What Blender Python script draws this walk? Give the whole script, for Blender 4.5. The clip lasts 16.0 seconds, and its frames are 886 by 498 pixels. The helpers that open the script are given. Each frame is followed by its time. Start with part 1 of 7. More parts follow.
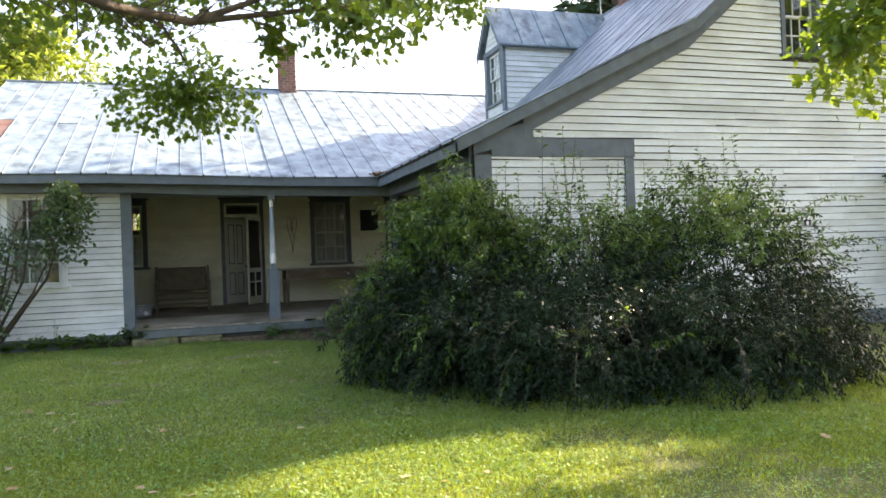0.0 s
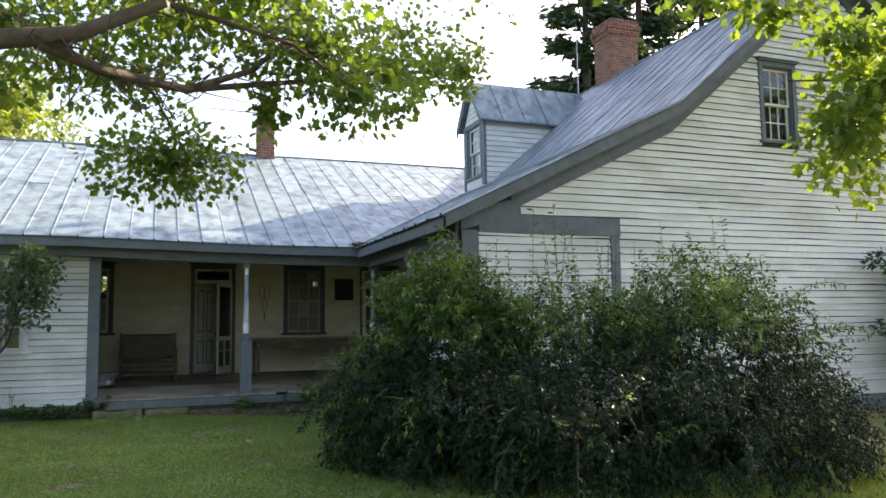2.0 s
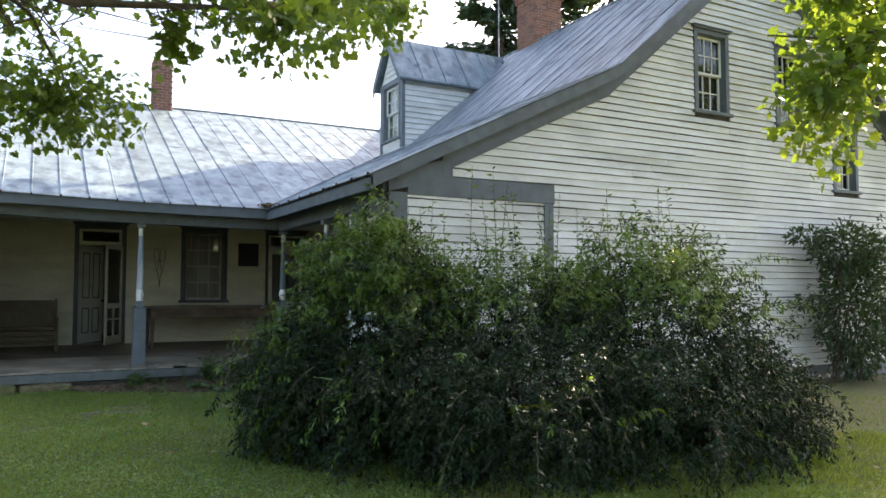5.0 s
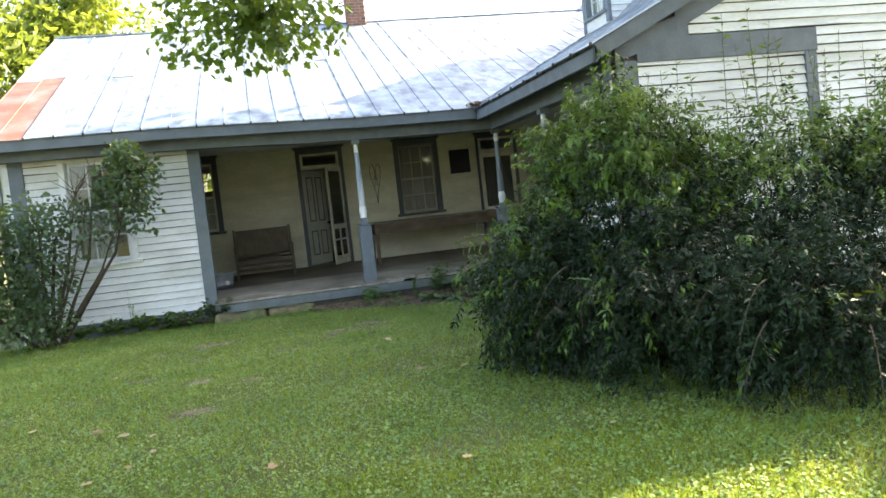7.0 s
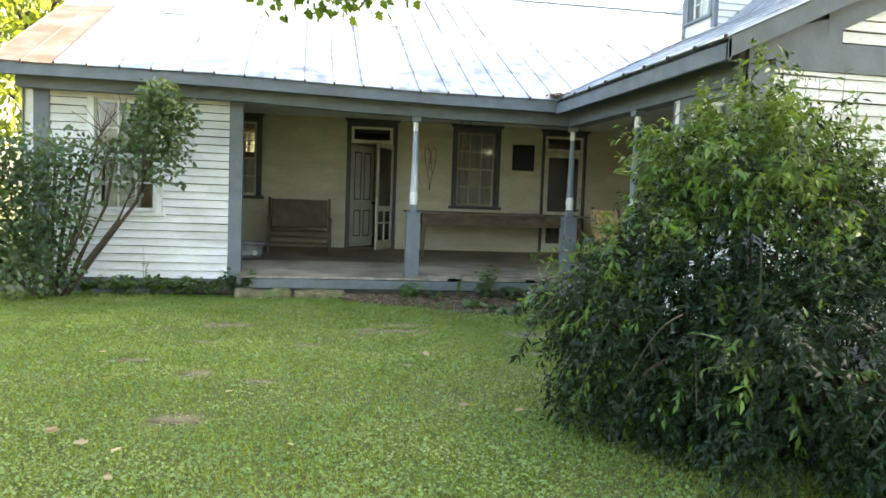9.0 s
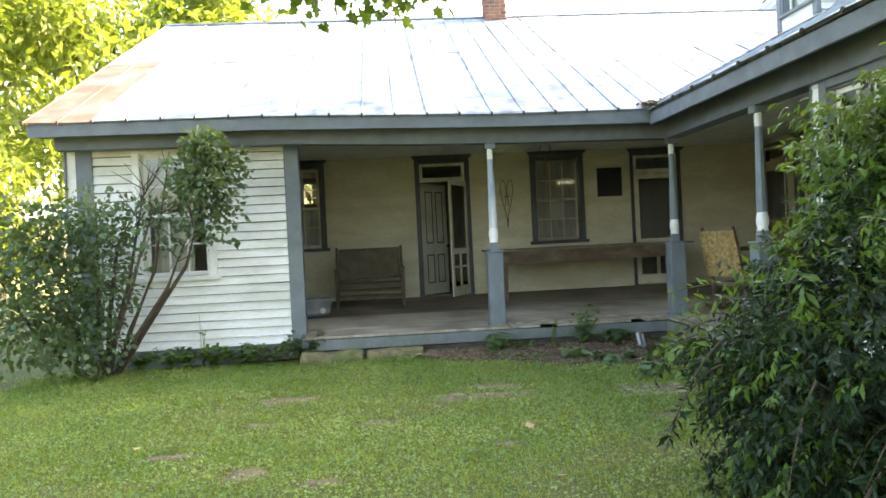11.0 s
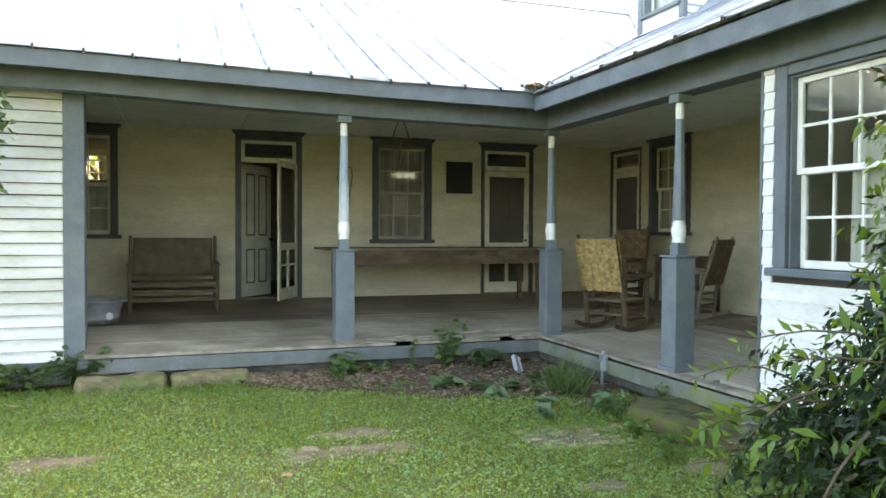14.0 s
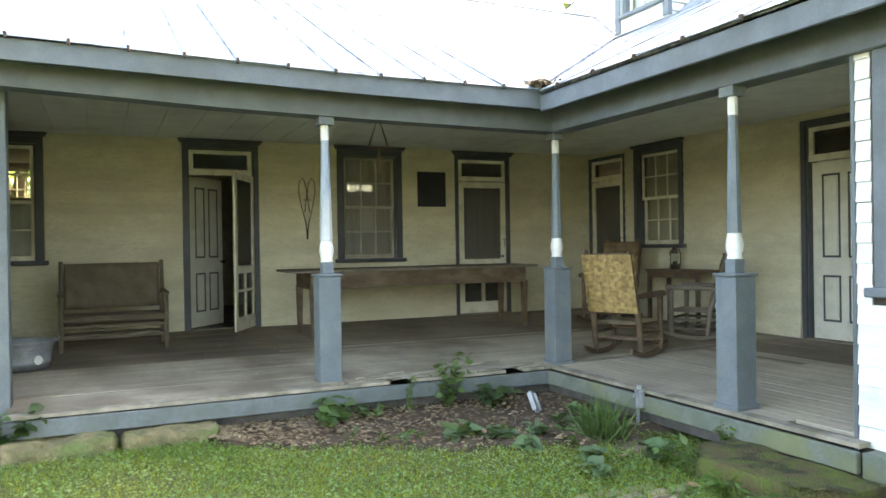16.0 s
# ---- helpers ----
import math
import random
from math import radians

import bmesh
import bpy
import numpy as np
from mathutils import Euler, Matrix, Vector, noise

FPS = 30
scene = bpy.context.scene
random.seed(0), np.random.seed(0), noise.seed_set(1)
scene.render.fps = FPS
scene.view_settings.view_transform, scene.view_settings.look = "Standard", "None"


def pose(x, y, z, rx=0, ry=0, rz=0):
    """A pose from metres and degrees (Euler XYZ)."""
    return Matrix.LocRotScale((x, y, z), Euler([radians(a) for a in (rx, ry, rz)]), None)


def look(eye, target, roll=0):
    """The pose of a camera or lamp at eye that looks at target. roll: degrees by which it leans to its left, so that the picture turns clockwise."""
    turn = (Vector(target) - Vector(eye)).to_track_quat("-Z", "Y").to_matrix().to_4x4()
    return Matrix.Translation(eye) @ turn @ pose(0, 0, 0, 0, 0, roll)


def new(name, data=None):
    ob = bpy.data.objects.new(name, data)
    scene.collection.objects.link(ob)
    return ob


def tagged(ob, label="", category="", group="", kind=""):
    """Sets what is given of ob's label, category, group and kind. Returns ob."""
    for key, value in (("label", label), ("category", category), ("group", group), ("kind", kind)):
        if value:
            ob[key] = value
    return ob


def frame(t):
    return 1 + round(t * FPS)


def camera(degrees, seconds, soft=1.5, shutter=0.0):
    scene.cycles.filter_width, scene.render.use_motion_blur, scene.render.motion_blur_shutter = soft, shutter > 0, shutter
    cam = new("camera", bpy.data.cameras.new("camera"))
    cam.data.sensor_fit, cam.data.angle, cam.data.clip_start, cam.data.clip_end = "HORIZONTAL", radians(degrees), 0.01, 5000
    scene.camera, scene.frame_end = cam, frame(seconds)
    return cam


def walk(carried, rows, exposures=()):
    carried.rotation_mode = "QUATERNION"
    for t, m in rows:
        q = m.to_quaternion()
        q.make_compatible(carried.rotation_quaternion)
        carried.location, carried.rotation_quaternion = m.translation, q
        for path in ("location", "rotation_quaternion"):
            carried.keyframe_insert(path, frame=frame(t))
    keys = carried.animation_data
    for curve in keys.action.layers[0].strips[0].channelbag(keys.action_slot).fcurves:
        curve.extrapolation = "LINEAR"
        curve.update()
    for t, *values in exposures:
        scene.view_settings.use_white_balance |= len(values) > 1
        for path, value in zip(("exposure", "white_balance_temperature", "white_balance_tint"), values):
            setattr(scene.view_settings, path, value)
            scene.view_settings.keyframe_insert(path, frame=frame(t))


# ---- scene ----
cam = camera(61.1, 16.0, soft=1.6, shutter=0.2)
PATH = [
    (0, (-1.012, -0.781, 1.35), (-0.392, 1.121, 1.369), -2.2),
    (0.5, (-1.102, -0.684, 1.381), (-0.493, 1.221, 1.359), -0.9),
    (1, (-1.173, -0.599, 1.43), (-0.472, 1.274, 1.421), -2.0),
    (1.5, (-1.224, -0.557, 1.452), (-0.489, 1.298, 1.584), -1.9),
    (2, (-1.195, -0.487, 1.473), (-0.487, 1.373, 1.669), -0.8),
    (2.5, (-1.139, -0.475, 1.461), (-0.408, 1.379, 1.634), -0.6),
    (3, (-1.074, -0.348, 1.457), (-0.323, 1.502, 1.578), 0.4),
    (3.2, (-1.07, -0.269, 1.458), (-0.248, 1.549, 1.592), 1.8),
    (5.3, (-1.24, 0.527, 1.495), (-0.285, 2.281, 1.606), -0.1),
    (5.5, (-1.281, 0.6, 1.466), (-0.396, 2.39, 1.584), -0.1),
    (6, (-1.338, 0.82, 1.426), (-0.489, 2.628, 1.525), -0.5),
    (6.5, (-1.243, 1.075, 1.41), (-0.568, 2.957, 1.46), -4.4),
    (7, (-1.18, 1.328, 1.416), (-0.741, 3.275, 1.297), -6.3),
    (7.5, (-1.189, 1.618, 1.454), (-0.637, 3.54, 1.416), -3.4),
    (8, (-1.174, 1.914, 1.44), (-0.61, 3.832, 1.379), -3.1),
    (8.5, (-1.133, 2.32, 1.425), (-0.734, 4.279, 1.373), -2.3),
    (9, (-1.141, 2.661, 1.448), (-0.794, 4.626, 1.312), 2.1),
    (9.5, (-1.159, 2.965, 1.425), (-0.767, 4.924, 1.334), 0.8),
    (10, (-1.107, 3.326, 1.4), (-0.825, 5.306, 1.373), -2.9),
    (10.2, (-1.065, 3.47, 1.4), (-0.867, 5.46, 1.377), -4.6),
    (12.3, (-1.042, 4.75, 1.365), (-0.836, 6.739, 1.341), 0.7),
    (12.5, (-1.103, 4.872, 1.386), (-0.789, 6.847, 1.382), -1.0),
    (13, (-1.202, 5.164, 1.398), (-0.793, 7.121, 1.387), -1.1),
    (13.5, (-1.207, 5.55, 1.389), (-0.654, 7.472, 1.393), -0.8),
    (14, (-1.275, 5.85, 1.408), (-0.613, 7.737, 1.365), 0.3),
    (14.5, (-1.321, 6.158, 1.442), (-0.51, 7.986, 1.407), -2.2),
    (15, (-1.305, 6.524, 1.444), (-0.6, 8.395, 1.475), -4.3),
    (15.5, (-1.393, 6.818, 1.427), (-0.666, 8.681, 1.459), -1.0),
    (16, (-1.48, 7.07, 1.46), (-0.649, 8.889, 1.452), -0.9),
]
EXPOSURES = [(0.0, 2.2, 7200, 18), (1.2, 2.3, 7100, 18), (2.2, 1.7, 7000, 17), (6.0, 2.1, 7000, 17), (7.5, 3.0, 7400, 15), (10.0, 3.2, 7800, 15), (13.0, 3.3, 7900, 14), (14.0, 3.55, 7900, 14), (16.0, 3.85, 8000, 15)]
walk(cam, [(t, look(eye, target, roll)) for t, eye, target, roll in PATH], EXPOSURES)

# ---- world and sun ----
SUN_AZ, SUN_EL = 67.6, 33.2          # degrees clockwise from +y, degrees above the horizon
world = bpy.data.worlds.new("world")
scene.world = world
world.use_nodes = True
wn = world.node_tree.nodes
sky = wn.new("ShaderNodeTexSky")
sky.sky_type, sky.sun_disc = "NISHITA", False
sky.sun_elevation, sky.sun_rotation = radians(SUN_EL), radians(SUN_AZ)
sky.air_density, sky.dust_density, sky.ozone_density = 1.0, 3.0, 1.0
wn["Background"].inputs["Strength"].default_value = 0.15
world.node_tree.links.new(sky.outputs[0], wn["Background"].inputs["Color"])
sun = new("sun", bpy.data.lights.new("sun", "SUN"))
sun.data.energy, sun.data.angle, sun.data.color = 5.0, radians(0.6), (1.0, 0.88, 0.65)
sd = Vector((math.sin(radians(SUN_AZ)) * math.cos(radians(SUN_EL)), math.cos(radians(SUN_AZ)) * math.cos(radians(SUN_EL)), math.sin(radians(SUN_EL))))
sun.matrix_world = look(sd * 30 + Vector((2, 10, 0)), (2, 10, 0))


# ---- materials ----
def mat(name, col, col2=None, rough=0.7, metal=0.0, scale=6.0, fine=60.0, bump=0.2, dist=0.004, stain=None, stain_amt=0.0, stain_scale=1.2,
        stretch=(1, 1, 1), island=0.0, obj=0.0, spec=0.5, translucent=0.0, coat=0.0):
    """Paint, wood, metal or leaf: two colours in coarse noise, fine grain in colour and bump, patches of stain, variation from piece to piece."""
    m = bpy.data.materials.new(name)
    m.use_nodes = True
    nt = m.node_tree
    N, L = nt.nodes, nt.links
    bsdf = N["Principled BSDF"]
    out = N["Material Output"]
    tc = N.new("ShaderNodeTexCoord")
    mp = N.new("ShaderNodeMapping")
    mp.inputs["Scale"].default_value = stretch
    geo = N.new("ShaderNodeNewGeometry")
    L.new(geo.outputs["Position"], mp.inputs["Vector"])

    def tex(s, detail=4.0):
        t = N.new("ShaderNodeTexNoise")
        t.inputs["Scale"].default_value, t.inputs["Detail"].default_value = s, detail
        L.new(mp.outputs[0], t.inputs["Vector"])
        return t

    def mix(a, b, f):
        x = N.new("ShaderNodeMix")
        x.data_type = "RGBA"
        for k, v in ((6, a), (7, b)):
            if isinstance(v, tuple):
                x.inputs[k].default_value = (*v, 1)
            else:
                L.new(v, x.inputs[k])
        if isinstance(f, float):
            x.inputs[0].default_value = f
        else:
            L.new(f, x.inputs[0])
        return x.outputs[2]

    def ramp(v, lo, hi):
        r = N.new("ShaderNodeMapRange")
        r.inputs[1].default_value, r.inputs[2].default_value = lo, hi
        L.new(v, r.inputs[0])
        return r.outputs[0]

    col2 = col2 or tuple(c * 0.8 for c in col)
    coarse, grain = tex(scale), tex(fine, 6.0)
    c = mix(col, col2, ramp(coarse.outputs[0], 0.38, 0.62))
    dark = tuple(k * 0.72 for k in col2)
    g = N.new("ShaderNodeMath")
    g.operation = "MULTIPLY"
    g.inputs[1].default_value = 0.45
    L.new(ramp(grain.outputs[0], 0.45, 0.75), g.inputs[0])
    c = mix(c, dark, g.outputs[0])
    if stain:
        st = tex(stain_scale, 7.0)
        sm = N.new("ShaderNodeMath")
        sm.operation = "MULTIPLY"
        sm.inputs[1].default_value = stain_amt
        L.new(ramp(st.outputs[0], 0.5, 0.66), sm.inputs[0])
        c = mix(c, stain, sm.outputs[0])
    if island or obj:
        if island:
            rnd, amt = geo.outputs["Random Per Island"], island
        else:
            rnd, amt = N.new("ShaderNodeObjectInfo").outputs["Random"], obj
        hsv = N.new("ShaderNodeHueSaturation")
        r = N.new("ShaderNodeMapRange")
        r.inputs[3].default_value, r.inputs[4].default_value = 1 - amt, 1 + amt
        L.new(rnd, r.inputs[0])
        L.new(r.outputs[0], hsv.inputs["Value"])
        L.new(c, hsv.inputs["Color"])
        c = hsv.outputs[0]
    L.new(c, bsdf.inputs["Base Color"])
    bsdf.inputs["Roughness"].default_value, bsdf.inputs["Metallic"].default_value = rough, metal
    bsdf.inputs["Specular IOR Level"].default_value = spec
    bsdf.inputs["Coat Weight"].default_value = coat
    rr = N.new("ShaderNodeMapRange")
    rr.inputs[3].default_value, rr.inputs[4].default_value = max(0.05, rough - 0.1), min(1, rough + 0.12)
    L.new(coarse.outputs[0], rr.inputs[0])
    L.new(rr.outputs[0], bsdf.inputs["Roughness"])
    if bump:
        b = N.new("ShaderNodeBump")
        b.inputs["Strength"].default_value, b.inputs["Distance"].default_value = bump, dist
        L.new(grain.outputs[0], b.inputs["Height"])
        L.new(b.outputs[0], bsdf.inputs["Normal"])
    if translucent:
        tr = N.new("ShaderNodeBsdfTranslucent")
        L.new(mix(c, (0.45, 0.6, 0.05), 0.35), tr.inputs["Color"])
        ms = N.new("ShaderNodeMixShader")
        ms.inputs[0].default_value = translucent
        L.new(bsdf.outputs[0], ms.inputs[1])
        L.new(tr.outputs[0], ms.inputs[2])
        L.new(ms.outputs[0], out.inputs["Surface"])
    return m


def glass_mat(name, tint=(0.95, 0.97, 0.96), clear=0.55, rough=0.02):
    """Old window glass: part lets light through, part mirrors."""
    m = bpy.data.materials.new(name)
    m.use_nodes = True
    N, L = m.node_tree.nodes, m.node_tree.links
    gl, tr, ms = N.new("ShaderNodeBsdfGlossy"), N.new("ShaderNodeBsdfTransparent"), N.new("ShaderNodeMixShader")
    gl.inputs["Roughness"].default_value = rough
    gl.inputs["Color"].default_value = (*tint, 1)
    tr.inputs["Color"].default_value = (0.86, 0.88, 0.86, 1)
    lw, pw, fr = N.new("ShaderNodeLayerWeight"), N.new("ShaderNodeMath"), N.new("ShaderNodeMath")
    lw.inputs[0].default_value = 0.5
    pw.operation, fr.operation = "POWER", "MULTIPLY_ADD"
    pw.inputs[1].default_value = 5.0
    fr.inputs[1].default_value, fr.inputs[2].default_value = 0.9, 0.045
    L.new(lw.outputs["Facing"], pw.inputs[0])
    L.new(pw.outputs[0], fr.inputs[0])
    nz, bp = N.new("ShaderNodeTexNoise"), N.new("ShaderNodeBump")
    nz.inputs["Scale"].default_value = 3.0
    bp.inputs["Strength"].default_value, bp.inputs["Distance"].default_value = 0.03, 0.01
    L.new(nz.outputs[0], bp.inputs["Height"])
    L.new(bp.outputs[0], gl.inputs["Normal"])
    L.new(fr.outputs[0], ms.inputs[0])
    L.new(tr.outputs[0], ms.inputs[1])
    L.new(gl.outputs[0], ms.inputs[2])
    L.new(ms.outputs[0], N["Material Output"].inputs["Surface"])
    return m


M_WHITE = mat("white_clapboard_paint", (0.80, 0.80, 0.77), (0.72, 0.72, 0.68), 0.6, stain=(0.42, 0.41, 0.34), stain_amt=0.45, stain_scale=2.2,
              stretch=(0.35, 0.35, 1), fine=45, bump=0.25, obj=0.05)
M_CREAM = mat("cream_porch_paint", (0.63, 0.60, 0.445), (0.55, 0.52, 0.375), 0.6, stain=(0.45, 0.41, 0.28), stain_amt=0.4, stain_scale=1.6,
              stretch=(0.4, 0.4, 1), fine=45, obj=0.04)
M_GRAY = mat("blue_gray_trim_paint", (0.14, 0.165, 0.185), (0.115, 0.137, 0.155), 0.55, stain=(0.09, 0.10, 0.10), stain_amt=0.5, stain_scale=2.5, fine=50)
M_RIM2 = mat("gray_rim_board_paint", (0.15, 0.172, 0.172), (0.115, 0.135, 0.13), 0.65, stain=(0.12, 0.14, 0.11), stain_amt=0.5, stain_scale=3, fine=40, bump=0.4)
M_EDGE = mat("splintered_edge_board", (0.38, 0.335, 0.26), (0.24, 0.21, 0.16), 0.85, stain=(0.13, 0.13, 0.08), stain_amt=0.6, stain_scale=5, fine=50, bump=0.6, obj=0.15)
M_POST = mat("blue_gray_post_paint", (0.155, 0.184, 0.202), (0.13, 0.155, 0.17), 0.55, stain=(0.2, 0.22, 0.2), stain_amt=0.4, stain_scale=5, fine=50)
# the gray trim paint again, darkened here for the shade under the porch
M_GRAY_SHADE = mat("shaded_gray_trim_paint", (0.075, 0.084, 0.093), (0.058, 0.066, 0.073), 0.55, fine=50)
M_SASH = mat("cream_sash_paint", (0.72, 0.70, 0.58), (0.64, 0.62, 0.5), 0.55, stain=(0.4, 0.36, 0.26), stain_amt=0.35, stain_scale=6)
M_SASHW = mat("white_sash_paint", (0.80, 0.80, 0.76), (0.72, 0.72, 0.68), 0.5, stain=(0.5, 0.48, 0.4), stain_amt=0.3, stain_scale=6)
M_DOORW = mat("white_door_paint", (0.68, 0.68, 0.60), (0.62, 0.62, 0.54), 0.5, stain=(0.4, 0.38, 0.3), stain_amt=0.3, stain_scale=3)
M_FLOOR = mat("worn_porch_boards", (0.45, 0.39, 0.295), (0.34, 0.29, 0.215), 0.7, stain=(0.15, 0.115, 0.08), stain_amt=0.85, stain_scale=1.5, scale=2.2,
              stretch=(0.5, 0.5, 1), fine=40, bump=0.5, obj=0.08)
M_FLOORD = mat("dark_brown_porch_boards", (0.27, 0.215, 0.16), (0.19, 0.15, 0.11), 0.75, stain=(0.10, 0.08, 0.06), stain_amt=0.7, stain_scale=1.3, scale=2.2,
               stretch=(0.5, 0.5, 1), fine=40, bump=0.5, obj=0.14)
M_RIM = mat("weathered_green_rim_board", (0.165, 0.185, 0.15), (0.12, 0.14, 0.105), 0.8, stain=(0.2, 0.21, 0.08), stain_amt=0.55, stain_scale=3, fine=35, bump=0.5)
M_CEIL = mat("porch_ceiling_paint", (0.80, 0.82, 0.78), (0.74, 0.76, 0.72), 0.7, stain=(0.40, 0.38, 0.30), stain_amt=0.3)
M_ROOF = mat("weathered_tin_sheet", (0.28, 0.355, 0.385), (0.185, 0.245, 0.272), 0.45, 0.2, scale=3.4, fine=16, bump=0.35, dist=0.012, stain=(0.085, 0.115, 0.14),
             stain_amt=0.9, stain_scale=3.6, stretch=(1.15, 0.8, 0.8), obj=0.10)
M_ROOF2 = mat("dark_tin_sheet", (0.34, 0.375, 0.39), (0.16, 0.19, 0.21), 0.5, 0.2, scale=3.2, fine=16, bump=0.4, dist=0.012, stain=(0.055, 0.065, 0.075),
              stain_amt=0.85, stain_scale=4.5, stretch=(0.4, 2.2, 0.4), obj=0.15)
M_RUST = mat("rusty_tin_sheet", (0.20, 0.15, 0.14), (0.14, 0.065, 0.045), 0.7, 0.1, scale=2.0, fine=18, bump=0.4, stain=(0.17, 0.065, 0.04), stain_amt=0.75,
             stain_scale=1.6, obj=0.1)
M_BRICK = mat("red_brick", (0.33, 0.15, 0.10), (0.24, 0.115, 0.08), 0.85, scale=9, fine=70, bump=0.5, obj=0.25, stain=(0.14, 0.1, 0.09), stain_amt=0.5, stain_scale=4)
# dark wall core behind the clapboards, standing in for the shadow under each lap
M_LAPSHADE = mat("lap_shadow_backing", (0.07, 0.062, 0.052), (0.05, 0.045, 0.038), 0.85, bump=0.4)
M_MORTAR = mat("lime_mortar", (0.42, 0.37, 0.31), (0.33, 0.29, 0.25), 0.9, bump=0.6)
M_SOIL = mat("worn_bare_soil", (0.20, 0.15, 0.095), (0.12, 0.09, 0.056), 0.95, scale=6, fine=60, bump=0.9, dist=0.012, stain=(0.11, 0.13, 0.035), stain_amt=0.5, stain_scale=9)
M_GROUND = mat("lawn_soil", (0.075, 0.10, 0.02), (0.11, 0.11, 0.035), 0.95, scale=1.3, fine=26, bump=0.9, dist=0.03, stain=(0.10, 0.095, 0.03), stain_amt=0.6, stain_scale=0.9)
M_DIRT = mat("dark_bed_soil", (0.115, 0.078, 0.046), (0.07, 0.047, 0.028), 0.95, scale=3, fine=30, bump=1.0, dist=0.03)
M_GRASS = mat("grass_blade", (0.17, 0.24, 0.024), (0.26, 0.30, 0.048), 0.75, scale=0.9, fine=5, bump=0, spec=0.2, stain=(0.32, 0.325, 0.06), stain_amt=0.45, stain_scale=0.8, island=0.45, translucent=0.42)
M_CLOVER = mat("clover_leaf", (0.12, 0.235, 0.066), (0.215, 0.33, 0.12), 0.6, scale=1.0, fine=5, bump=0, spec=0.35, stain=(0.27, 0.30, 0.10), stain_amt=0.4, stain_scale=1.0, island=0.3, translucent=0.3)
M_WEED = mat("weed_leaf", (0.06, 0.125, 0.032), (0.09, 0.16, 0.05), 0.5, scale=2, fine=9, bump=0, island=0.4, translucent=0.25)
M_CREEP = mat("creeper_leaf", (0.11, 0.18, 0.085), (0.08, 0.145, 0.06), 0.5, scale=2, fine=9, bump=0, island=0.35, translucent=0.2)
# near-black leaf colour also holds the deep shade inside the bush
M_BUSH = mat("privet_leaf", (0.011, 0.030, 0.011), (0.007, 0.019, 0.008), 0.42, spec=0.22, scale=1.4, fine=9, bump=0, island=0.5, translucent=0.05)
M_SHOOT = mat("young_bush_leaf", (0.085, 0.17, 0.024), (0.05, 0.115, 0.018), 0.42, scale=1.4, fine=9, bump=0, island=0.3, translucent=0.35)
M_LILAC = mat("lilac_leaf", (0.04, 0.085, 0.036), (0.07, 0.12, 0.05), 0.35, scale=1.8, fine=9, bump=0, island=0.4, translucent=0.25)
M_SHRUB = mat("dark_shrub_leaf", (0.03, 0.068, 0.024), (0.02, 0.05, 0.018), 0.4, scale=1.8, fine=9, bump=0, island=0.45, translucent=0.15)
M_MAPLE = mat("maple_leaf", (0.085, 0.155, 0.02), (0.055, 0.115, 0.016), 0.45, scale=0.7, fine=9, bump=0, island=0.4, translucent=0.5)
# yellow leaf colour, also used for the glow of backlit leaves
M_MAPLEY = mat("yellow_and_backlit_maple_leaf", (0.20, 0.25, 0.022), (0.10, 0.17, 0.02), 0.4, scale=1.2, fine=9, bump=0, island=0.35, translucent=0.5)
M_FARLEAF = mat("sunny_tree_leaf", (0.2, 0.24, 0.04), (0.12, 0.17, 0.03), 0.5, scale=0.5, fine=4, bump=0, island=0.4, translucent=0.45)
M_PINE = mat("pine_needles", (0.03, 0.07, 0.035), (0.02, 0.05, 0.025), 0.6, scale=0.7, fine=5, bump=0, island=0.4, translucent=0.1)
M_BARK = mat("gray_brown_bark", (0.105, 0.08, 0.058), (0.065, 0.05, 0.038), 0.9, scale=8, fine=50, bump=0.8, dist=0.01)
M_STEM = mat("shrub_stem", (0.09, 0.068, 0.045), (0.06, 0.045, 0.03), 0.85, scale=12, fine=60, bump=0.5)
M_WOOD = mat("old_brown_wood", (0.13, 0.085, 0.05), (0.085, 0.055, 0.035), 0.65, scale=5, fine=40, stretch=(1, 1, 2), bump=0.4, stain=(0.25, 0.2, 0.14), stain_amt=0.4, stain_scale=4)
M_WEATHER = mat("weathered_gray_wood", (0.22, 0.19, 0.15), (0.15, 0.13, 0.1), 0.8, scale=5, fine=40, bump=0.5)
M_BENCH = mat("bench_wood", (0.15, 0.115, 0.08), (0.1, 0.08, 0.055), 0.75, scale=5, fine=40, bump=0.4)
M_HIDE = mat("brown_hide_back", (0.155, 0.128, 0.092), (0.11, 0.09, 0.062), 0.9, scale=6, fine=55, bump=0.5, stain=(0.07, 0.05, 0.035), stain_amt=0.5, stain_scale=5)
M_RUSH = mat("straw_splint", (0.44, 0.31, 0.13), (0.27, 0.18, 0.07), 0.7, scale=18, fine=60, bump=0.5, island=0.22)
M_RUSHD = mat("gray_straw_splint", (0.36, 0.31, 0.22), (0.28, 0.23, 0.16), 0.75, scale=8, fine=60, bump=0.4, island=0.2)
M_STONE = mat("mossy_sandstone", (0.26, 0.215, 0.11), (0.14, 0.125, 0.06), 0.9, scale=9, fine=28, bump=1.0, dist=0.025, stain=(0.10, 0.15, 0.04), stain_amt=0.8, stain_scale=2.5)
M_PAVE = mat("worn_paving_stone", (0.31, 0.255, 0.165), (0.21, 0.17, 0.105), 0.9, scale=8, fine=40, bump=0.8, dist=0.008, stain=(0.16, 0.18, 0.06), stain_amt=0.5, stain_scale=6, obj=0.2)
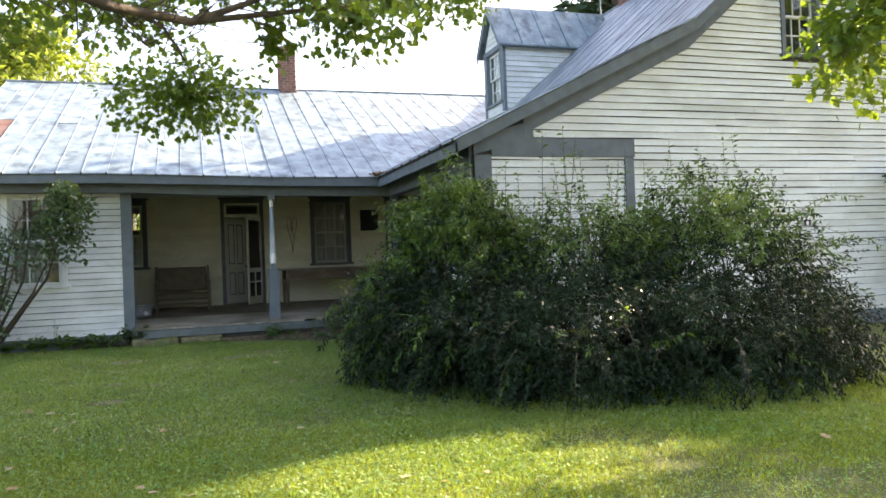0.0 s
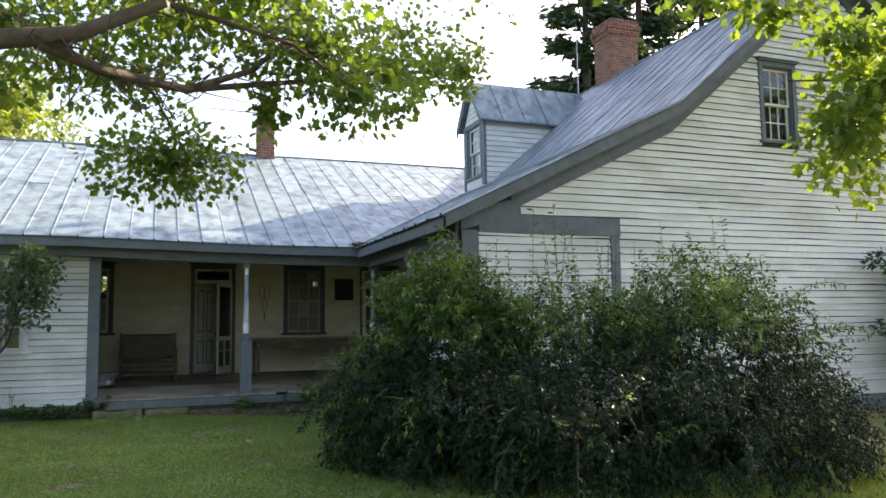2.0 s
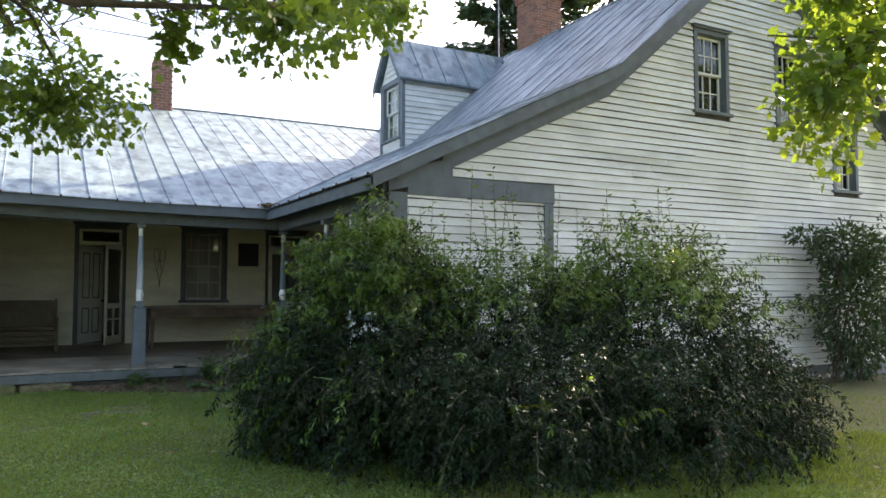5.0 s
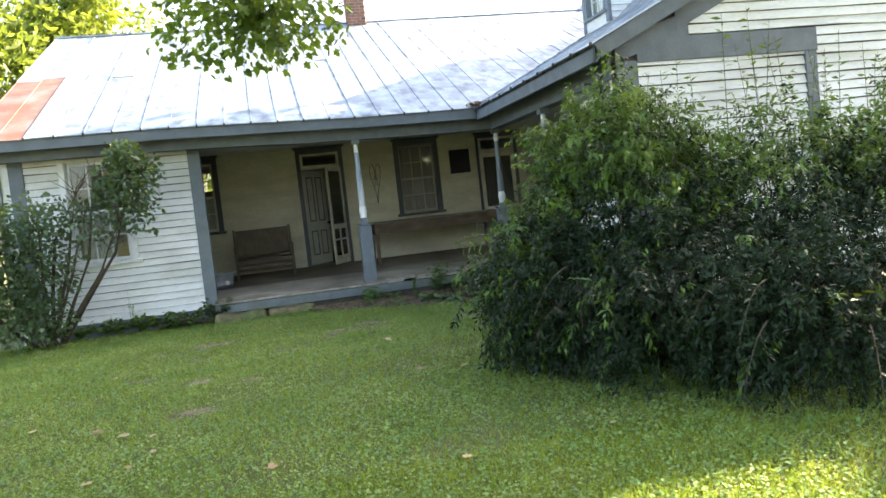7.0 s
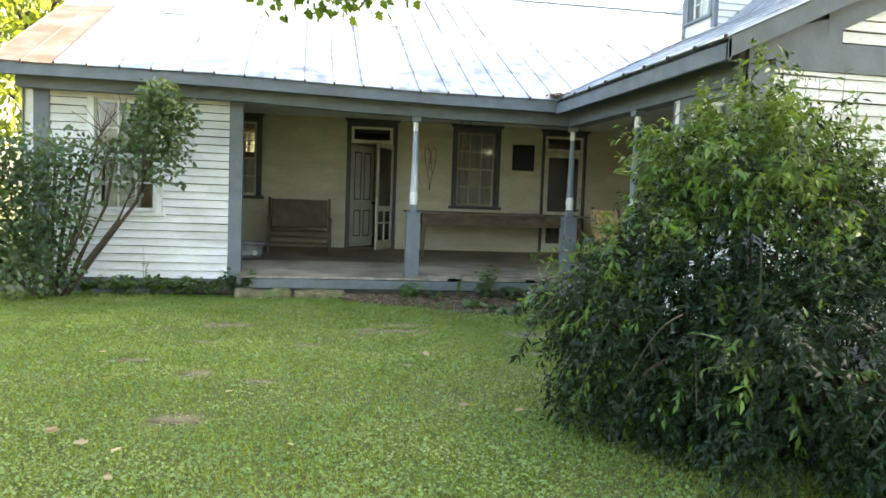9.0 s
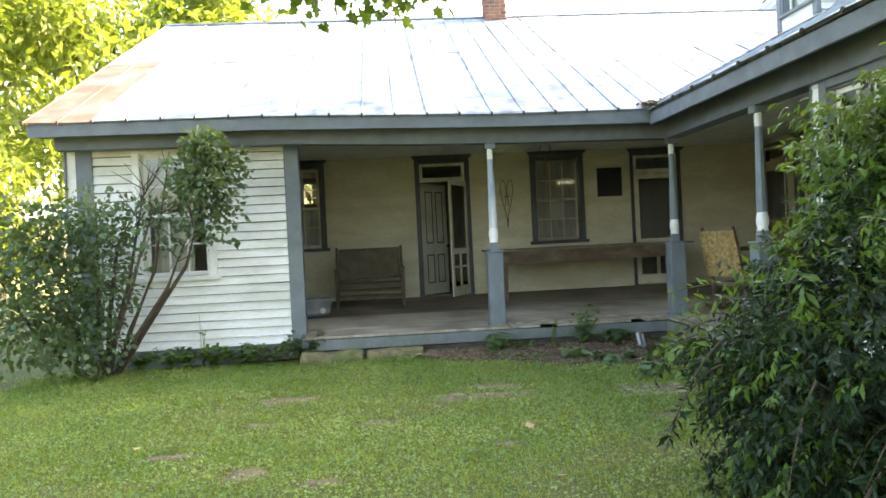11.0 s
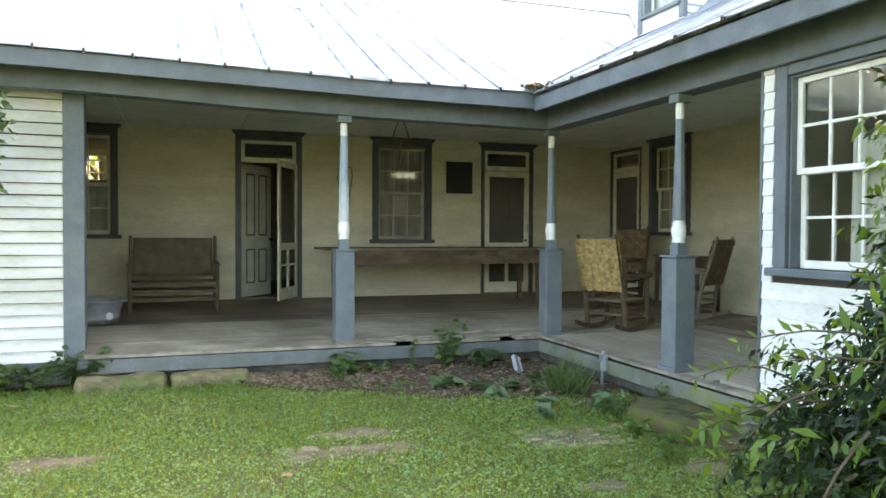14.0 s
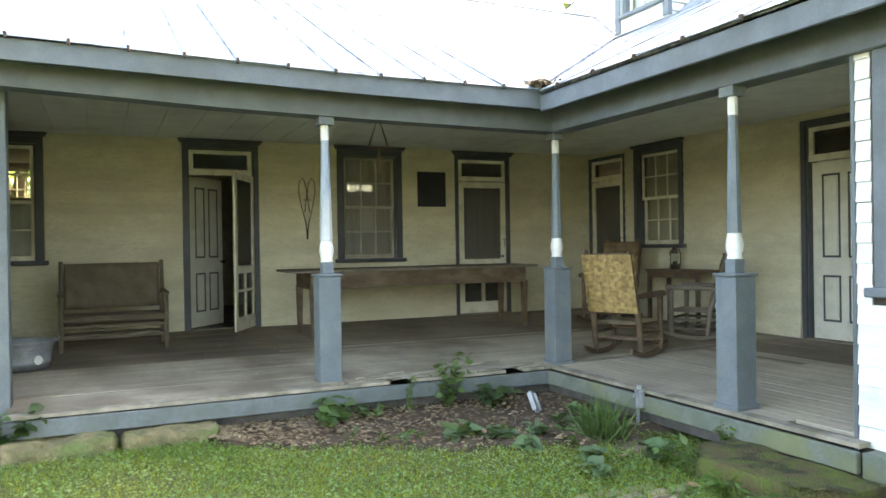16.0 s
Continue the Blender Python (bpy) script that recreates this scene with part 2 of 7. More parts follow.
M_MOSS = mat("moss_covered_stone", (0.10, 0.135, 0.018), (0.125, 0.095, 0.04), 0.95, scale=7, fine=70, bump=1.0, dist=0.03, stain=(0.03, 0.032, 0.014), stain_amt=0.9, stain_scale=6)
M_FOUND = mat("foundation_stone", (0.12, 0.11, 0.095), (0.08, 0.075, 0.065), 0.9, bump=0.6)
M_LITTER = mat("dry_leaf", (0.20, 0.13, 0.07), (0.31, 0.235, 0.14), 0.85, scale=2, fine=12, bump=0, island=0.45)
M_FALLEN = mat("fallen_pale_leaf", (0.42, 0.33, 0.19), (0.32, 0.2, 0.09), 0.8, scale=2, fine=12, bump=0, island=0.3)
M_ZINC = mat("galvanised_zinc", (0.40, 0.42, 0.43), (0.31, 0.33, 0.345), 0.5, 0.35, scale=8, fine=30)
M_IRON = mat("rusty_iron", (0.06, 0.05, 0.045), (0.09, 0.06, 0.045), 0.7, 0.4, fine=60)
M_BOARD = mat("slate_board", (0.02, 0.022, 0.028), (0.016, 0.018, 0.022), 0.7, scale=4, fine=40, bump=0.1)
M_CURTAIN = mat("pale_curtain_cloth", (0.72, 0.70, 0.64), (0.62, 0.6, 0.54), 0.9, scale=5, fine=80, bump=0.2, translucent=0.0)
M_CURTAIND = mat("dim_curtain_cloth", (0.45, 0.41, 0.31), (0.36, 0.32, 0.24), 0.9, scale=5, fine=80, bump=0.2)
M_ROOM = mat("dim_room_plaster", (0.5, 0.47, 0.4), (0.42, 0.39, 0.33), 0.85)
M_DOORG = mat("dull_gray_door_paint", (0.14, 0.148, 0.145), (0.11, 0.118, 0.115), 0.55, stain=(0.1, 0.1, 0.09), stain_amt=0.4, stain_scale=3)
M_RUSHK = mat("dark_straw_splint", (0.2, 0.14, 0.075), (0.15, 0.1, 0.055), 0.75, scale=8, fine=60, bump=0.4, island=0.2)
M_GLASS = glass_mat("old_window_glass")


# ---- mesh building ----
class Mesh:
    """Collects vertices and faces of one part."""

    def __init__(self):
        self.v, self.f = [], []

    def add(self, verts, faces):
        n = len(self.v)
        self.v.extend(tuple(p) for p in verts)
        self.f.extend(tuple(i + n for i in q) for q in faces)
        return self

    def box(self, x0, x1, y0, y1, z0, z1, b=0.004):
        """A box with chamfered edges."""
        b = min(b, (x1 - x0) * 0.3, (y1 - y0) * 0.3, (z1 - z0) * 0.3)
        if b <= 0:
            b = 1e-4
        V, idx = [], {}
        lo, hi = (x0, y0, z0), (x1, y1, z1)
        for sx in (0, 1):
            for sy in (0, 1):
                for sz in (0, 1):
                    s = (sx, sy, sz)
                    for ax in range(3):
                        p = []
                        for k in range(3):
                            e = hi[k] if s[k] else lo[k]
                            p.append(e if k == ax else (e - b if s[k] else e + b))
                        idx[(s, ax)] = len(V)
                        V.append(p)
        F = []
        for ax in range(3):
            u, w = (ax + 1) % 3, (ax + 2) % 3
            for s in (0, 1):
                q = []
                for a, c in ((0, 0), (1, 0), (1, 1), (0, 1)):
                    k = [0, 0, 0]
                    k[ax], k[u], k[w] = s, a, c
                    q.append(idx[(tuple(k), ax)])
                F.append(q if s else q[::-1])
            for a in (0, 1):
                for c in (0, 1):
                    k0, k1 = [0, 0, 0], [0, 0, 0]
                    k0[u] = k1[u] = a
                    k0[w] = k1[w] = c
                    k1[ax] = 1
                    k0, k1 = tuple(k0), tuple(k1)
                    q = [idx[(k0, u)], idx[(k1, u)], idx[(k1, w)], idx[(k0, w)]]
                    F.append(q if a == c else q[::-1])
        for s in [(i, j, k) for i in (0, 1) for j in (0, 1) for k in (0, 1)]:
            q = [idx[(s, 0)], idx[(s, 1)], idx[(s, 2)]]
            F.append(q if sum(s) % 2 else q[::-1])
        return self.add(V, F)

    def prism(self, pts, a, b, ax):
        """A polygon of 2D points drawn from a to b along an axis (0 x, 1 y, 2 z)."""
        n = len(pts)

        def at(p, h):
            return {0: (h, p[0], p[1]), 1: (p[0], h, p[1]), 2: (p[0], p[1], h)}[ax]
        V = [at(p, a) for p in pts] + [at(p, b) for p in pts]
        F = [tuple(range(n))[::-1], tuple(range(n, 2 * n))] + [(i, (i + 1) % n, n + (i + 1) % n, n + i) for i in range(n)]
        return self.add(V, F)

    def tube(self, path, radii, n=8, cap=True):
        """A round or many-sided limb along points, with a radius at each."""
        path = [Vector(p) for p in path]
        V, F = [], []
        for i, p in enumerate(path):
            d = (path[min(i + 1, len(path) - 1)] - path[max(i - 1, 0)]).normalized()
            up = Vector((0, 0, 1)) if abs(d.z) < 0.9 else Vector((1, 0, 0))
            a = d.cross(up).normalized()
            c = a.cross(d)
            r = radii[i] if isinstance(radii, (list, tuple)) else radii
            V += [p + (a * math.cos(2 * math.pi * k / n) + c * math.sin(2 * math.pi * k / n)) * r for k in range(n)]
        for i in range(len(path) - 1):
            F += [(i * n + k, i * n + (k + 1) % n, (i + 1) * n + (k + 1) % n, (i + 1) * n + k) for k in range(n)]
        if cap:
            F += [tuple(range(n))[::-1], tuple(range((len(path) - 1) * n, len(path) * n))]
        return self.add(V, F)

    def lathe(self, cx, cy, prof, n=16, turn=0.0):
        """A turned shape round the z axis: prof is (radius, z) from below."""
        V, F = [], []
        for r, z in prof:
            V += [(cx + r * math.cos(turn + 2 * math.pi * k / n), cy + r * math.sin(turn + 2 * math.pi * k / n), z) for k in range(n)]
        for i in range(len(prof) - 1):
            F += [(i * n + k, i * n + (k + 1) % n, (i + 1) * n + (k + 1) % n, (i + 1) * n + k) for k in range(n)]
        F += [tuple(range(n))[::-1], tuple(range((len(prof) - 1) * n, len(prof) * n))]
        return self.add(V, F)

    def data(self, name, material, smooth=False):
        me = bpy.data.meshes.new(name)
        me.from_pydata(self.v, [], self.f)
        me.materials.append(material)
        if smooth:
            me.shade_smooth()
        return me


def part(name, mesh, material, parent=None, label="", smooth=False):
    ob = new(name, mesh.data(name, material, smooth))
    ob.parent = parent
    if label:
        ob["label"] = label
    return ob


def thing(name, label, category, at=(0, 0, 0), turn=0.0, group="", kind=""):
    ob = new(name)
    ob.matrix_world = pose(*at, 0, 0, turn)
    return tagged(ob, label, category, group, kind)


def settle(root, at, turn=0.0):
    """Puts a thing that was built about its own base into its place."""
    root.matrix_world = pose(*at, 0, 0, turn)
    return root


# ---- the large structure ----
Y_BACK, Y_LEFT, X_WEST, X_IN, Y_GABLE = 17.26, 13.57, 2.61, 5.83, 8.83
rng = random.Random(4)


def wing_z(x):
    """Top of the right wing's roof: a shallow porch pitch, then steep to the ridge."""
    if x < 6.1:
        return 2.88 + (x - 2.21) * 0.4805
    return 4.749 + (min(x, 9.5) - 6.1) * 0.844 - max(0, x - 9.5) * 0.844


def left_z(y):
    return 2.94 + (min(y, 19.2) - 12.99) * 0.4734 - max(0, y - 19.2) * 0.4734


def eave_sag(x):
    """How far the eave of the low wing stands above or below its mean line."""
    return 0.035 - 0.075 * min(1.0, max(0.0, (x + 2.5) / 3.0))


def low_roof_z(x, y):
    return left_z(y) + eave_sag(x) * max(0.0, (19.2 - y) / 6.21)


def floor_z(x, y):
    return 0.283 + max(0.034 * max(0, y - 13.26), 0.017 * max(0, x - 2.48))


def cut(span, holes):
    """What is left of a span once the holes are taken out of it."""
    left = [span]
    for a, b in holes:
        left = [p for u, v in left for p in ((u, min(v, a)), (max(u, b), v)) if p[1] - p[0] > 0.01]
    return left


def wall(name, axis, face, back, u0, u1, z0, top, openings, material, label):
    """A wall in the plane across axis, from face to back, with openings (u0, u1, z0, z1) through it and a top that may slope."""
    mesh = Mesh()
    stops = sorted({u0, u1, *[o[k] for o in openings for k in (0, 1)], *[k for k in ((6.1, 9.5) if axis == 1 else (19.2,)) if u0 < k < u1]})
    for a, b in zip(stops, stops[1:]):
        holes = [(o[2], o[3]) for o in openings if o[0] < (a + b) / 2 < o[1]]
        ta, tb = top(a), top(b)
        low = min(ta, tb)
        for p, q in cut((z0, low), holes):
            pts = [(a, p), (b, p), (b, q if q < low - 1e-6 else tb), (a, q if q < low - 1e-6 else ta)]
            mesh.prism(pts, min(face, back), max(face, back), 1 if axis == 1 else 0)
    return tagged(part(name, mesh, material), label, "wall", kind="structure")


def clapboards(parent, axis, face, out, u0, u1, z0, z1, holes, limits, material, step, seed, warp=0.006, butt=0.03, slot=0.011):
    """Lapped boards, each a part: wedges proud at the lower edge, with a slight warp, cut at openings. limits(z) gives the span at a height."""
    # slot leaves an open strip where a dark core shows as a shadow line
    r = random.Random(seed)
    z = z0
    while z < z1 - 0.02:
        h = min(step, z1 - z)
        lo, hi = limits(z + h * 0.5)
        spans = cut((max(u0, lo), min(u1, hi)), [(o[0], o[1]) for o in holes if o[2] < z + h * 0.6 and o[3] > z + h * 0.4])
        for a, b in spans:
            cuts = [a]
            while b - cuts[-1] > 5.0:
                cuts.append(cuts[-1] + r.uniform(2.6, 4.4))
            cuts.append(b)
            for p, q in zip(cuts, cuts[1:]):
                n = max(1, min(7, int((q - p) / 0.55)))
                V, F, ph = [], [], r.uniform(0, 50)
                for i in range(n + 1):
                    u = p + (q - p) * i / n + (0.0015 if i == 0 else -0.0015 if i == n else 0)
                    dz = warp * noise.noise(Vector((u * 1.3, z * 9, ph)))
                    pr = butt + 0.5 * warp * noise.noise(Vector((u * 1.7, z * 5, ph + 9)))
                    for d, zz in ((0.0, z + h - slot), (0.004, z + h - slot), (pr, z + dz), (0.0, z + dz)):
                        w = face + out * d
                        V.append((u, w, zz) if axis == 1 else (w, u, zz))
                for i in range(n):
                    k = i * 4
                    F += [(k + 1, k + 2, k + 6, k + 5), (k + 2, k + 3, k + 7, k + 6), (k, k + 1, k + 5, k + 4)]
                F += [(0, 1, 2, 3), (n * 4 + 3, n * 4 + 2, n * 4 + 1, n * 4)]
                if (axis == 1) == (out < 0):
                    F = [f[::-1] for f in F]
                part("clapboard", Mesh().add(V, F), material, parent)
        z += h


# openings: u0, u1, z0, z1
W1, W2 = (-3.02, -2.17, 1.36, 2.76), (1.64, 2.44, 1.30, 2.76)
D1, D2 = (-0.44, 0.40, 0.42, 2.78), (3.43, 4.27, 0.42, 2.78)
D3, W3, D4 = (16.37, 17.21, 0.40, 2.80), (15.16, 16.02, 1.44, 2.78), (12.26, 13.10, 0.34, 2.75)
RW, LW = (9.08, 9.87, 1.18, 2.48), (-4.06, -3.26, 1.10, 2.64)
GW1, GW2, GW3 = (7.98, 8.60, 4.36, 5.60), (9.90, 10.48, 4.36, 5.60), (11.40, 11.96, 3.30, 4.50)
DW = (15.62, 16.44, 4.98, 6.22)
N1, N2 = (-2.98, -2.40, 1.5, 2.92), (3.08, 3.74, 1.5, 2.80)

flat = lambda h: (lambda u: h)
wall_back = wall("wall_porch_back", 1, Y_BACK, Y_BACK + 0.16, -5.0, 6.0, 0.2, flat(3.0), [W1, W2, D1, D2], M_CREAM, "cream painted clapboard wall at the back of the porch")
wall_side = wall("wall_porch_side", 0, X_IN, X_IN + 0.16, 8.99, 17.26, 0.2, flat(3.0), [D3, W3, D4], M_CREAM, "cream painted clapboard side wall of the porch")
wall_left = wall("wall_left_front", 1, Y_LEFT, Y_LEFT + 0.14, -4.80, -2.12, 0.03, flat(2.9), [LW], M_LAPSHADE, "white clapboard front wall of the end room")
wall_west = wall("wall_corner_west", 0, X_WEST, X_WEST + 0.14, 8.97, 10.12, 0.1, flat(2.8), [RW], M_LAPSHADE, "white clapboard wall of the corner room")
wall_gable = wall("wall_gable", 1, Y_GABLE, Y_GABLE + 0.14, 2.62, 14.6, 0.0, lambda x: wing_z(x) - 0.09, [GW1, GW2, GW3], M_LAPSHADE, "tall white clapboard gable wall of the house")
wall_end = wall("wall_left_end", 0, -4.94, -4.80, 13.57, 21.95, 0.0, lambda y: left_z(y) - 0.08, [], M_WHITE, "white end wall of the low wing")
wall_north = wall("wall_north", 1, 21.8, 21.95, -4.8, 13.0, 0.0, flat(4.5), [N1, N2], M_ROOM, "plain rear wall of the house")
wall_north_end = wall("wall_north_end", 1, 21.8, 21.95, 13.0, 14.6, 0.0, flat(3.1), [], M_ROOM, "plain rear wall of the house")
wall_east = wall("wall_east", 0, 14.46, 14.6, 8.97, 21.8, 0.0, flat(3.15), [], M_WHITE, "plain far side wall of the house")
wall_nook = wall("wall_porch_nook", 0, -3.24, -3.10, 13.71, 17.26, 0.2, flat(3.0), [], M_CREAM, "cream wall closing the porch end")
wall_room = wall("wall_corner_north", 1, 9.98, 10.12, 2.75, 5.83, 0.2, flat(3.0), [], M_CREAM, "cream wall closing the porch by the corner room")
part_wall = wall("wall_partition", 0, 0.95, 1.05, 17.42, 21.8, 0.3, flat(3.0), [], M_ROOM, "inner partition wall between the rooms")
part_wall2 = wall("wall_partition_2", 0, 5.0, 5.1, 17.42, 21.8, 0.3, flat(3.0), [], M_ROOM, "inner partition wall between the rooms")
part_wall3 = wall("wall_partition_3", 0, -1.45, -1.35, 17.42, 21.8, 0.3, flat(3.0), [], M_ROOM, "inner partition wall between the rooms")
part_wall4 = wall("wall_partition_4", 0, 8.4, 8.5, 8.97, 21.8, 0.3, flat(3.0), [], M_ROOM, "inner partition wall of the tall wing")

tagged(part("floor_inside", Mesh().box(-4.8, 5.1, 17.42, 21.8, 0.2, 0.40).box(5.99, 14.46, 8.97, 21.8, 0.2, 0.36).box(-4.8, -3.24, 13.71, 17.26, 0.1, 0.3).box(2.75, 5.83, 8.97, 9.98, 0.1, 0.28), M_WOOD),
       "dark wooden floor inside the rooms", "floor", kind="structure")
tagged(part("ceiling_inside", Mesh().box(-4.8, 5.1, 17.42, 21.8, 3.0, 3.06).box(5.99, 14.46, 8.97, 21.8, 3.0, 3.06).box(-4.8, -3.24, 13.71, 17.26, 2.9, 2.95), M_ROOM), "dim inner ceiling", "ceiling", kind="structure")
pc = Mesh()
for i in range(24):
    pc.box(-3.1 + i * 0.38, -3.1 + i * 0.38 + 0.374, 13.46, 17.26, 2.90, 2.93, 0.003)
for i in range(9):
    pc.box(2.7, 5.83, 10.12 + i * 0.37, 10.12 + i * 0.37 + 0.365, 2.90, 2.93, 0.003)
pc.box(-3.1, 5.83, 13.46, 17.26, 2.932, 2.945).box(2.7, 5.83, 10.12, 13.46, 2.932, 2.945)
tagged(part("ceiling", pc, M_CEIL), "pale gray-green boarded porch ceiling", "ceiling", kind="structure")

# clapboards
clapboards(wall_left, 1, Y_LEFT, -1, -4.62, -2.29, 0.20, 2.74, [(LW[0] - 0.09, LW[1] + 0.09, LW[2] - 0.03, LW[3] + 0.1)], lambda z: (-9, 9), M_WHITE, 0.110, 1, 0.010, 0.031, 0.010)
clapboards(wall_west, 0, X_WEST, -1, 8.86, 10.10, 0.24, 2.62, [(8.96, 10.0, 1.10, 2.63)], lambda z: (0, 99), M_WHITE, 0.120, 2, 0.004, 0.016, 0.003)


def gable_span(z):
    """Clapboard span between the rake boards at a height."""
    t = z + 0.36
    lo = 2.86 if z < 2.72 else 3.5 if z < 2.98 else (2.21 + (t - 2.94) / 0.465 + 0.0 if t < 4.749 else 6.1 + (t - 0.02 - 4.749) / 0.844)
    hi = min(14.5, 9.5 + (7.62 - t - 0.06) / 0.844)
    return lo, hi


gh = [(w[0] - 0.09, w[1] + 0.09, w[2] - 0.08, w[3] + 0.12) for w in (GW1, GW2, GW3)] + [(3.0, 5.13, 2.74, 2.95), (4.955, 5.11, 0, 2.7)]
clapboards(wall_gable, 1, Y_GABLE, -1, 2.86, 14.5, 0.22, 7.1, gh, gable_span, M_WHITE, 0.106, 3, 0.018, 0.031, 0.010)
clapboards(wall_back, 1, Y_BACK, -1, -3.1, 5.83, 0.52, 2.92, [(w[0] - 0.09, w[1] + 0.09, w[2] - 0.08 if w[2] > 1 else 0, w[3] + 0.05) for w in (W1, W2)] + [(w[0] - c_ - 0.005, w[1] + c_ + 0.005, 0, w[3] + 0.05) for w, c_ in ((D1, 0.065), (D2, 0.045))], lambda z: (-9, 9), M_CREAM, 0.14, 5, 0.003, 0.02, -0.01)
clapboards(wall_side, 0, X_IN, -1, 10.12, 17.24, 0.46, 2.92, [(w[0] - 0.09, w[1] + 0.09, w[2] - 0.08 if w[2] > 1 else 0, w[3] + 0.05) for w in (W3, D4)] + [(D3[0] - 0.035, D3[1] + 0.035, 0, D3[3] + 0.04)], lambda z: (0, 99), M_CREAM, 0.14, 6, 0.003, 0.02, -0.01)
tagged(part("baseboard", Mesh().box(-3.1, -0.51, 17.235, 17.26, 0.40, 0.52).box(0.48, 3.36, 17.235, 17.26, 0.40, 0.52).box(4.32, 5.83, 17.235, 17.26, 0.40, 0.52)
            .box(5.805, 5.83, 13.19, 15.0, 0.34, 0.46).box(5.805, 5.83, 10.12, 12.16, 0.34, 0.46).box(5.805, 5.83, 15.0, 16.2, 0.36, 0.46), M_CREAM), "cream skirting board along the porch walls", "baseboard", kind="structure")

# corner boards, skirts, gable boards
tagged(part("trim", Mesh().box(-2.29, -2.11, 13.535, 13.72, 0.03, 2.72), M_POST), "blue-gray corner post of the end room", "trim", kind="structure")
tagged(part("trim", Mesh().box(-4.82, -4.62, 13.535, 13.57, 0.03, 2.72).box(-4.965, -4.94, 13.54, 13.72, 0.03, 2.72), M_GRAY), "blue-gray corner board", "trim", kind="structure")
tagged(part("trim", Mesh().box(2.575, 2.86, 8.79, 8.83, 0.03, 2.72).box(2.575, 2.61, 8.79, 8.86, 0.03, 2.72), M_GRAY), "blue-gray corner board of the gable", "trim", kind="structure")
tagged(part("trim", Mesh().box(2.86, 5.12, 8.785, 8.83, 2.695, 2.955), M_GRAY), "blue-gray band board on the gable", "trim", kind="structure")
tagged(part("trim", Mesh().box(4.955, 5.105, 8.79, 8.83, 0.03, 2.692), M_GRAY), "blue-gray upright board on the gable", "trim", kind="structure")
tagged(part("trim", Mesh().box(2.60, 14.6, 8.785, 8.83, -0.03, 0.215), M_GRAY), "blue-gray skirt board under the gable clapboards", "trim", kind="structure")
tagged(part("trim", Mesh().box(-4.82, -2.11, 13.53, 13.57, -0.03, 0.195), M_GRAY), "blue-gray skirt board of the end room", "trim", kind="structure")
tagged(part("trim", Mesh().box(2.59, 2.61, 10.10, 10.125, 0.2, 2.62), M_GRAY), "gray edge board at the porch opening", "trim", kind="structure")
tagged(part("trim", Mesh().box(2.47, 2.61, 8.86, 9.988, -0.03, 0.237), M_RIM), "weathered green-gray skirt board of the corner room", "trim", kind="structure")

# beams, fascias and soffits of the porch
tagged(part("beam", Mesh().prism([(-4.95, 2.69), (-2.1, 2.66), (-0.6, 2.60), (0.6, 2.575), (2.68, 2.555), (2.68, 2.93), (-4.95, 2.93)], 13.28, 13.47, 1).box(-4.95, -2.11, 13.47, 13.57, 2.70, 2.93), M_GRAY), "blue-gray porch beam", "beam", kind="structure")
tagged(part("beam", Mesh().box(2.54, 2.74, 8.84, 13.28, 2.55, 2.93, 0.008), M_GRAY), "blue-gray porch beam of the side wing", "beam", kind="structure")
tagged(part("fascia", Mesh().prism([(-5.14, 2.81), (-2.5, 2.805), (0.5, 2.735), (2.25, 2.72), (2.25, 2.885), (0.5, 2.885), (-2.5, 2.955), (-5.14, 2.955)], 13.02, 13.055, 1), M_GRAY), "blue-gray eave fascia board", "fascia", kind="structure")
tagged(part("fascia", Mesh().box(2.25, 2.285, 8.53, 13.02, 2.69, 2.865, 0.006), M_GRAY), "blue-gray eave fascia board", "fascia", kind="structure")
tagged(part("soffit", Mesh().box(-5.1, 2.6, 13.055, 13.28, 2.83, 2.85, 0.003).box(2.285, 2.54, 8.56, 13.055, 2.83, 2.85, 0.003), M_GRAY), "gray boarded soffit under the eaves", "soffit", kind="structure")

# rake boards of the gable: an outer fascia under the roof edge and a wide board on the wall
def rake(name, y0, y1, d0, d1, xs, label):
    mesh = Mesh()
    for a, b in zip(xs, xs[1:]):
        mesh.prism([(a, wing_z(a) - d1), (b, wing_z(b) - d1), (b, wing_z(b) - d0), (a, wing_z(a) - d0)], y0, y1, 1)
    tagged(part(name, mesh, M_GRAY), label, "rake board", kind="structure")


rake("rake_board", 8.53, 8.56, 0.03, 0.20, [2.25, 6.1, 9.5, 15.0], "blue-gray rake fascia along the gable roof edge")
rake("rake_board", 8.78, 8.83, 0.05, 0.42, [3.35, 6.1, 9.5, 14.6], "wide blue-gray rake board on the gable wall")
rake("rake_soffit", 8.56, 8.78, 0.06, 0.08, [2.3, 6.1, 9.5, 14.9], "gray soffit under the gable roof edge")
tagged(part("trim", Mesh().prism([(2.6, 2.72), (3.5, 2.955), (3.5, 3.2), (2.6, 2.96)], 8.782, 8.829, 1), M_GRAY), "blue-gray corner boarding under the eave", "trim", kind="structure")

# ---- tin roofs, sheet by sheet ----
def clip(poly, a, b, c):
    """The part of a 2D polygon where a*x + b*y >= c."""
    out = []
    for p, q in zip(poly, poly[1:] + poly[:1]):
        dp, dq = a * p[0] + b * p[1] - c, a * q[0] + b * q[1] - c
        if dp >= 0:
            out.append(p)
        if (dp >= 0) != (dq >= 0):
            t = dp / (dp - dq)
            out.append((p[0] + (q[0] - p[0]) * t, p[1] + (q[1] - p[1]) * t))
    return out


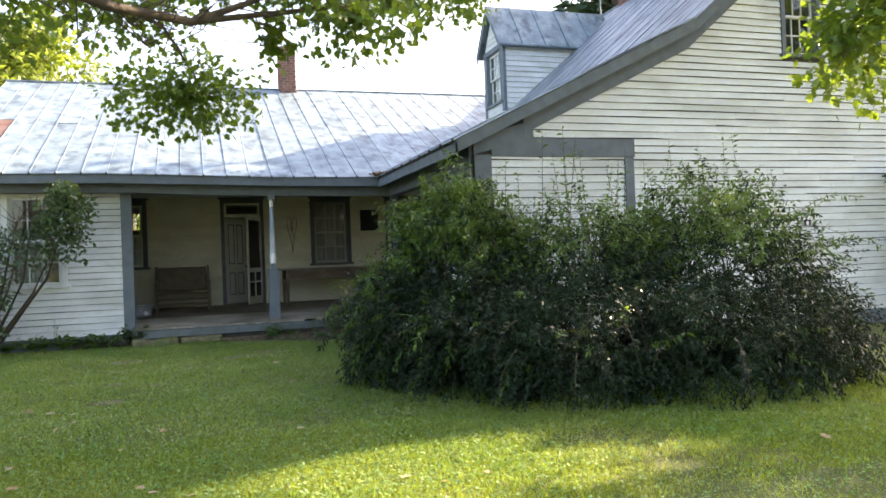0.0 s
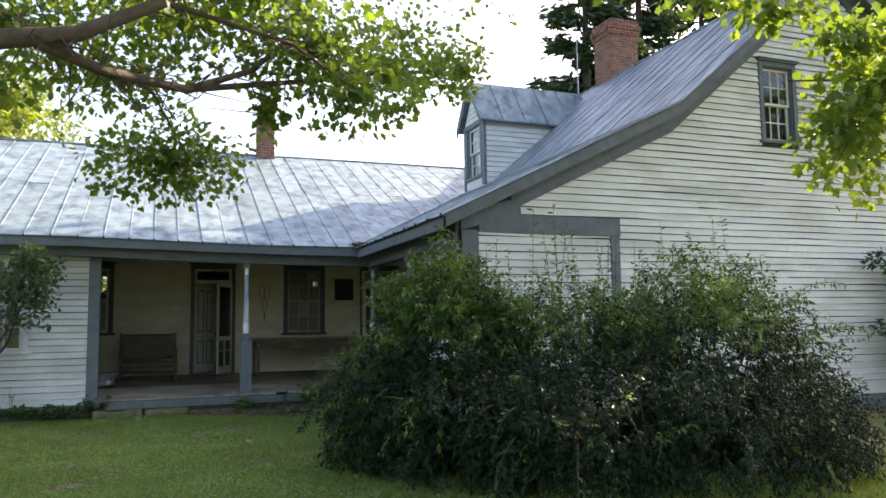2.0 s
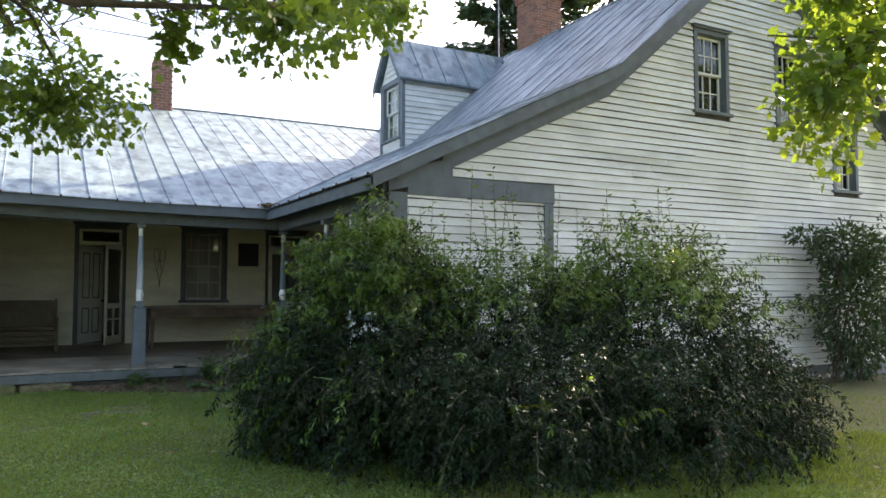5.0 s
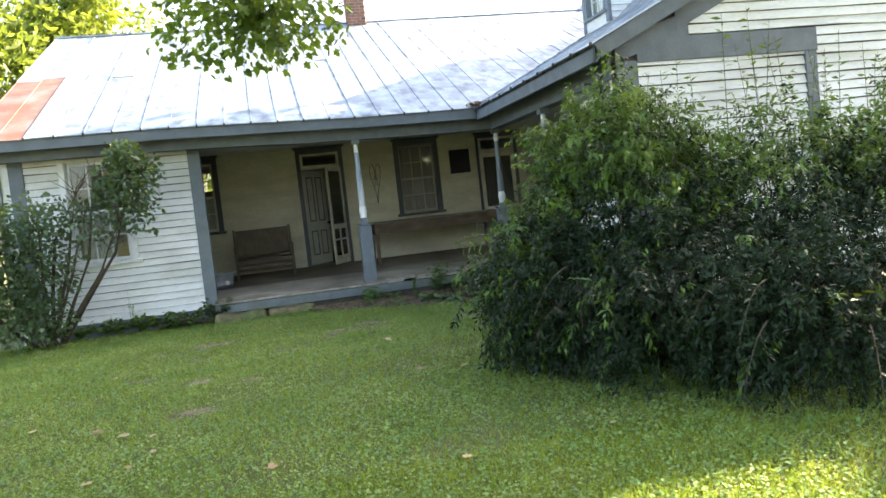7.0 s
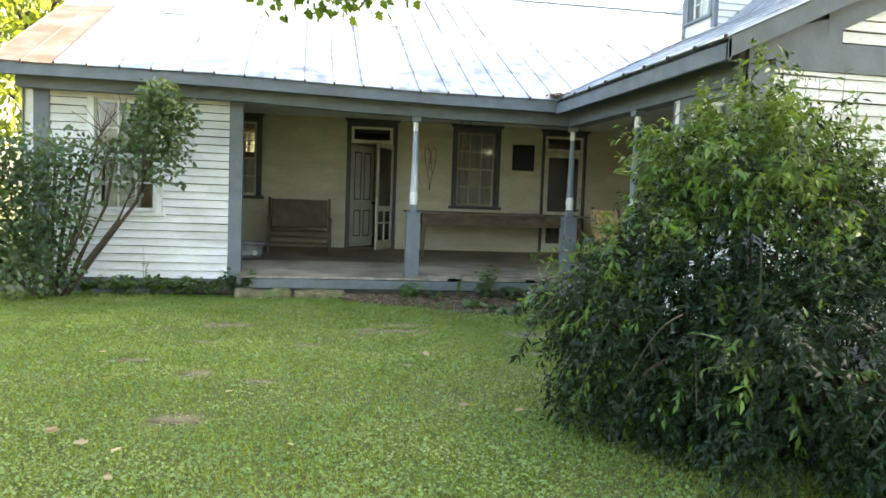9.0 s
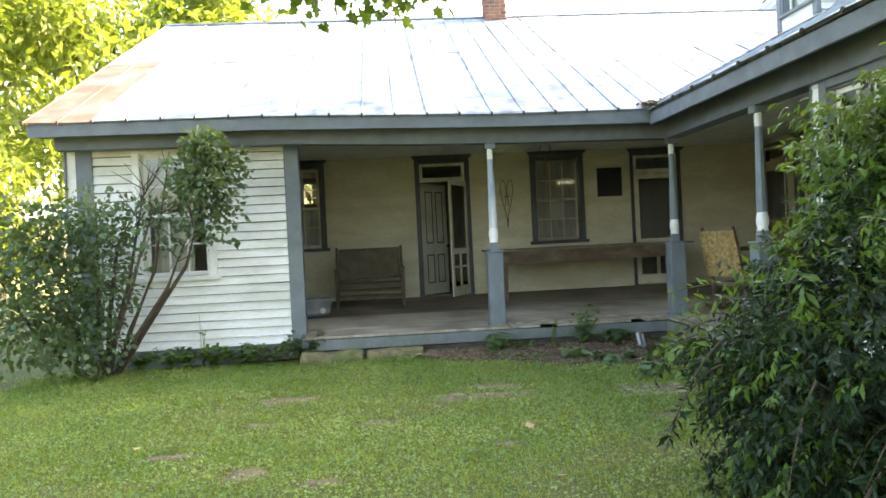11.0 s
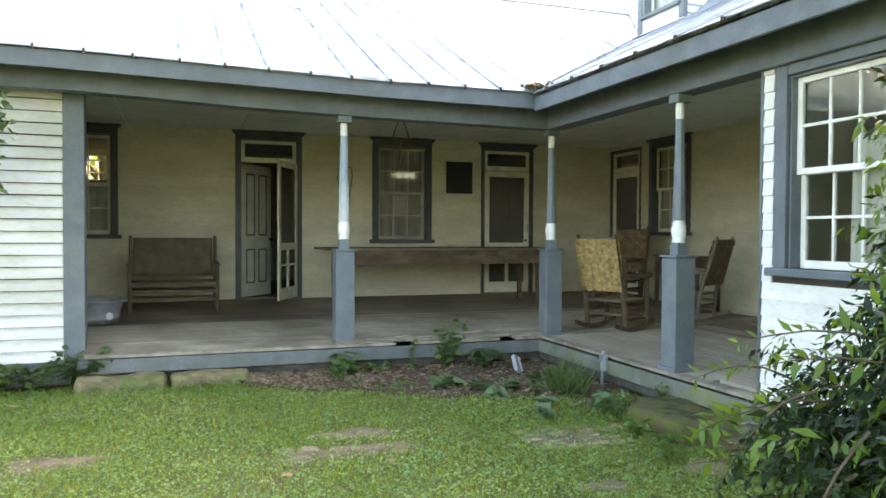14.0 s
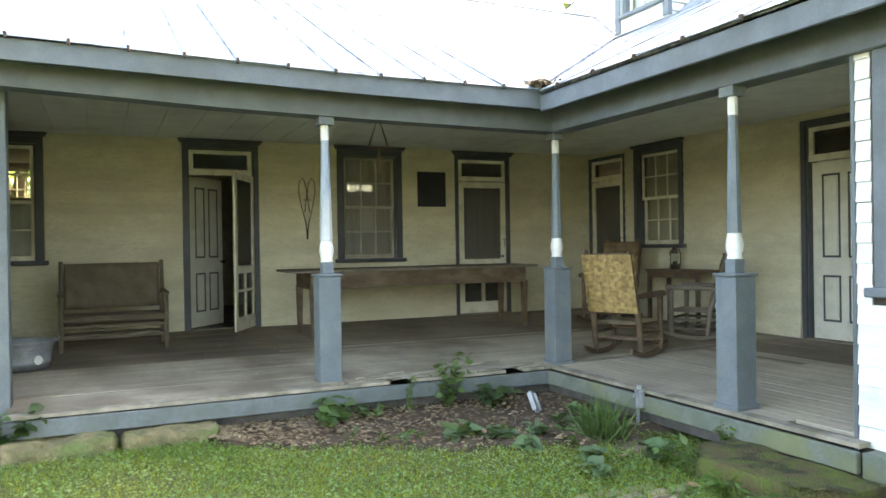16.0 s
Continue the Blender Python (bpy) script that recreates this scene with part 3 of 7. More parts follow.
def sheet(parent, poly, zf, material, seam, lift, r):
    """A tin sheet over a plan polygon with a raised seam along its first side."""
    if len(poly) < 3:
        return
    area = abs(sum(p[0] * q[1] - q[0] * p[1] for p, q in zip(poly, poly[1:] + poly[:1]))) / 2
    if area < 0.01:
        return
    mesh, n = Mesh(), len(poly)
    t = r.uniform(-0.004, 0.004)
    drop = lambda x, y: r.uniform(0.0, 0.014) if y < 13.0 or x < 2.22 else 0.0
    V = [(x, y, zf(x, y) + lift + t - drop(x, y)) for x, y in poly] + [(x, y, zf(x, y) + lift - 0.012) for x, y in poly]
    mesh.add(V, [tuple(range(n)), tuple(range(n, 2 * n))[::-1]] + [(i, n + i, n + (i + 1) % n, (i + 1) % n) for i in range(n)])
    for (ax, ay), (bx, by) in seam:
        w = 0.011
        ex, ey = (w, 0) if abs(bx - ax) < abs(by - ay) else (0, w)
        V = []
        for x, y in ((ax, ay), (bx, by)):
            z = zf(x, y) + lift
            V += [(x - ex, y - ey, z - 0.002), (x + ex, y + ey, z - 0.002), (x + ex * 0.6, y + ey * 0.6, z + (0.012 if round(seam[0][0][0] / 0.39) % 2 else 0.006)), (x - ex * 0.6, y - ey * 0.6, z + (0.012 if round(seam[0][0][0] / 0.39) % 2 else 0.006))]
        mesh.add(V, [(0, 1, 5, 4), (1, 2, 6, 5), (2, 3, 7, 6), (3, 0, 4, 7), (0, 3, 2, 1), (4, 5, 6, 7)])
    part("tin_sheet", mesh, material, parent)


def seam_of(poly, along, value):
    """The stretch of the polygon that lies on the line x = value or y = value."""
    k = 0 if along == "y" else 1
    on = sorted([p for p in poly if abs(p[k] - value) < 1e-6], key=lambda p: p[1 - k])
    return [(on[0], on[-1])] if len(on) >= 2 else []


r = random.Random(8)
deck = Mesh()
valley = [(2.21, 12.99), (6.1, 16.81), (7.44, 19.2)]
lp = [(-5.12, 13.03), (2.23, 13.03), (6.1, 16.83), (7.40, 19.2), (-5.12, 19.2)]
deck.add([(x, y, low_roof_z(x, y) - 0.02) for x, y in lp] + [(x, y, low_roof_z(x, y) - 0.07) for x, y in lp], [tuple(range(5)), tuple(range(5, 10))[::-1]] + [(i, 5 + i, 5 + (i + 1) % 5, (i + 1) % 5) for i in range(5)])
deck.add([(-5.12, 19.2, 5.86), (7.4, 19.2, 5.86), (7.4, 22.2, 4.44), (-5.12, 22.2, 4.44)], [(0, 1, 2, 3)])
roof_left = tagged(part("roof_left", deck, M_ROOF), "weathered galvanised standing-seam roof of the low porch wing", "roof", kind="structure")
x, col = -5.17, 0
while x < 7.4:
    w = 0.39
    y, row = 12.99, 0
    first = [3.0, 3.2, 2.9, 3.1][col % 4] + r.uniform(-0.15, 0.15)
    while y < 19.19:
        h = min(first if row == 0 else 2.45, 19.2 - y)
        if 19.2 - y - h < 0.3:
            h = 19.2 - y
        poly = [(x, y), (x + w, y), (x + w, y + h), (x, y + h)]
        poly = clip(poly, -0.982, 1, 12.99 - 0.982 * 2.21)
        poly = clip(poly, -1.783, 1, 16.81 - 1.783 * 6.1) if poly else poly
        rusty = x < -4.7 and row == 0
        if poly:
            if row == 0 and x < 2.15:
                part("seam_end", Mesh().box(x - 0.011, x + 0.011, 12.968, 12.99, low_roof_z(x, 12.99) - 0.035, low_roof_z(x, 12.99) + 0.014), M_IRON, roof_left)
            sheet(roof_left, poly, low_roof_z, M_RUST if rusty else M_ROOF, seam_of(poly, "y", x), 0.004 * (row % 2), r)
        y += h
        row += 1
    x += w
    col += 1

deck = Mesh()
for a, b in (((2.25, 8.55), (6.1, 8.55)), ((6.1, 8.55), (9.5, 8.55)), ((9.5, 8.55), (15.0, 8.55))):
    hi = [(6.1, 16.81), (2.25, 13.03)] if a[0] < 3 else [(9.5, 22.2), (7.44, 22.2), (7.44, 19.2), (6.1, 16.81)] if a[0] < 7 else [(15.0, 22.2), (9.5, 22.2)]
    lp = [a, b] + hi
    n = len(lp)
    deck.add([(x, y, wing_z(x) - 0.02) for x, y in lp] + [(x, y, wing_z(x) - 0.06) for x, y in lp], [tuple(range(n)), tuple(range(n, 2 * n))[::-1]] + [(i, n + i, n + (i + 1) % n, (i + 1) % n) for i in range(n)])
roof_wing = tagged(part("roof_wing", deck, M_ROOF2), "dark weathered tin roof of the tall wing with a bell-cast sweep", "roof", kind="structure")
y, col = 8.49, 0
while y < 22.2:
    w = 0.52
    for (a, b) in ((2.21, 4.2), (4.2, 6.1), (6.1, 7.44), (7.44, 9.5)):
        poly = [(a, y), (b, y), (b, y + w), (a, y + w)]
        if b <= 6.1:
            poly = clip(poly, 0.982, -1, -(12.99 - 0.982 * 2.21))
        elif b < 8:
            poly = clip(poly, 1.783, -1, -(16.81 - 1.783 * 6.1))
        if poly and a < 2.3:
            part("seam_end", Mesh().box(2.185, 2.21, y - 0.015, y + 0.015, 2.845, 2.885), M_IRON, roof_wing)
        if poly:
            sheet(roof_wing, poly, lambda p, q: wing_z(p), M_ROOF if b < 4.3 else M_ROOF2, seam_of(poly, "x", y), 0.003 * (col % 2), r)
    y += w
    col += 1
caps = Mesh()
caps.tube([(-5.2, 19.2, left_z(19.2) + 0.01), (1.0, 19.2, left_z(19.2) - 0.0), (7.4, 19.2, left_z(19.2) + 0.01)], 0.035, 6)
tagged(part("ridge_cap", caps, M_ROOF2), "rolled tin ridge cap of the low wing", "ridge cap", kind="structure")
tagged(part("ridge_cap", Mesh().tube([(9.5, 8.48, 7.63), (9.5, 15, 7.61), (9.5, 22.2, 7.63)], 0.04, 6), M_ROOF2), "rolled tin ridge cap of the tall wing", "ridge cap", kind="structure")
tagged(part("valley_flashing", Mesh().tube([(2.3, 13.08, 2.93), (6.1, 16.81, 4.76), (7.44, 19.2, 5.89)], 0.03, 6), M_ROOF2), "tin valley flashing between the roofs", "flashing", kind="structure")

# ---- dormer ----
dx, dy0, dy1 = 5.95, 15.47, 16.66
dm = Mesh()
dm.prism([(dy0, 4.70), (dy0, 6.26), (DW[0], 6.26), (DW[0], 4.70)], dx, dx + 0.1, 0)
dm.prism([(DW[1], 4.70), (DW[1], 6.26), (dy1, 6.26), (dy1, 4.70)], dx, dx + 0.1, 0)
dm.prism([(DW[0], 4.70), (DW[0], DW[2]), (DW[1], DW[2]), (DW[1], 4.70)], dx, dx + 0.1, 0)
dm.prism([(dy0, 6.26), (16.065, 7.18), (dy1, 6.26)], dx, dx + 0.1, 0)
for yy in (dy0, dy1 - 0.1):
    dm.prism([(dx + 0.1, 4.72), (8.0, 6.34), (8.0, 6.30), (dx + 0.1, 6.30)], yy, yy + 0.1, 1)
dormer = tagged(part("wall_dormer", dm, M_WHITE), "white clapboard dormer on the tin roof", "dormer", kind="structure")
clapboards(dormer, 1, dy0, -1, dx + 0.06, 8.0, 4.78, 6.18, [], lambda z: (dx + 0.06, 6.1 + (z + 0.02 - 4.749) / 0.844), M_WHITE, 0.125, 7)
clapboards(dormer, 0, dx, -1, dy0 + 0.12, dy1 - 0.12, 6.34, 7.0, [], lambda z: (16.065 - (7.0 - z) * 0.6, 16.065 + (7.0 - z) * 0.6), M_WHITE, 0.12, 8)
part("corner_board", Mesh().box(dx - 0.02, dx + 0.06, dy0 - 0.02, dy0 + 0.10, 4.72, 6.26).box(dx - 0.02, dx + 0.02, dy1 - 0.12, dy1, 4.72, 6.26).box(dx - 0.025, dx, dy0, dy1, 6.24, 6.34), M_POST, dormer)
part("fascia", Mesh().box(dx - 0.12, 8.0, dy0 - 0.13, dy0 - 0.10, 6.20, 6.32), M_GRAY, dormer)
for s, ya in ((1, dy0 - 0.16), (-1, dy1 + 0.16)):
    for i, (a, b) in enumerate(((5.8, 6.4), (6.4, 7.0), (7.0, 7.6), (7.6, 8.25), (8.25, 9.0))):
        V = []
        for xx in (a, b):
            V += [(xx, ya, 6.27), (xx, 16.065, 7.36), (xx, 16.065, 7.32), (xx, ya, 6.23)]
        f = [(0, 4, 5, 1), (1, 5, 6, 2), (2, 6, 7, 3), (3, 7, 4, 0), (0, 1, 2, 3), (4, 7, 6, 5)]
        m_ = Mesh().add(V, f if s > 0 else [q[::-1] for q in f])
        m_.tube([(a, ya, 6.28), (a, 16.065, 7.37)], 0.014, 5)
        part("tin_sheet", m_, M_ROOF, dormer)
    part("verge_board", Mesh().prism([(ya, 6.10), (16.065, 7.17), (16.065, 7.31), (ya, 6.24)], 5.80, 5.83, 0), M_POST, dormer)

# ---- porch floors, board by board ----
sub = Mesh().box(-3.1, 5.83, 13.32, 17.26, 0.03, 0.10).box(2.49, 5.83, 9.9, 13.32, 0.03, 0.10)
porch_floor = tagged(part("floor", sub, M_FOUND), "worn bare porch floor boards", "floor", kind="structure")


def plank(along, c0, c1, a, b, r):
    n = max(1, int((b - a) / 0.8))
    V, F = [], []
    t, w0 = r.uniform(-0.002, 0.002), 0.0012
    for i in range(n + 1):
        u = a + (b - a) * i / n + (0.003 if i == 0 else -0.003 if i == n else 0)
        for c, d in ((c0 + w0, -0.028), (c0 + w0, -0.002), (c0 + w0 + 0.003, 0.0), (c1 - w0 - 0.003, 0.0), (c1 - w0, -0.002), (c1 - w0, -0.028)):
            px, py = (u, c) if along == "x" else (c, u)
            V.append((px, py, floor_z(px, py) + d + t))
    for i in range(n):
        k = i * 6
        F += [(k + j, k + 6 + j, k + 7 + j, k + 1 + j) for j in range(5)]
    F += [(5, 4, 3, 2, 1, 0), tuple(n * 6 + j for j in range(6))]
    if along == "x":
        F = [f[::-1] for f in F]
    # boards nearer the house walls get the darker brown
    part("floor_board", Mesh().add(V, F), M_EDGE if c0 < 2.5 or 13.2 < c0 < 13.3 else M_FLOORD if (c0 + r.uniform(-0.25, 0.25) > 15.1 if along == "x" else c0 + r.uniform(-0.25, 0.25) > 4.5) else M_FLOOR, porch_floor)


y = 13.25
while y < 17.2:
    s = [-3.1 if y > 13.72 else -2.14]
    while 5.8 - s[-1] > 4.4:
        s.append(s[-1] + r.uniform(2.4, 4.2))
    s.append(5.81)
    if 13.2 < y < 13.4:
        s = [s[0], 0.45, 0.82, 1.02, 1.50, 1.98, 2.16, 2.40, 5.81]
    for a, b in zip(s, s[1:]):
        if 13.2 < y < 13.4 and a in (0.82, 1.98):
            continue
        worn = 0.045 if y < 13.3 and 0.4 < a < 2.3 else 0.0
        plank("x", y, min(y + 0.1, 17.24) - worn, a, b, r)
    y += 0.1
x = 2.47
while x < 5.78:
    mid = r.uniform(11.2, 12.6)
    for a, b in ((10.0 if x < 2.5 else 10.6 if x < 2.6 else 10.12, mid), (mid, 13.25)):
        plank("y", x, min(x + 0.1, 5.81), a, b, r)
    x += 0.1
tagged(part("rim_board", Mesh().box(-2.16, 2.425, 13.235, 13.275, 0.115, 0.243, 0.006), M_RIM2), "blue-gray painted rim board of the porch floor", "rim board", kind="structure")
tagged(part("rim_board", Mesh().box(2.43, 2.47, 9.99, 13.275, 0.115, 0.242, 0.006), M_RIM), "weathered mossy rim board of the side porch", "rim board", kind="structure")
tagged(part("foundation", Mesh().box(-3.0, 2.6, 13.5, 13.9, -0.1, 0.13, 0.02).box(2.75, 3.0, 9.0, 13.7, -0.1, 0.13, 0.02), M_FOUND), "dark stone footing under the porch", "foundation", kind="structure")

# ---- ground: one sheet ----
g = Mesh()
xs = [-400, -120, -40, -20] + [-12 + 0.5 * i for i in range(57)] + [20, 40, 120, 400]
ys = [-400, -120, -40, -15] + [-6 + 0.5 * i for i in range(60)] + [30, 50, 120, 400]


def ground_z(x, y):
    near = 1.0 if -12 < x < 17 and -6 < y < 24 else 0.0
    return near * 0.035 * noise.noise(Vector((x * 0.55, y * 0.55, 2.0))) - 0.01


g.add([(x, y, ground_z(x, y)) for y in ys for x in xs], [(j * len(xs) + i, j * len(xs) + i + 1, (j + 1) * len(xs) + i + 1, (j + 1) * len(xs) + i) for j in range(len(ys) - 1) for i in range(len(xs) - 1)])
tagged(part("ground", g, M_GROUND, smooth=True), "patchy mown lawn with clover and bare spots", "lawn", kind="structure")


# ---- windows and doors ----
def oriented(axis, face, out):
    """Gives a box maker for a wall: u along the wall, d outwards from its face, z up."""
    def bx(mesh, u0, u1, d0, d1, z0, z1, b=0.004):
        a, c = sorted((face + out * d0, face + out * d1))
        return mesh.box(u0, u1, a, c, z0, z1, b) if axis == 1 else mesh.box(a, c, u0, u1, z0, z1, b)
    return bx


def window(name, axis, face, out, o, trim_mat, sash_mat, label, cols=3, rows=2, casing=0.085, cap=True, curtain=None, sill=True, open_low=0.0):
    """A double-hung window: casing, cap, sill, two sashes with their bars, and panes."""
    bx = oriented(axis, face, out)
    u0, u1, z0, z1 = o
    root = tagged(new(name), label, "window", kind="structure")
    m = Mesh()
    bx(m, u0 - casing, u0, -0.02, 0.032, z0, z1 + casing)
    bx(m, u1, u1 + casing, -0.02, 0.032, z0, z1 + casing)
    bx(m, u0, u1, -0.02, 0.030, z1, z1 + casing)
    part("window_frame", m, trim_mat, root)
    jm = Mesh()
    bx(jm, u0, u0 + 0.018, -0.13, 0.0, z0, z1)
    bx(jm, u1 - 0.018, u1, -0.13, 0.0, z0, z1)
    bx(jm, u0 + 0.018, u1 - 0.018, -0.13, 0.0, z1 - 0.018, z1)
    part("jamb", jm, trim_mat, root)
    if cap:
        cm = bx(Mesh(), u0 - casing - 0.03, u1 + casing + 0.03, 0.0, 0.065, z1 + casing, z1 + casing + 0.03)
        part("window_cap", bx(cm, u0 - casing - 0.045, u1 + casing + 0.045, 0.0, 0.085, z1 + casing + 0.03, z1 + casing + 0.05), trim_mat, root)
    if sill:
        part("window_sill", bx(Mesh(), u0 - casing - 0.045, u1 + casing + 0.045, -0.12, 0.07, z0 - 0.055, z0, 0.008), trim_mat, root)
    zm = (z0 + z1) / 2
    for k, (a, b, d) in enumerate(((zm - 0.02, z1 - 0.018, -0.045), (z0, zm + 0.02, -0.085))):
        s = Mesh()
        w = 0.042
        a0, b0 = u0 + 0.018, u1 - 0.018
        bx(s, a0, a0 + w, d - 0.035, d, a, b)
        bx(s, b0 - w, b0, d - 0.035, d, a, b)
        bx(s, a0 + w, b0 - w, d - 0.035, d, b - w, b)
        bx(s, a0 + w, b0 - w, d - 0.035, d, a, a + w * (1.35 if k else 1.0))
        sash = part("sash", s, sash_mat, root)
        ua, ub, za, zb = a0 + w, b0 - w, a + w * (1.35 if k else 1.0), b - w
        bars = Mesh()
        for i in range(1, cols):
            c = ua + (ub - ua) * i / cols
            bx(bars, c - 0.010, c + 0.010, d - 0.03, d - 0.004, za, zb, 0.003)
        for j in range(1, rows):
            c = za + (zb - za) * j / rows
            for i in range(cols):
                p, q = ua + (ub - ua) * i / cols + (0.010 if i else 0), ua + (ub - ua) * (i + 1) / cols - (0.010 if i < cols - 1 else 0)
                bx(bars, p, q, d - 0.03, d - 0.005, c - 0.010, c + 0.010, 0.003)
        part("glazing_bar", bars, sash_mat, sash)
        for i in range(cols):
            for j in range(rows):
                p = bx(Mesh(), ua + (ub - ua) * i / cols, ua + (ub - ua) * (i + 1) / cols, d - 0.020, d - 0.016, za + (zb - za) * j / rows, za + (zb - za) * (j + 1) / rows, 0.0005)
                part("pane", p, M_GLASS, sash).visible_shadow = False
    return root


def drape(name, axis, face, out, d, u0, u1, z0, z1, material, label, gather=0.0, seed=1):
    """A hanging cloth with folds; gather draws its lower part aside."""
    r = random.Random(seed)
    nu, nz = 40, 14
    V, F = [], []
    ph = r.uniform(0, 6)
    for j in range(nz + 1):
        t = j / nz
        for i in range(nu + 1):
            s = i / nu
            u = u0 + (u1 - u0) * s
            if gather:
                u = u1 - (u1 - u0) * (1 - s) * (1 - gather * math.sin(min(1.0, t * 1.4) * math.pi / 2))
            z = z1 + (z0 - z1) * t
            dd = d + 0.018 * math.sin(s * 38 + ph + 0.8 * math.sin(t * 3)) + 0.006 * math.sin(s * 90)
            w = face + out * dd
            V.append((u, w, z) if axis == 1 else (w, u, z))
    for j in range(nz):
        F += [(j * (nu + 1) + i, j * (nu + 1) + i + 1, (j + 1) * (nu + 1) + i + 1, (j + 1) * (nu + 1) + i) for i in range(nu)]
    ob = part(name, Mesh().add(V, F), material, smooth=True)
    so = ob.modifiers.new("thickness", "SOLIDIFY")
    so.thickness = 0.003
    return tagged(ob, label, "curtain")


def screen_mat(name="wire_screen", col=(0.15, 0.14, 0.12), lo=0.22, hi=0.36):
    """Wire mesh or sheer cloth that lets part of the light through."""
    m = bpy.data.materials.new(name)
    m.use_nodes = True
    N, L = m.node_tree.nodes, m.node_tree.links
    tr, ms = N.new("ShaderNodeBsdfTransparent"), N.new("ShaderNodeMixShader")
    N["Principled BSDF"].inputs["Base Color"].default_value = (*col, 1)
    N["Principled BSDF"].inputs["Roughness"].default_value = 0.6
    nz = N.new("ShaderNodeTexNoise")
    nz.inputs["Scale"].default_value = 3.0
    mr = N.new("ShaderNodeMapRange")
    mr.inputs[3].default_value, mr.inputs[4].default_value = lo, hi
    L.new(nz.outputs[0], mr.inputs[0])
    L.new(mr.outputs[0], ms.inputs[0])
    L.new(N["Principled BSDF"].outputs[0], ms.inputs[2])
    L.new(tr.outputs[0], ms.inputs[1])
    L.new(ms.outputs[0], N["Material Output"].inputs["Surface"])
    return m


M_MESH = screen_mat()
M_MESHW = screen_mat("window_wire_screen", (0.34, 0.32, 0.27), 0.2, 0.36)
M_VEIL2 = screen_mat("dense_sheer_curtain", (0.5, 0.45, 0.37), 0.8, 0.95)
M_VEIL = screen_mat("sheer_curtain", (0.46, 0.44, 0.39), 0.5, 0.62)


window("window_1", 1, Y_BACK, -1, W1, M_GRAY_SHADE, M_SASH, "six-over-six sash window with shade-darkened gray trim on the porch")
w2 = window("window_2", 1, Y_BACK, -1, W2, M_GRAY_SHADE, M_SASH, "six-over-six sash window with shade-darkened gray trim behind the long table")
part("insect_screen", Mesh().box(W2[0] + 0.02, W2[1] - 0.02, Y_BACK + 0.012, Y_BACK + 0.015, W2[2], W2[3] - 0.02, 0.0005), M_MESHW, w2, "fine dark insect screen")
w3 = window("window_3", 0, X_IN, -1, W3, M_GRAY_SHADE, M_SASH, "sash window with cream bars and shade-darkened gray trim on the porch side wall")
window("window_4", 0, X_WEST, -1, RW, M_GRAY, M_SASHW, "white six-over-six sash window of the corner room", casing=0.105, cap=False)
window("window_5", 1, Y_LEFT, -1, LW, M_SASHW, M_SASHW, "white sash window behind the lilac", casing=0.09)
window("window_6", 1, Y_GABLE, -1, GW1, M_GRAY, M_SASHW, "upper six-over-six gable window with gray trim", casing=0.08)
window("window_7", 1, Y_GABLE, -1, GW2, M_GRAY, M_SASHW, "upper six-over-six gable window with gray trim", casing=0.08)
window("window_8", 1, Y_GABLE, -1, GW3, M_GRAY, M_SASHW, "small lower gable window with gray trim", casing=0.08)
window("window_9", 0, dx, -1, DW, M_POST, M_SASHW, "white dormer sash window with gray trim", casing=0.05, cap=False)
window("window_10", 1, 21.8, -1, N1, M_ROOM, M_SASH, "rear window glimpsed through the room", casing=0.07, cap=False)
window("window_11", 1, 21.8, -1, N2, M_ROOM, M_SASH, "rear window glimpsed through the room", casing=0.07, cap=False)
drape("curtain", 1, 21.7, -1, 0.0, 2.95, 3.87, 1.45, 2.60, M_CURTAIND, "dim cloth covering most of the rear window", seed=2)
drape("curtain", 1, 21.7, -1, 0.0, -3.12, -2.26, 1.45, 2.40, M_CURTAIND, "dim cloth covering the lower rear window", seed=3)
drape("curtain", 1, Y_BACK, -1, -0.17, W1[0], W1[1], 1.36, 2.05, M_CURTAIN, "dim short curtain behind the porch window", seed=4)
drape("curtain", 1, Y_BACK, -1, -0.18, W2[0] - 0.02, W2[1] + 0.02, 1.30, 2.78, M_VEIL, "sheer gray curtain behind the porch window", seed=9)
tagged(part("card", Mesh().box(1.95, 2.13, Y_BACK + 0.128, Y_BACK + 0.132, 1.70, 2.0, 0.001), M_CURTAIN), "pale paper card standing in the porch window", "card")
drape("curtain", 0, X_IN, -1, -0.15, W3[0] + 0.02, W3[1] - 0.02, 1.45, 2.77, M_VEIL2, "dim full curtain behind the side window", seed=5)
drape("curtain", 0, X_WEST, -1, -0.145, 9.02, 9.50, 0.30, 2.05, M_CURTAIN, "pale curtain drawn aside in the corner room", gather=0.45, seed=6)
drape("curtain", 1, Y_LEFT, -1, -0.22, -3.98, -3.5, 0.30, 1.85, M_CURTAIN, "pale curtain in the end room window", seed=7)
drape("curtain", 0, dx, -1, -0.16, 15.6, 16.46, 5.0, 6.2, M_CURTAIN, "pale curtain in the dormer window", seed=8)


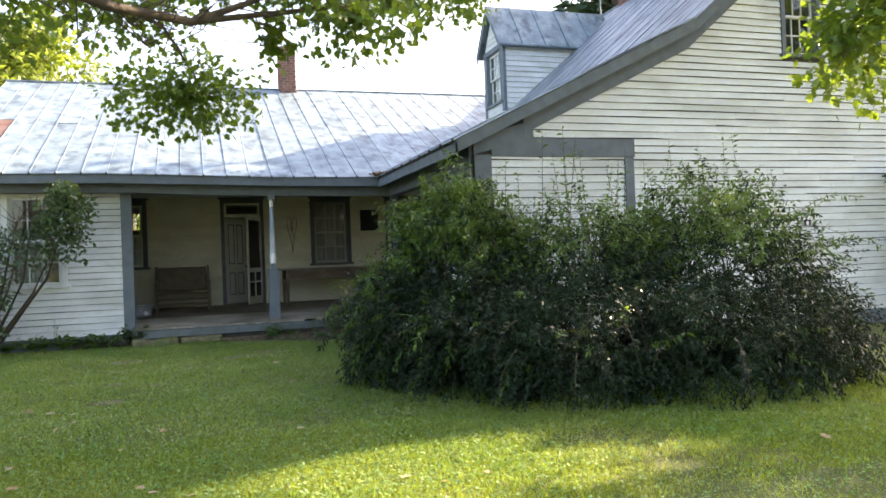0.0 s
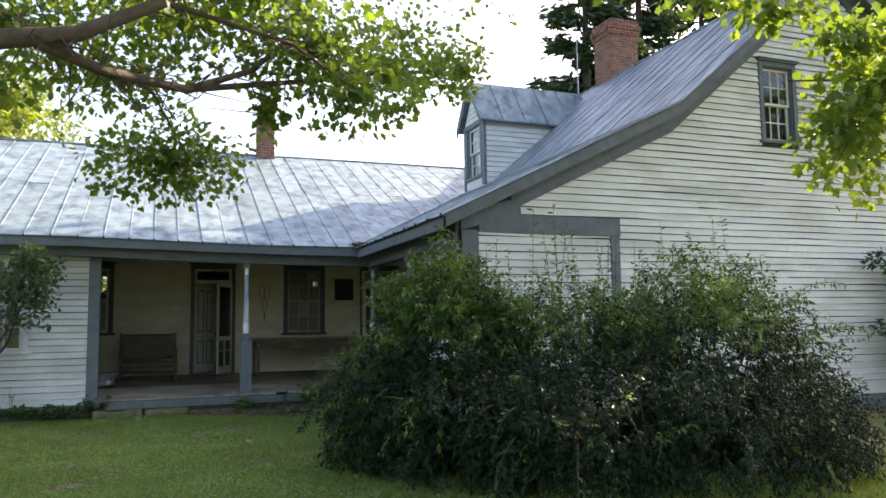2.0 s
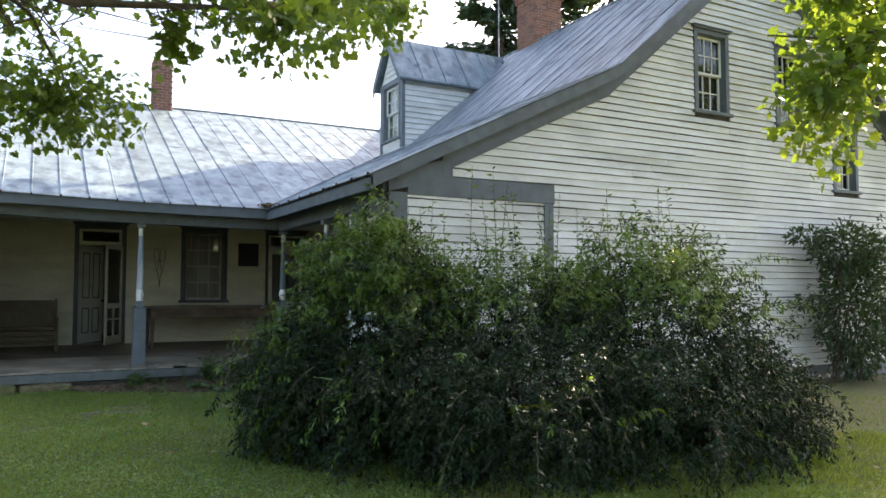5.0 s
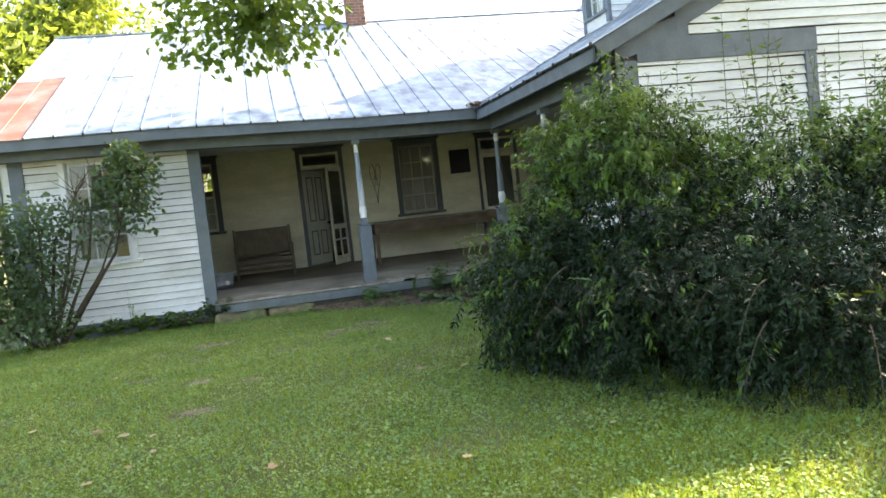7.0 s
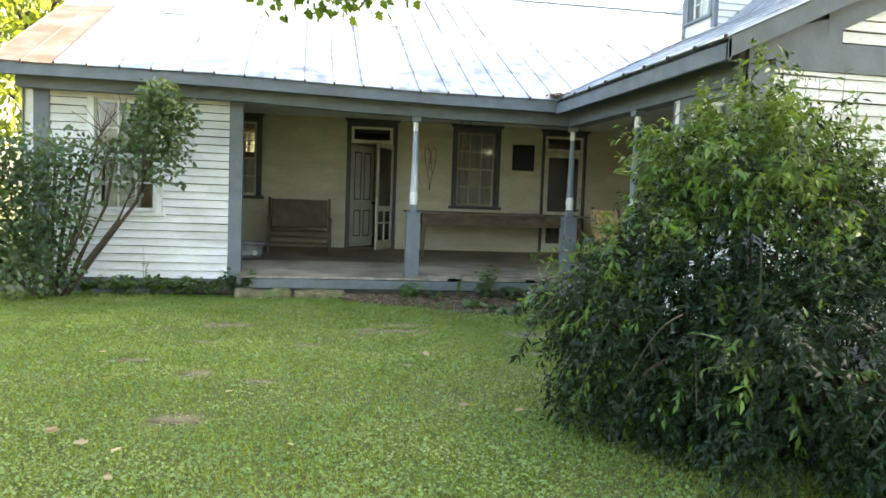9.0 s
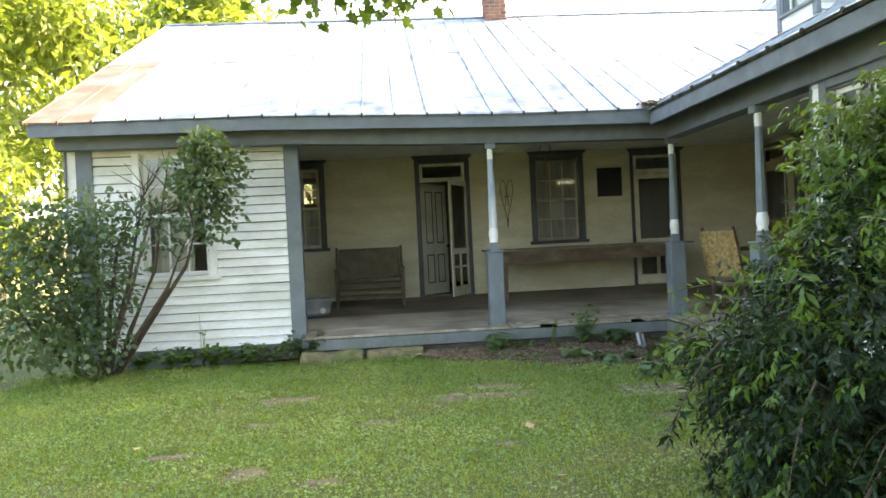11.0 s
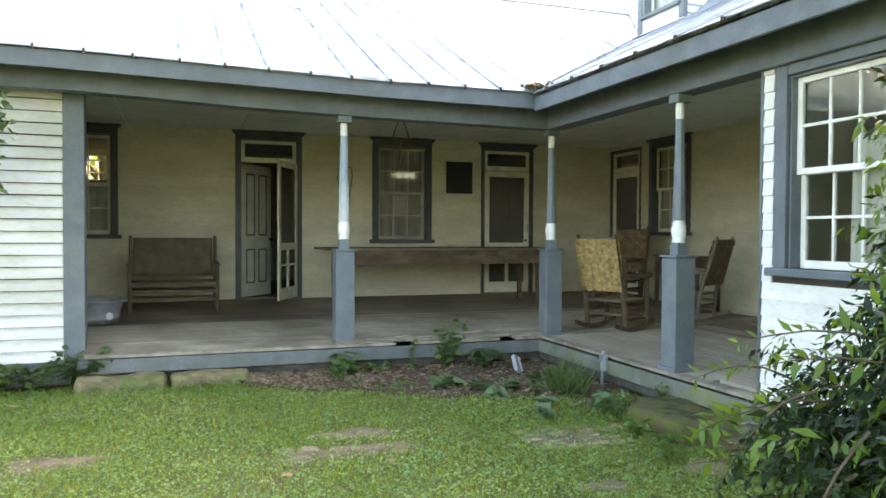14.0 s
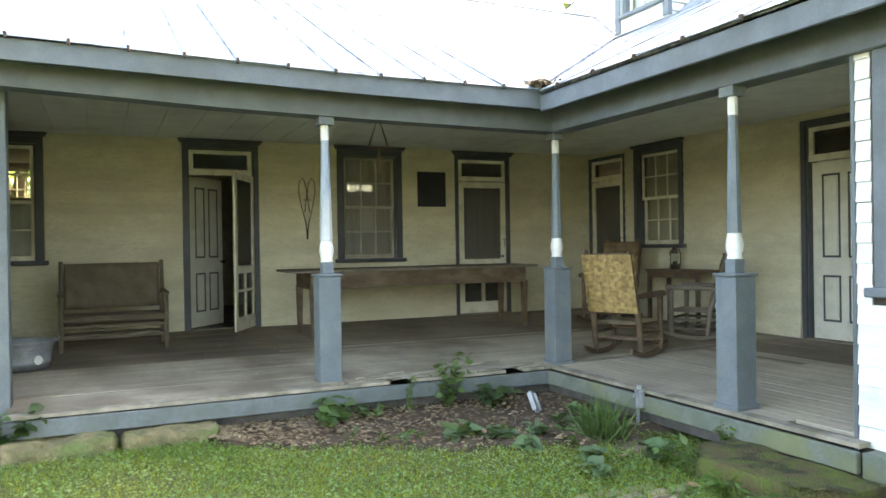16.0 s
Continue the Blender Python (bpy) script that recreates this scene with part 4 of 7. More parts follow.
def panel_boards(bx, mesh, trims, u0, u1, d, z0, z1, rows):
    """Panels of a door leaf: raised fields and the moulding round each; rows are (z0, z1) as shares of the height."""
    for za, zb in rows:
        for k in (0, 1):
            w = (u1 - u0)
            a = u0 + w * (0.16 if k == 0 else 0.56)
            b = a + w * 0.28
            p, q = z0 + (z1 - z0) * za, z0 + (z1 - z0) * zb
            t = 0.022
            for (i, j, m_, n_) in ((a, a + t, p, q), (b - t, b, p, q), (a + t, b - t, p, p + t), (a + t, b - t, q - t, q)):
                bx(trims, i, j, d, d + 0.010, m_, n_, 0.003)
            bx(mesh, a + 0.04, b - 0.04, d, d + 0.008, p + 0.04, q - 0.04, 0.003)


def leaf_door(root, w, h, material, trim_mat, knob=True):
    """A four-panel door leaf, hinge side at the origin, along +x, outer face to -y."""
    bx = oriented(1, 0.0, -1)
    m, t = bx(Mesh(), 0, w, -0.04, 0.0, 0, h), Mesh()
    panel_boards(bx, m, t, 0, w, 0.0, 0, h, ((0.1, 0.36), (0.46, 0.93)))
    leaf = part("door_leaf", m, material, root)
    part("panel_moulding", t, trim_mat, leaf)
    if knob:
        part("door_knob", Mesh().tube([(w - 0.06, 0.0, h * 0.43), (w - 0.06, -0.03, h * 0.43), (w - 0.06, -0.04, h * 0.43), (w - 0.06, -0.07, h * 0.43)], [0.012, 0.012, 0.028, 0.02], 10), M_IRON, leaf, "dark iron knob")
    return leaf


def screen_leaf(root, w, h, material):
    """A screen door leaf: tall screen above, two low screened panels below, hinge side at the origin."""
    bx = oriented(1, 0.0, -1)
    m = Mesh()
    s = 0.085
    bx(m, 0, s, -0.03, 0, 0, h)
    bx(m, w - s, w, -0.03, 0, 0, h)
    for a, b in ((0, 0.17), (0.36 * h, 0.36 * h + 0.10), (h - 0.09, h)):
        bx(m, s, w - s, -0.03, 0, a, b)
    bx(m, w / 2 - 0.03, w / 2 + 0.03, -0.03, 0, 0.17, 0.36 * h)
    bx(m, s, w / 2 - 0.03, -0.03, 0, 0.27 * h * 0.9, 0.27 * h * 0.9 + 0.03)
    bx(m, w / 2 + 0.03, w - s, -0.03, 0, 0.27 * h * 0.9, 0.27 * h * 0.9 + 0.03)
    leaf = part("screen_frame", m, material, root, "cream wooden screen door frame")
    part("insect_screen", bx(Mesh(), s, w - s, -0.016, -0.013, 0.17, h - 0.09, 0.0005), M_MESH, leaf, "fine dark insect screen")
    part("screen_handle", Mesh().tube([(w - 0.04, 0, 0.5 * h), (w - 0.04, -0.035, 0.5 * h), (w - 0.04, -0.035, 0.5 * h + 0.12), (w - 0.04, 0, 0.5 * h + 0.12)], 0.006, 6), M_IRON, leaf)
    return leaf


def doorway(name, axis, face, out, o, label, leaf_turn=0.0, leaf_mat=None, leaf_trim=None, screen=None, hinge_low=True, screen_low=False, cap=True, trans_h=0.30, c=0.065):
    """Casing with a cap, a transom light above, a door leaf and, if wanted, a screen door standing at an angle."""
    bx = oriented(axis, face, out)
    u0, u1, z0, z1 = o
    root = tagged(new(name), label, "door", kind="structure")
    m = Mesh()
    bx(m, u0 - c, u0, -0.02, 0.032, z0 - 0.01, z1 + c)
    bx(m, u1, u1 + c, -0.02, 0.032, z0 - 0.01, z1 + c)
    bx(m, u0, u1, -0.02, 0.030, z1, z1 + c)
    part("door_frame", m, M_GRAY_SHADE, root, "gray door casing, darkened for porch shade")
    jm = Mesh()
    bx(jm, u0, u0 + 0.02, -0.15, 0.0, z0, z1)
    bx(jm, u1 - 0.02, u1, -0.15, 0.0, z0, z1)
    bx(jm, u0 + 0.02, u1 - 0.02, -0.15, 0.0, z1 - 0.02, z1)
    part("jamb", jm, M_GRAY_SHADE, root)
    if cap:
        cm = bx(Mesh(), u0 - c - 0.03, u1 + c + 0.03, 0.0, 0.06, z1 + c, z1 + c + 0.03)
        part("door_cap", bx(cm, u0 - c - 0.05, u1 + c + 0.05, 0.0, 0.085, z1 + c + 0.03, z1 + c + 0.055), M_GRAY_SHADE, root)
    part("threshold", bx(Mesh(), u0, u1, -0.15, 0.05, z0 - 0.03, z0 + 0.015), M_WEATHER, root)
    zt = z1 - trans_h
    t = Mesh()
    a, b = u0 + 0.02, u1 - 0.02
    bx(t, a, b, -0.05, 0.0, zt - 0.045, zt + 0.03)
    bx(t, a, b, -0.045, -0.005, z1 - 0.07, z1 - 0.02)
    bx(t, a, a + 0.055, -0.045, -0.005, zt + 0.03, z1 - 0.07)
    bx(t, b - 0.055, b, -0.045, -0.005, zt + 0.03, z1 - 0.07)
    tr = part("transom", t, M_SASH, root, "cream transom light frame")
    part("pane", bx(Mesh(), a + 0.055, b - 0.055, -0.03, -0.026, zt + 0.03, z1 - 0.07, 0.0005), M_GLASS, tr)
    w, h = b - a, zt - 0.05 - z0 - 0.02
    def place(leaf_root, low, d, turn):
        # the wall's own right seen from outside: +x for a wall that faces -y, -y for one that faces -x
        if axis == 1:
            p = (a if low else b, face + out * d, z0 + 0.015)
            base = 0 if low else 180
        else:
            p = (face + out * d, b if low else a, z0 + 0.015)
            base = -90 if low else 90
        leaf_root.matrix_world = pose(*p, 0, 0, base + turn)
    if leaf_mat:
        lf = leaf_door(None, w, h, leaf_mat, leaf_trim)
        if hinge_low:
            place(lf, True, -0.06, leaf_turn)
        lf.parent = root
    if screen is not None:
        sf = screen_leaf(None, w, h, M_SASH)
        if screen_low:
            place(sf, True, 0.0, screen)
        else:
            place(sf, False, -0.03, screen)
        sf.parent = root
    return root


doorway("door_1", 1, Y_BACK, -1, D1, "open paneled door with its screen door ajar", 51.0, M_DOORW, M_GRAY_SHADE, screen=63.0)
doorway("door_2", 1, Y_BACK, -1, D2, "closed gray paneled door behind a cream screen door", 0.0, M_DOORG, M_GRAY_SHADE, screen=0.0, screen_low=True, c=0.045)
doorway("door_3", 0, X_IN, -1, D3, "closed gray door behind a cream screen door in the porch corner", 0.0, M_DOORG, M_GRAY_SHADE, screen=0.0, screen_low=True, cap=False, c=0.03)
doorway("door_4", 0, X_IN, -1, D4, "closed white paneled door with gray outlined panels", 0.0, M_DOORW, M_GRAY_SHADE, cap=False, trans_h=0.36)


# ---- porch posts ----
def porch_post(z_floor, z_beam, pale_post):
    root = thing("porch_post", "blue-gray porch post with boxed base and white turned collar", "porch post", group="porch posts")
    h = 1.215 - z_floor
    part("base_box", Mesh().box(-0.095, 0.095, -0.095, 0.095, 0.03, h, 0.005), M_POST, root)
    part("base_moulding", Mesh().box(-0.112, 0.112, -0.112, 0.112, -0.012, 0.032, 0.006), M_WEATHER if pale_post else M_POST, root)
    part("box_cap", Mesh().box(-0.11, 0.11, -0.11, 0.11, h, h + 0.022, 0.006), M_POST, root)
    part("neck", Mesh().box(-0.048, 0.048, -0.048, 0.048, h + 0.022, h + 0.12, 0.004), M_POST, root)
    k = h + 0.12
    part("collar", Mesh().lathe(0, 0, [(0.050, k), (0.055, k + 0.012), (0.047, k + 0.025), (0.058, k + 0.07), (0.062, k + 0.10), (0.057, k + 0.14), (0.047, k + 0.175), (0.046, k + 0.185)], 20), M_SASHW, root, "white turned collar", True)
    top = z_beam - z_floor
    part("shaft", Mesh().lathe(0, 0, [(0.054, k + 0.185), (0.054, k + 0.21), (0.034, top - 0.20)], 8, math.pi / 8), M_POST_PALE if pale_post else M_POST, root)
    part("white_band", Mesh().lathe(0, 0, [(0.037, top - 0.20), (0.036, top - 0.07)], 8, math.pi / 8), M_SASHW, root, "white painted band")
    part("head_block", Mesh().box(-0.066, 0.066, -0.066, 0.066, top - 0.07, top, 0.004), M_POST, root)
    return root


# lighter gray with off-white streaks up the shaft
M_POST_PALE = mat("pale_streaked_gray_paint", (0.30, 0.36, 0.42), (0.24, 0.29, 0.34), 0.6, stain=(0.62, 0.62, 0.58), stain_amt=0.6, stain_scale=4, stretch=(1, 1, 0.3), fine=45)
settle(porch_post(floor_z(0.31, 13.37), 2.582, True), (0.295, 13.372, floor_z(0.31, 13.37)))
settle(porch_post(floor_z(2.64, 13.37), 2.558, False), (2.64, 13.372, floor_z(2.64, 13.37)))
settle(porch_post(floor_z(2.64, 11.05), 2.552, False), (2.61, 11.05, floor_z(2.64, 11.05)))


# ---- furniture ----
def bench():
    root = thing("settee", "old brown wooden settee with a worn hide back on the porch", "bench")
    for x in (0.03, 1.12):
        part("back_post", Mesh().tube([(x, 0.42, 0), (x, 0.44, 0.45), (x, 0.50, 1.05)], [0.024, 0.026, 0.022], 8), M_BENCH, root)
        part("front_leg", Mesh().tube([(x, 0.0, 0), (x, 0.0, 0.66)], [0.025, 0.024], 8), M_BENCH, root)
        part("arm", Mesh().box(x - 0.035, x + 0.035, -0.04, 0.45, 0.65, 0.685, 0.01), M_BENCH, root)
        for z in (0.14, 0.28):
            part("side_rung", Mesh().tube([(x, 0.0, z), (x, 0.43, z)], 0.013, 6), M_BENCH, root)
    V, F = [], []
    for j in range(9):
        for i in range(25):
            x, t = 0.06 + 1.03 * i / 24, j / 8
            V.append((x, 0.445 + 0.05 * t + 0.022 * math.sin(math.pi * i / 24) * math.sin(math.pi * t), 0.47 + 0.55 * t))
    F = [(j * 25 + i, j * 25 + i + 1, (j + 1) * 25 + i + 1, (j + 1) * 25 + i) for j in range(8) for i in range(24)]
    bk = part("backrest", Mesh().add(V, F), M_HIDE, root, "worn brown hide back", True)
    bk.modifiers.new("thickness", "SOLIDIFY").thickness = 0.03
    for k in range(5):
        part("seat_slat", Mesh().box(0.02, 1.13, 0.0 + k * 0.085, 0.078 + k * 0.085, 0.395, 0.42, 0.006), M_BENCH, root)
    for z in (0.15, 0.27, 0.35):
        part("front_rail", Mesh().box(0.03, 1.12, -0.012, 0.012, z, z + 0.045, 0.005), M_BENCH, root)
    for z in (0.15, 0.27):
        part("back_rail", Mesh().box(0.03, 1.12, 0.42, 0.44, z, z + 0.035, 0.005), M_BENCH, root)
    return root


b_ = bench()
b_.matrix_world = pose(-1.90, 16.02, floor_z(-1.4, 16.02) - 0.004, 1.5, 0, 1.5) @ Matrix.Diagonal((0.97, 1, 0.92, 1))


def long_table():
    root = thing("long_table", "long narrow old plank table with a deep apron", "table")
    for k in range(3):
        part("top_plank", Mesh().box(-0.06, 3.30, k * 0.27, k * 0.27 + 0.266, 0.80, 0.828, 0.006), M_WEATHER if k == 0 else M_WOOD, root)
    part("apron", Mesh().box(0.18, 3.14, 0.045, 0.07, 0.60, 0.80, 0.004), M_WOOD, root)
    part("apron", Mesh().box(0.18, 3.14, 0.73, 0.755, 0.60, 0.80, 0.004), M_WOOD, root)
    for x in (0.18, 3.10):
        part("end_apron", Mesh().box(x, x + 0.025, 0.07, 0.73, 0.60, 0.80, 0.004), M_WOOD, root)
        for y, dz in ((0.06, 0.0), (0.70, 0.026)):
            part("table_leg", Mesh().prism([(x - 0.005, 0.62), (x + 0.075, 0.62), (x + 0.06, dz), (x + 0.012, dz)], y, y + 0.06, 1), M_WOOD, root)
    return root


t_ = long_table()
t_.matrix_world = pose(0.60, 15.74, floor_z(1.5, 15.80) - 0.004, 0.4, 0, 0.6)


def weave(u0, u1, z0, z1, put, material, name, root, label, nu, nz, slack=0.002):
    """Splint weave: over-and-under strands both ways on a surface given by put(u, z, lift)."""
    m = Mesh()
    for way in (0, 1):
        n, k = (nu, nz) if way == 0 else (nz, nu)
        for i in range(n):
            V = []
            for j in range(k * 2 + 1):
                t = j / (k * 2)
                lift = (0.003 + slack * 0.5) * math.sin(math.pi * (j * 0.25 + i * 0.5 + way)) + 0.006 + 0.9 * slack * noise.noise(Vector((i * 3.1, j * 1.7, way * 9.0)))
                for e in (0.04, 0.96):
                    s = (i + e) / n
                    u, z = (u0 + (u1 - u0) * s, z0 + (z1 - z0) * t) if way == 0 else (u0 + (u1 - u0) * t, z0 + (z1 - z0) * s)
                    V.append(put(u, z, lift))
                for e in (0.96, 0.04):
                    s = (i + e) / n
                    u, z = (u0 + (u1 - u0) * s, z0 + (z1 - z0) * t) if way == 0 else (u0 + (u1 - u0) * t, z0 + (z1 - z0) * s)
                    V.append(put(u, z, lift - 0.003))
            F = []
            for j in range(k * 2):
                a = j * 4
                F += [(a, a + 1, a + 5, a + 4), (a + 1, a + 2, a + 6, a + 5), (a + 2, a + 3, a + 7, a + 6), (a + 3, a, a + 4, a + 7)]
            m.add(V, F)
    return tagged(part(name, m, material, root, label), kind="stuff")


def rocking_chair(label, rush, wood, lean=14.0):
    """A ladder-framed rocker about its base, facing +x, 0.56 wide."""
    root = thing("rocking_chair", label, "rocking chair", group="rocking chairs on the porch")
    tl = math.tan(radians(lean))
    bx = lambda z: -0.02 - max(0, z - 0.36) * tl
    for y in (-0.255, 0.255):
        part("back_post", Mesh().tube([(0.03, y, 0.06), (-0.01, y, 0.38), (bx(0.75), y * 0.98, 0.75), (bx(1.12), y * 0.96, 1.12)], [0.029, 0.032, 0.029, 0.025], 8), wood, root)
        part("finial", Mesh().lathe(bx(1.13), y * 0.96, [(0.025, 1.12), (0.026, 1.135), (0.02, 1.15), (0.006, 1.155)], 8), wood, root)
        part("front_leg", Mesh().tube([(0.46, y * 1.04, 0.055), (0.46, y * 1.06, 0.64)], [0.028, 0.031], 8), wood, root)
        part("arm", Mesh().tube([(bx(0.66), y * 1.02, 0.655), (0.2, y * 1.12, 0.665), (0.52, y * 1.1, 0.665)], [0.026, 0.034, 0.036], 8), wood, root)
        part("rocker", Mesh().add(*rocker_rail(y)), wood, root, "curved wooden rocker")
        for z in (0.14, 0.25):
            part("side_rung", Mesh().tube([(0.01, y, z), (0.46, y * 1.04, z)], 0.019, 7), wood, root)
    for z in (0.16, 0.27):
        part("front_rung", Mesh().tube([(0.46, -0.265, z), (0.46, 0.265, z)], 0.019, 7), wood, root)
    part("back_rung", Mesh().tube([(0.02, -0.255, 0.2), (0.02, 0.255, 0.2)], 0.019, 7), wood, root)
    for z in (0.36,):
        part("seat_rail", Mesh().tube([(0.46, -0.265, z), (0.46, 0.265, z)], 0.016, 6).tube([(0.0, -0.255, z), (0.0, 0.255, z)], 0.016, 6).tube([(0, -0.255, z), (0.46, -0.265, z)], 0.015, 6).tube([(0, 0.255, z), (0.46, 0.265, z)], 0.015, 6), wood, root)
    weave(0.0, 0.46, -0.25, 0.25, lambda u, z, l: (u, z, 0.376 + l - 0.015 * math.sin(math.pi * u / 0.46)), M_RUSHD, "seat", root, "woven splint seat", 16, 18)
    weave(-0.275, 0.275, 0.48, 1.10, lambda u, z, l: (bx(z) - 0.03 - l, u, z), rush, "backrest", root, "woven splint back", 13, 17, 0.009)
    weave(-0.27, 0.27, 0.48, 1.10, lambda u, z, l: (bx(z) + 0.03 + l, u, z), rush, "backrest", root, "woven splint back", 13, 17, 0.009)
    for z in (0.5, 1.10):
        part("back_rail", Mesh().tube([(bx(z), -0.245, z), (bx(z), 0.245, z)], 0.017, 6), wood, root)
    return root


def rocker_rail(y):
    V, F, n = [], [], 14
    for i in range(n + 1):
        x = -0.20 + 0.84 * i / n
        z = 0.115 * ((x - 0.2) / 0.5) ** 2
        for dy, dz in ((-0.014, 0), (0.014, 0), (0.014, 0.05), (-0.014, 0.05)):
            V.append((x, y * 1.02 + dy, z + dz))
    for i in range(n):
        k = i * 4
        F += [(k, k + 4, k + 5, k + 1), (k + 1, k + 5, k + 6, k + 2), (k + 2, k + 6, k + 7, k + 3), (k + 3, k + 7, k + 4, k)]
    F += [(0, 1, 2, 3), (n * 4 + 3, n * 4 + 2, n * 4 + 1, n * 4)]
    return V, F


settle(rocking_chair("brown wooden rocker with a golden woven splint back", M_RUSH, M_WOOD, 13), (3.30, 13.30, floor_z(3.4, 13.4) + 0.004), 24).scale = (0.94, 1.0, 0.95)
settle(rocking_chair("dark wooden rocker with a dull woven back in the porch corner", M_RUSHK, M_WOOD, 12), (5.05, 15.55, floor_z(4.6, 15.5) + 0.006), 205)
settle(rocking_chair("gray weathered rocker with a dark woven back by the side wall", M_RUSHK, M_WEATHER, 15), (5.05, 13.72, floor_z(4.9, 13.7) + 0.006), 118).scale = (0.95, 0.95, 0.91)


def side_table():
    root = thing("side_table", "small old wooden table against the side wall", "table")
    part("table_top", Mesh().box(0, 0.42, 0, 1.02, 0.74, 0.768, 0.006), M_WOOD, root)
    for x in (0.02, 0.36):
        for y in (0.03, 0.95):
            part("table_leg", Mesh().prism([(x, y), (x + 0.045, y), (x + 0.045, y + 0.045), (x, y + 0.045)], 0.0, 0.74, 2), M_WOOD, root)
    part("apron", Mesh().box(0.02, 0.04, 0.075, 0.95, 0.66, 0.74, 0.004), M_WOOD, root)
    return root


settle(side_table(), (5.38, 14.35, floor_z(5.4, 14.6) - 0.003))


def lantern():
    root = thing("lantern", "dark old oil lantern standing on the side table", "lantern")
    part("fuel_tank", Mesh().lathe(0, 0, [(0.062, 0.0), (0.068, 0.008), (0.068, 0.05), (0.055, 0.068), (0.03, 0.075)], 18), M_IRON, root, "", True)
    part("burner", Mesh().lathe(0, 0, [(0.032, 0.075), (0.036, 0.09), (0.03, 0.105), (0.02, 0.108)], 14), M_IRON, root, "", True)
    part("globe", Mesh().lathe(0, 0, [(0.034, 0.108), (0.05, 0.135), (0.054, 0.16), (0.048, 0.19), (0.036, 0.215)], 18), M_GLASS, root, "smoky glass globe", True)
    part("hood", Mesh().lathe(0, 0, [(0.04, 0.215), (0.052, 0.222), (0.048, 0.24), (0.03, 0.255), (0.03, 0.285), (0.04, 0.29), (0.02, 0.305)], 18), M_IRON, root, "", True)
    for s_ in (-1, 1):
        part("side_tube", Mesh().tube([(0.02, s_ * 0.062, 0.05), (0.02, s_ * 0.074, 0.10), (0.02, s_ * 0.074, 0.22), (0.01, s_ * 0.05, 0.265), (0, s_ * 0.03, 0.27)], 0.008, 7), M_IRON, root)
    part("bail", Mesh().tube([(0.0, -0.076, 0.2), (0.0, -0.07, 0.27), (0.0, -0.035, 0.33), (0.0, 0.035, 0.33), (0.0, 0.07, 0.27), (0.0, 0.076, 0.2)], 0.003, 5), M_IRON, root, "thin wire bail")
    return root


settle(lantern(), (5.56, 14.97, floor_z(5.4, 14.6) + 0.766), 20)


def wash_tub():
    root = thing("wash_tub", "galvanised round wash tub on the porch floor", "tub")
    V, F, n = [], [], 28
    prof = [(0.0, 0.012), (0.24, 0.012), (0.245, 0.0), (0.258, 0.06), (0.266, 0.068), (0.262, 0.078), (0.275, 0.17), (0.283, 0.178), (0.279, 0.188), (0.30, 0.25), (0.312, 0.255), (0.312, 0.268), (0.298, 0.268), (0.27, 0.14), (0.235, 0.02), (0.0, 0.02)]
    part("tub_body", Mesh().lathe(0, 0, prof[1:15], n), M_ZINC, root, "", True)
    for s in (-1, 1):
        part("handle", Mesh().tube([(s * 0.30, -0.06, 0.24), (s * 0.33, -0.05, 0.27), (s * 0.335, 0.0, 0.285), (s * 0.33, 0.05, 0.27), (s * 0.30, 0.06, 0.24)], 0.007, 6), M_ZINC, root)
    part("paper_tag", Mesh().tube([(0.12, -0.268, 0.10), (0.125, -0.285, 0.10)], [0.045, 0.04], 12), M_SASHW, root, "pale worn round patch")
    return root


settle(wash_tub(), (-2.19, 15.25, floor_z(-2.3, 15.25) + 0.002), 10)

# ---- wall things ----
tagged(part("slate_board", Mesh().box(2.765, 3.212, 17.205, 17.237, 2.045, 2.555, 0.006), M_BOARD), "square black slate board hung on the porch wall", "board")
ht = Mesh()
for s_ in (-1, 1):
    loop = [(1.115 + s_ * u, 17.215, z) for u, z in ((0.0, 1.62), (0.02, 1.80), (0.075, 2.02), (0.115, 2.24), (0.105, 2.37), (0.062, 2.42), (0.025, 2.36), (-0.005, 2.18), (-0.035, 1.95))]
    ht.tube(loop, 0.006, 6)
ht.tube([(1.06, 17.213, 2.12), (1.17, 17.213, 2.12)], 0.005, 5)
ht.tube([(1.115, 17.215, 1.58), (1.115, 17.215, 1.72)], 0.011, 8)
tagged(part("rug_beater", ht, M_IRON), "heart-shaped wire rug beater hung on the wall", "rug beater")
bell = thing("dinner_triangle", "iron triangle with a hanging striker under the porch ceiling", "dinner bell")
part("hanger", Mesh().tube([(1.22, 14.9, 2.56), (1.335, 14.9, 2.90), (1.45, 14.9, 2.56)], 0.011, 6), M_WOOD, bell)
part("cross_rod", Mesh().tube([(1.19, 14.9, 2.56), (1.50, 14.9, 2.555)], 0.013, 6), M_WOOD, bell)
part("striker", Mesh().tube([(1.335, 14.88, 2.57), (1.325, 14.88, 2.37), (1.322, 14.88, 2.26)], [0.012, 0.024, 0.02], 8), M_WOOD, bell)
nest = Mesh()
for i in range(70):
    a, h = rng.uniform(0, 6.3), rng.uniform(0, 0.045)
    p = Vector((4.12 + 0.075 * math.cos(a), 17.20 + 0.035 * math.sin(a), 2.915 + h))
    q = p + Vector((rng.uniform(-0.06, 0.06), rng.uniform(-0.03, 0.03), rng.uniform(-0.01, 0.012)))
    nest.tube([p, q], 0.004, 4)
tagged(part("bird_nest", nest, M_LITTER), "small twig nest on the door cap", "nest")
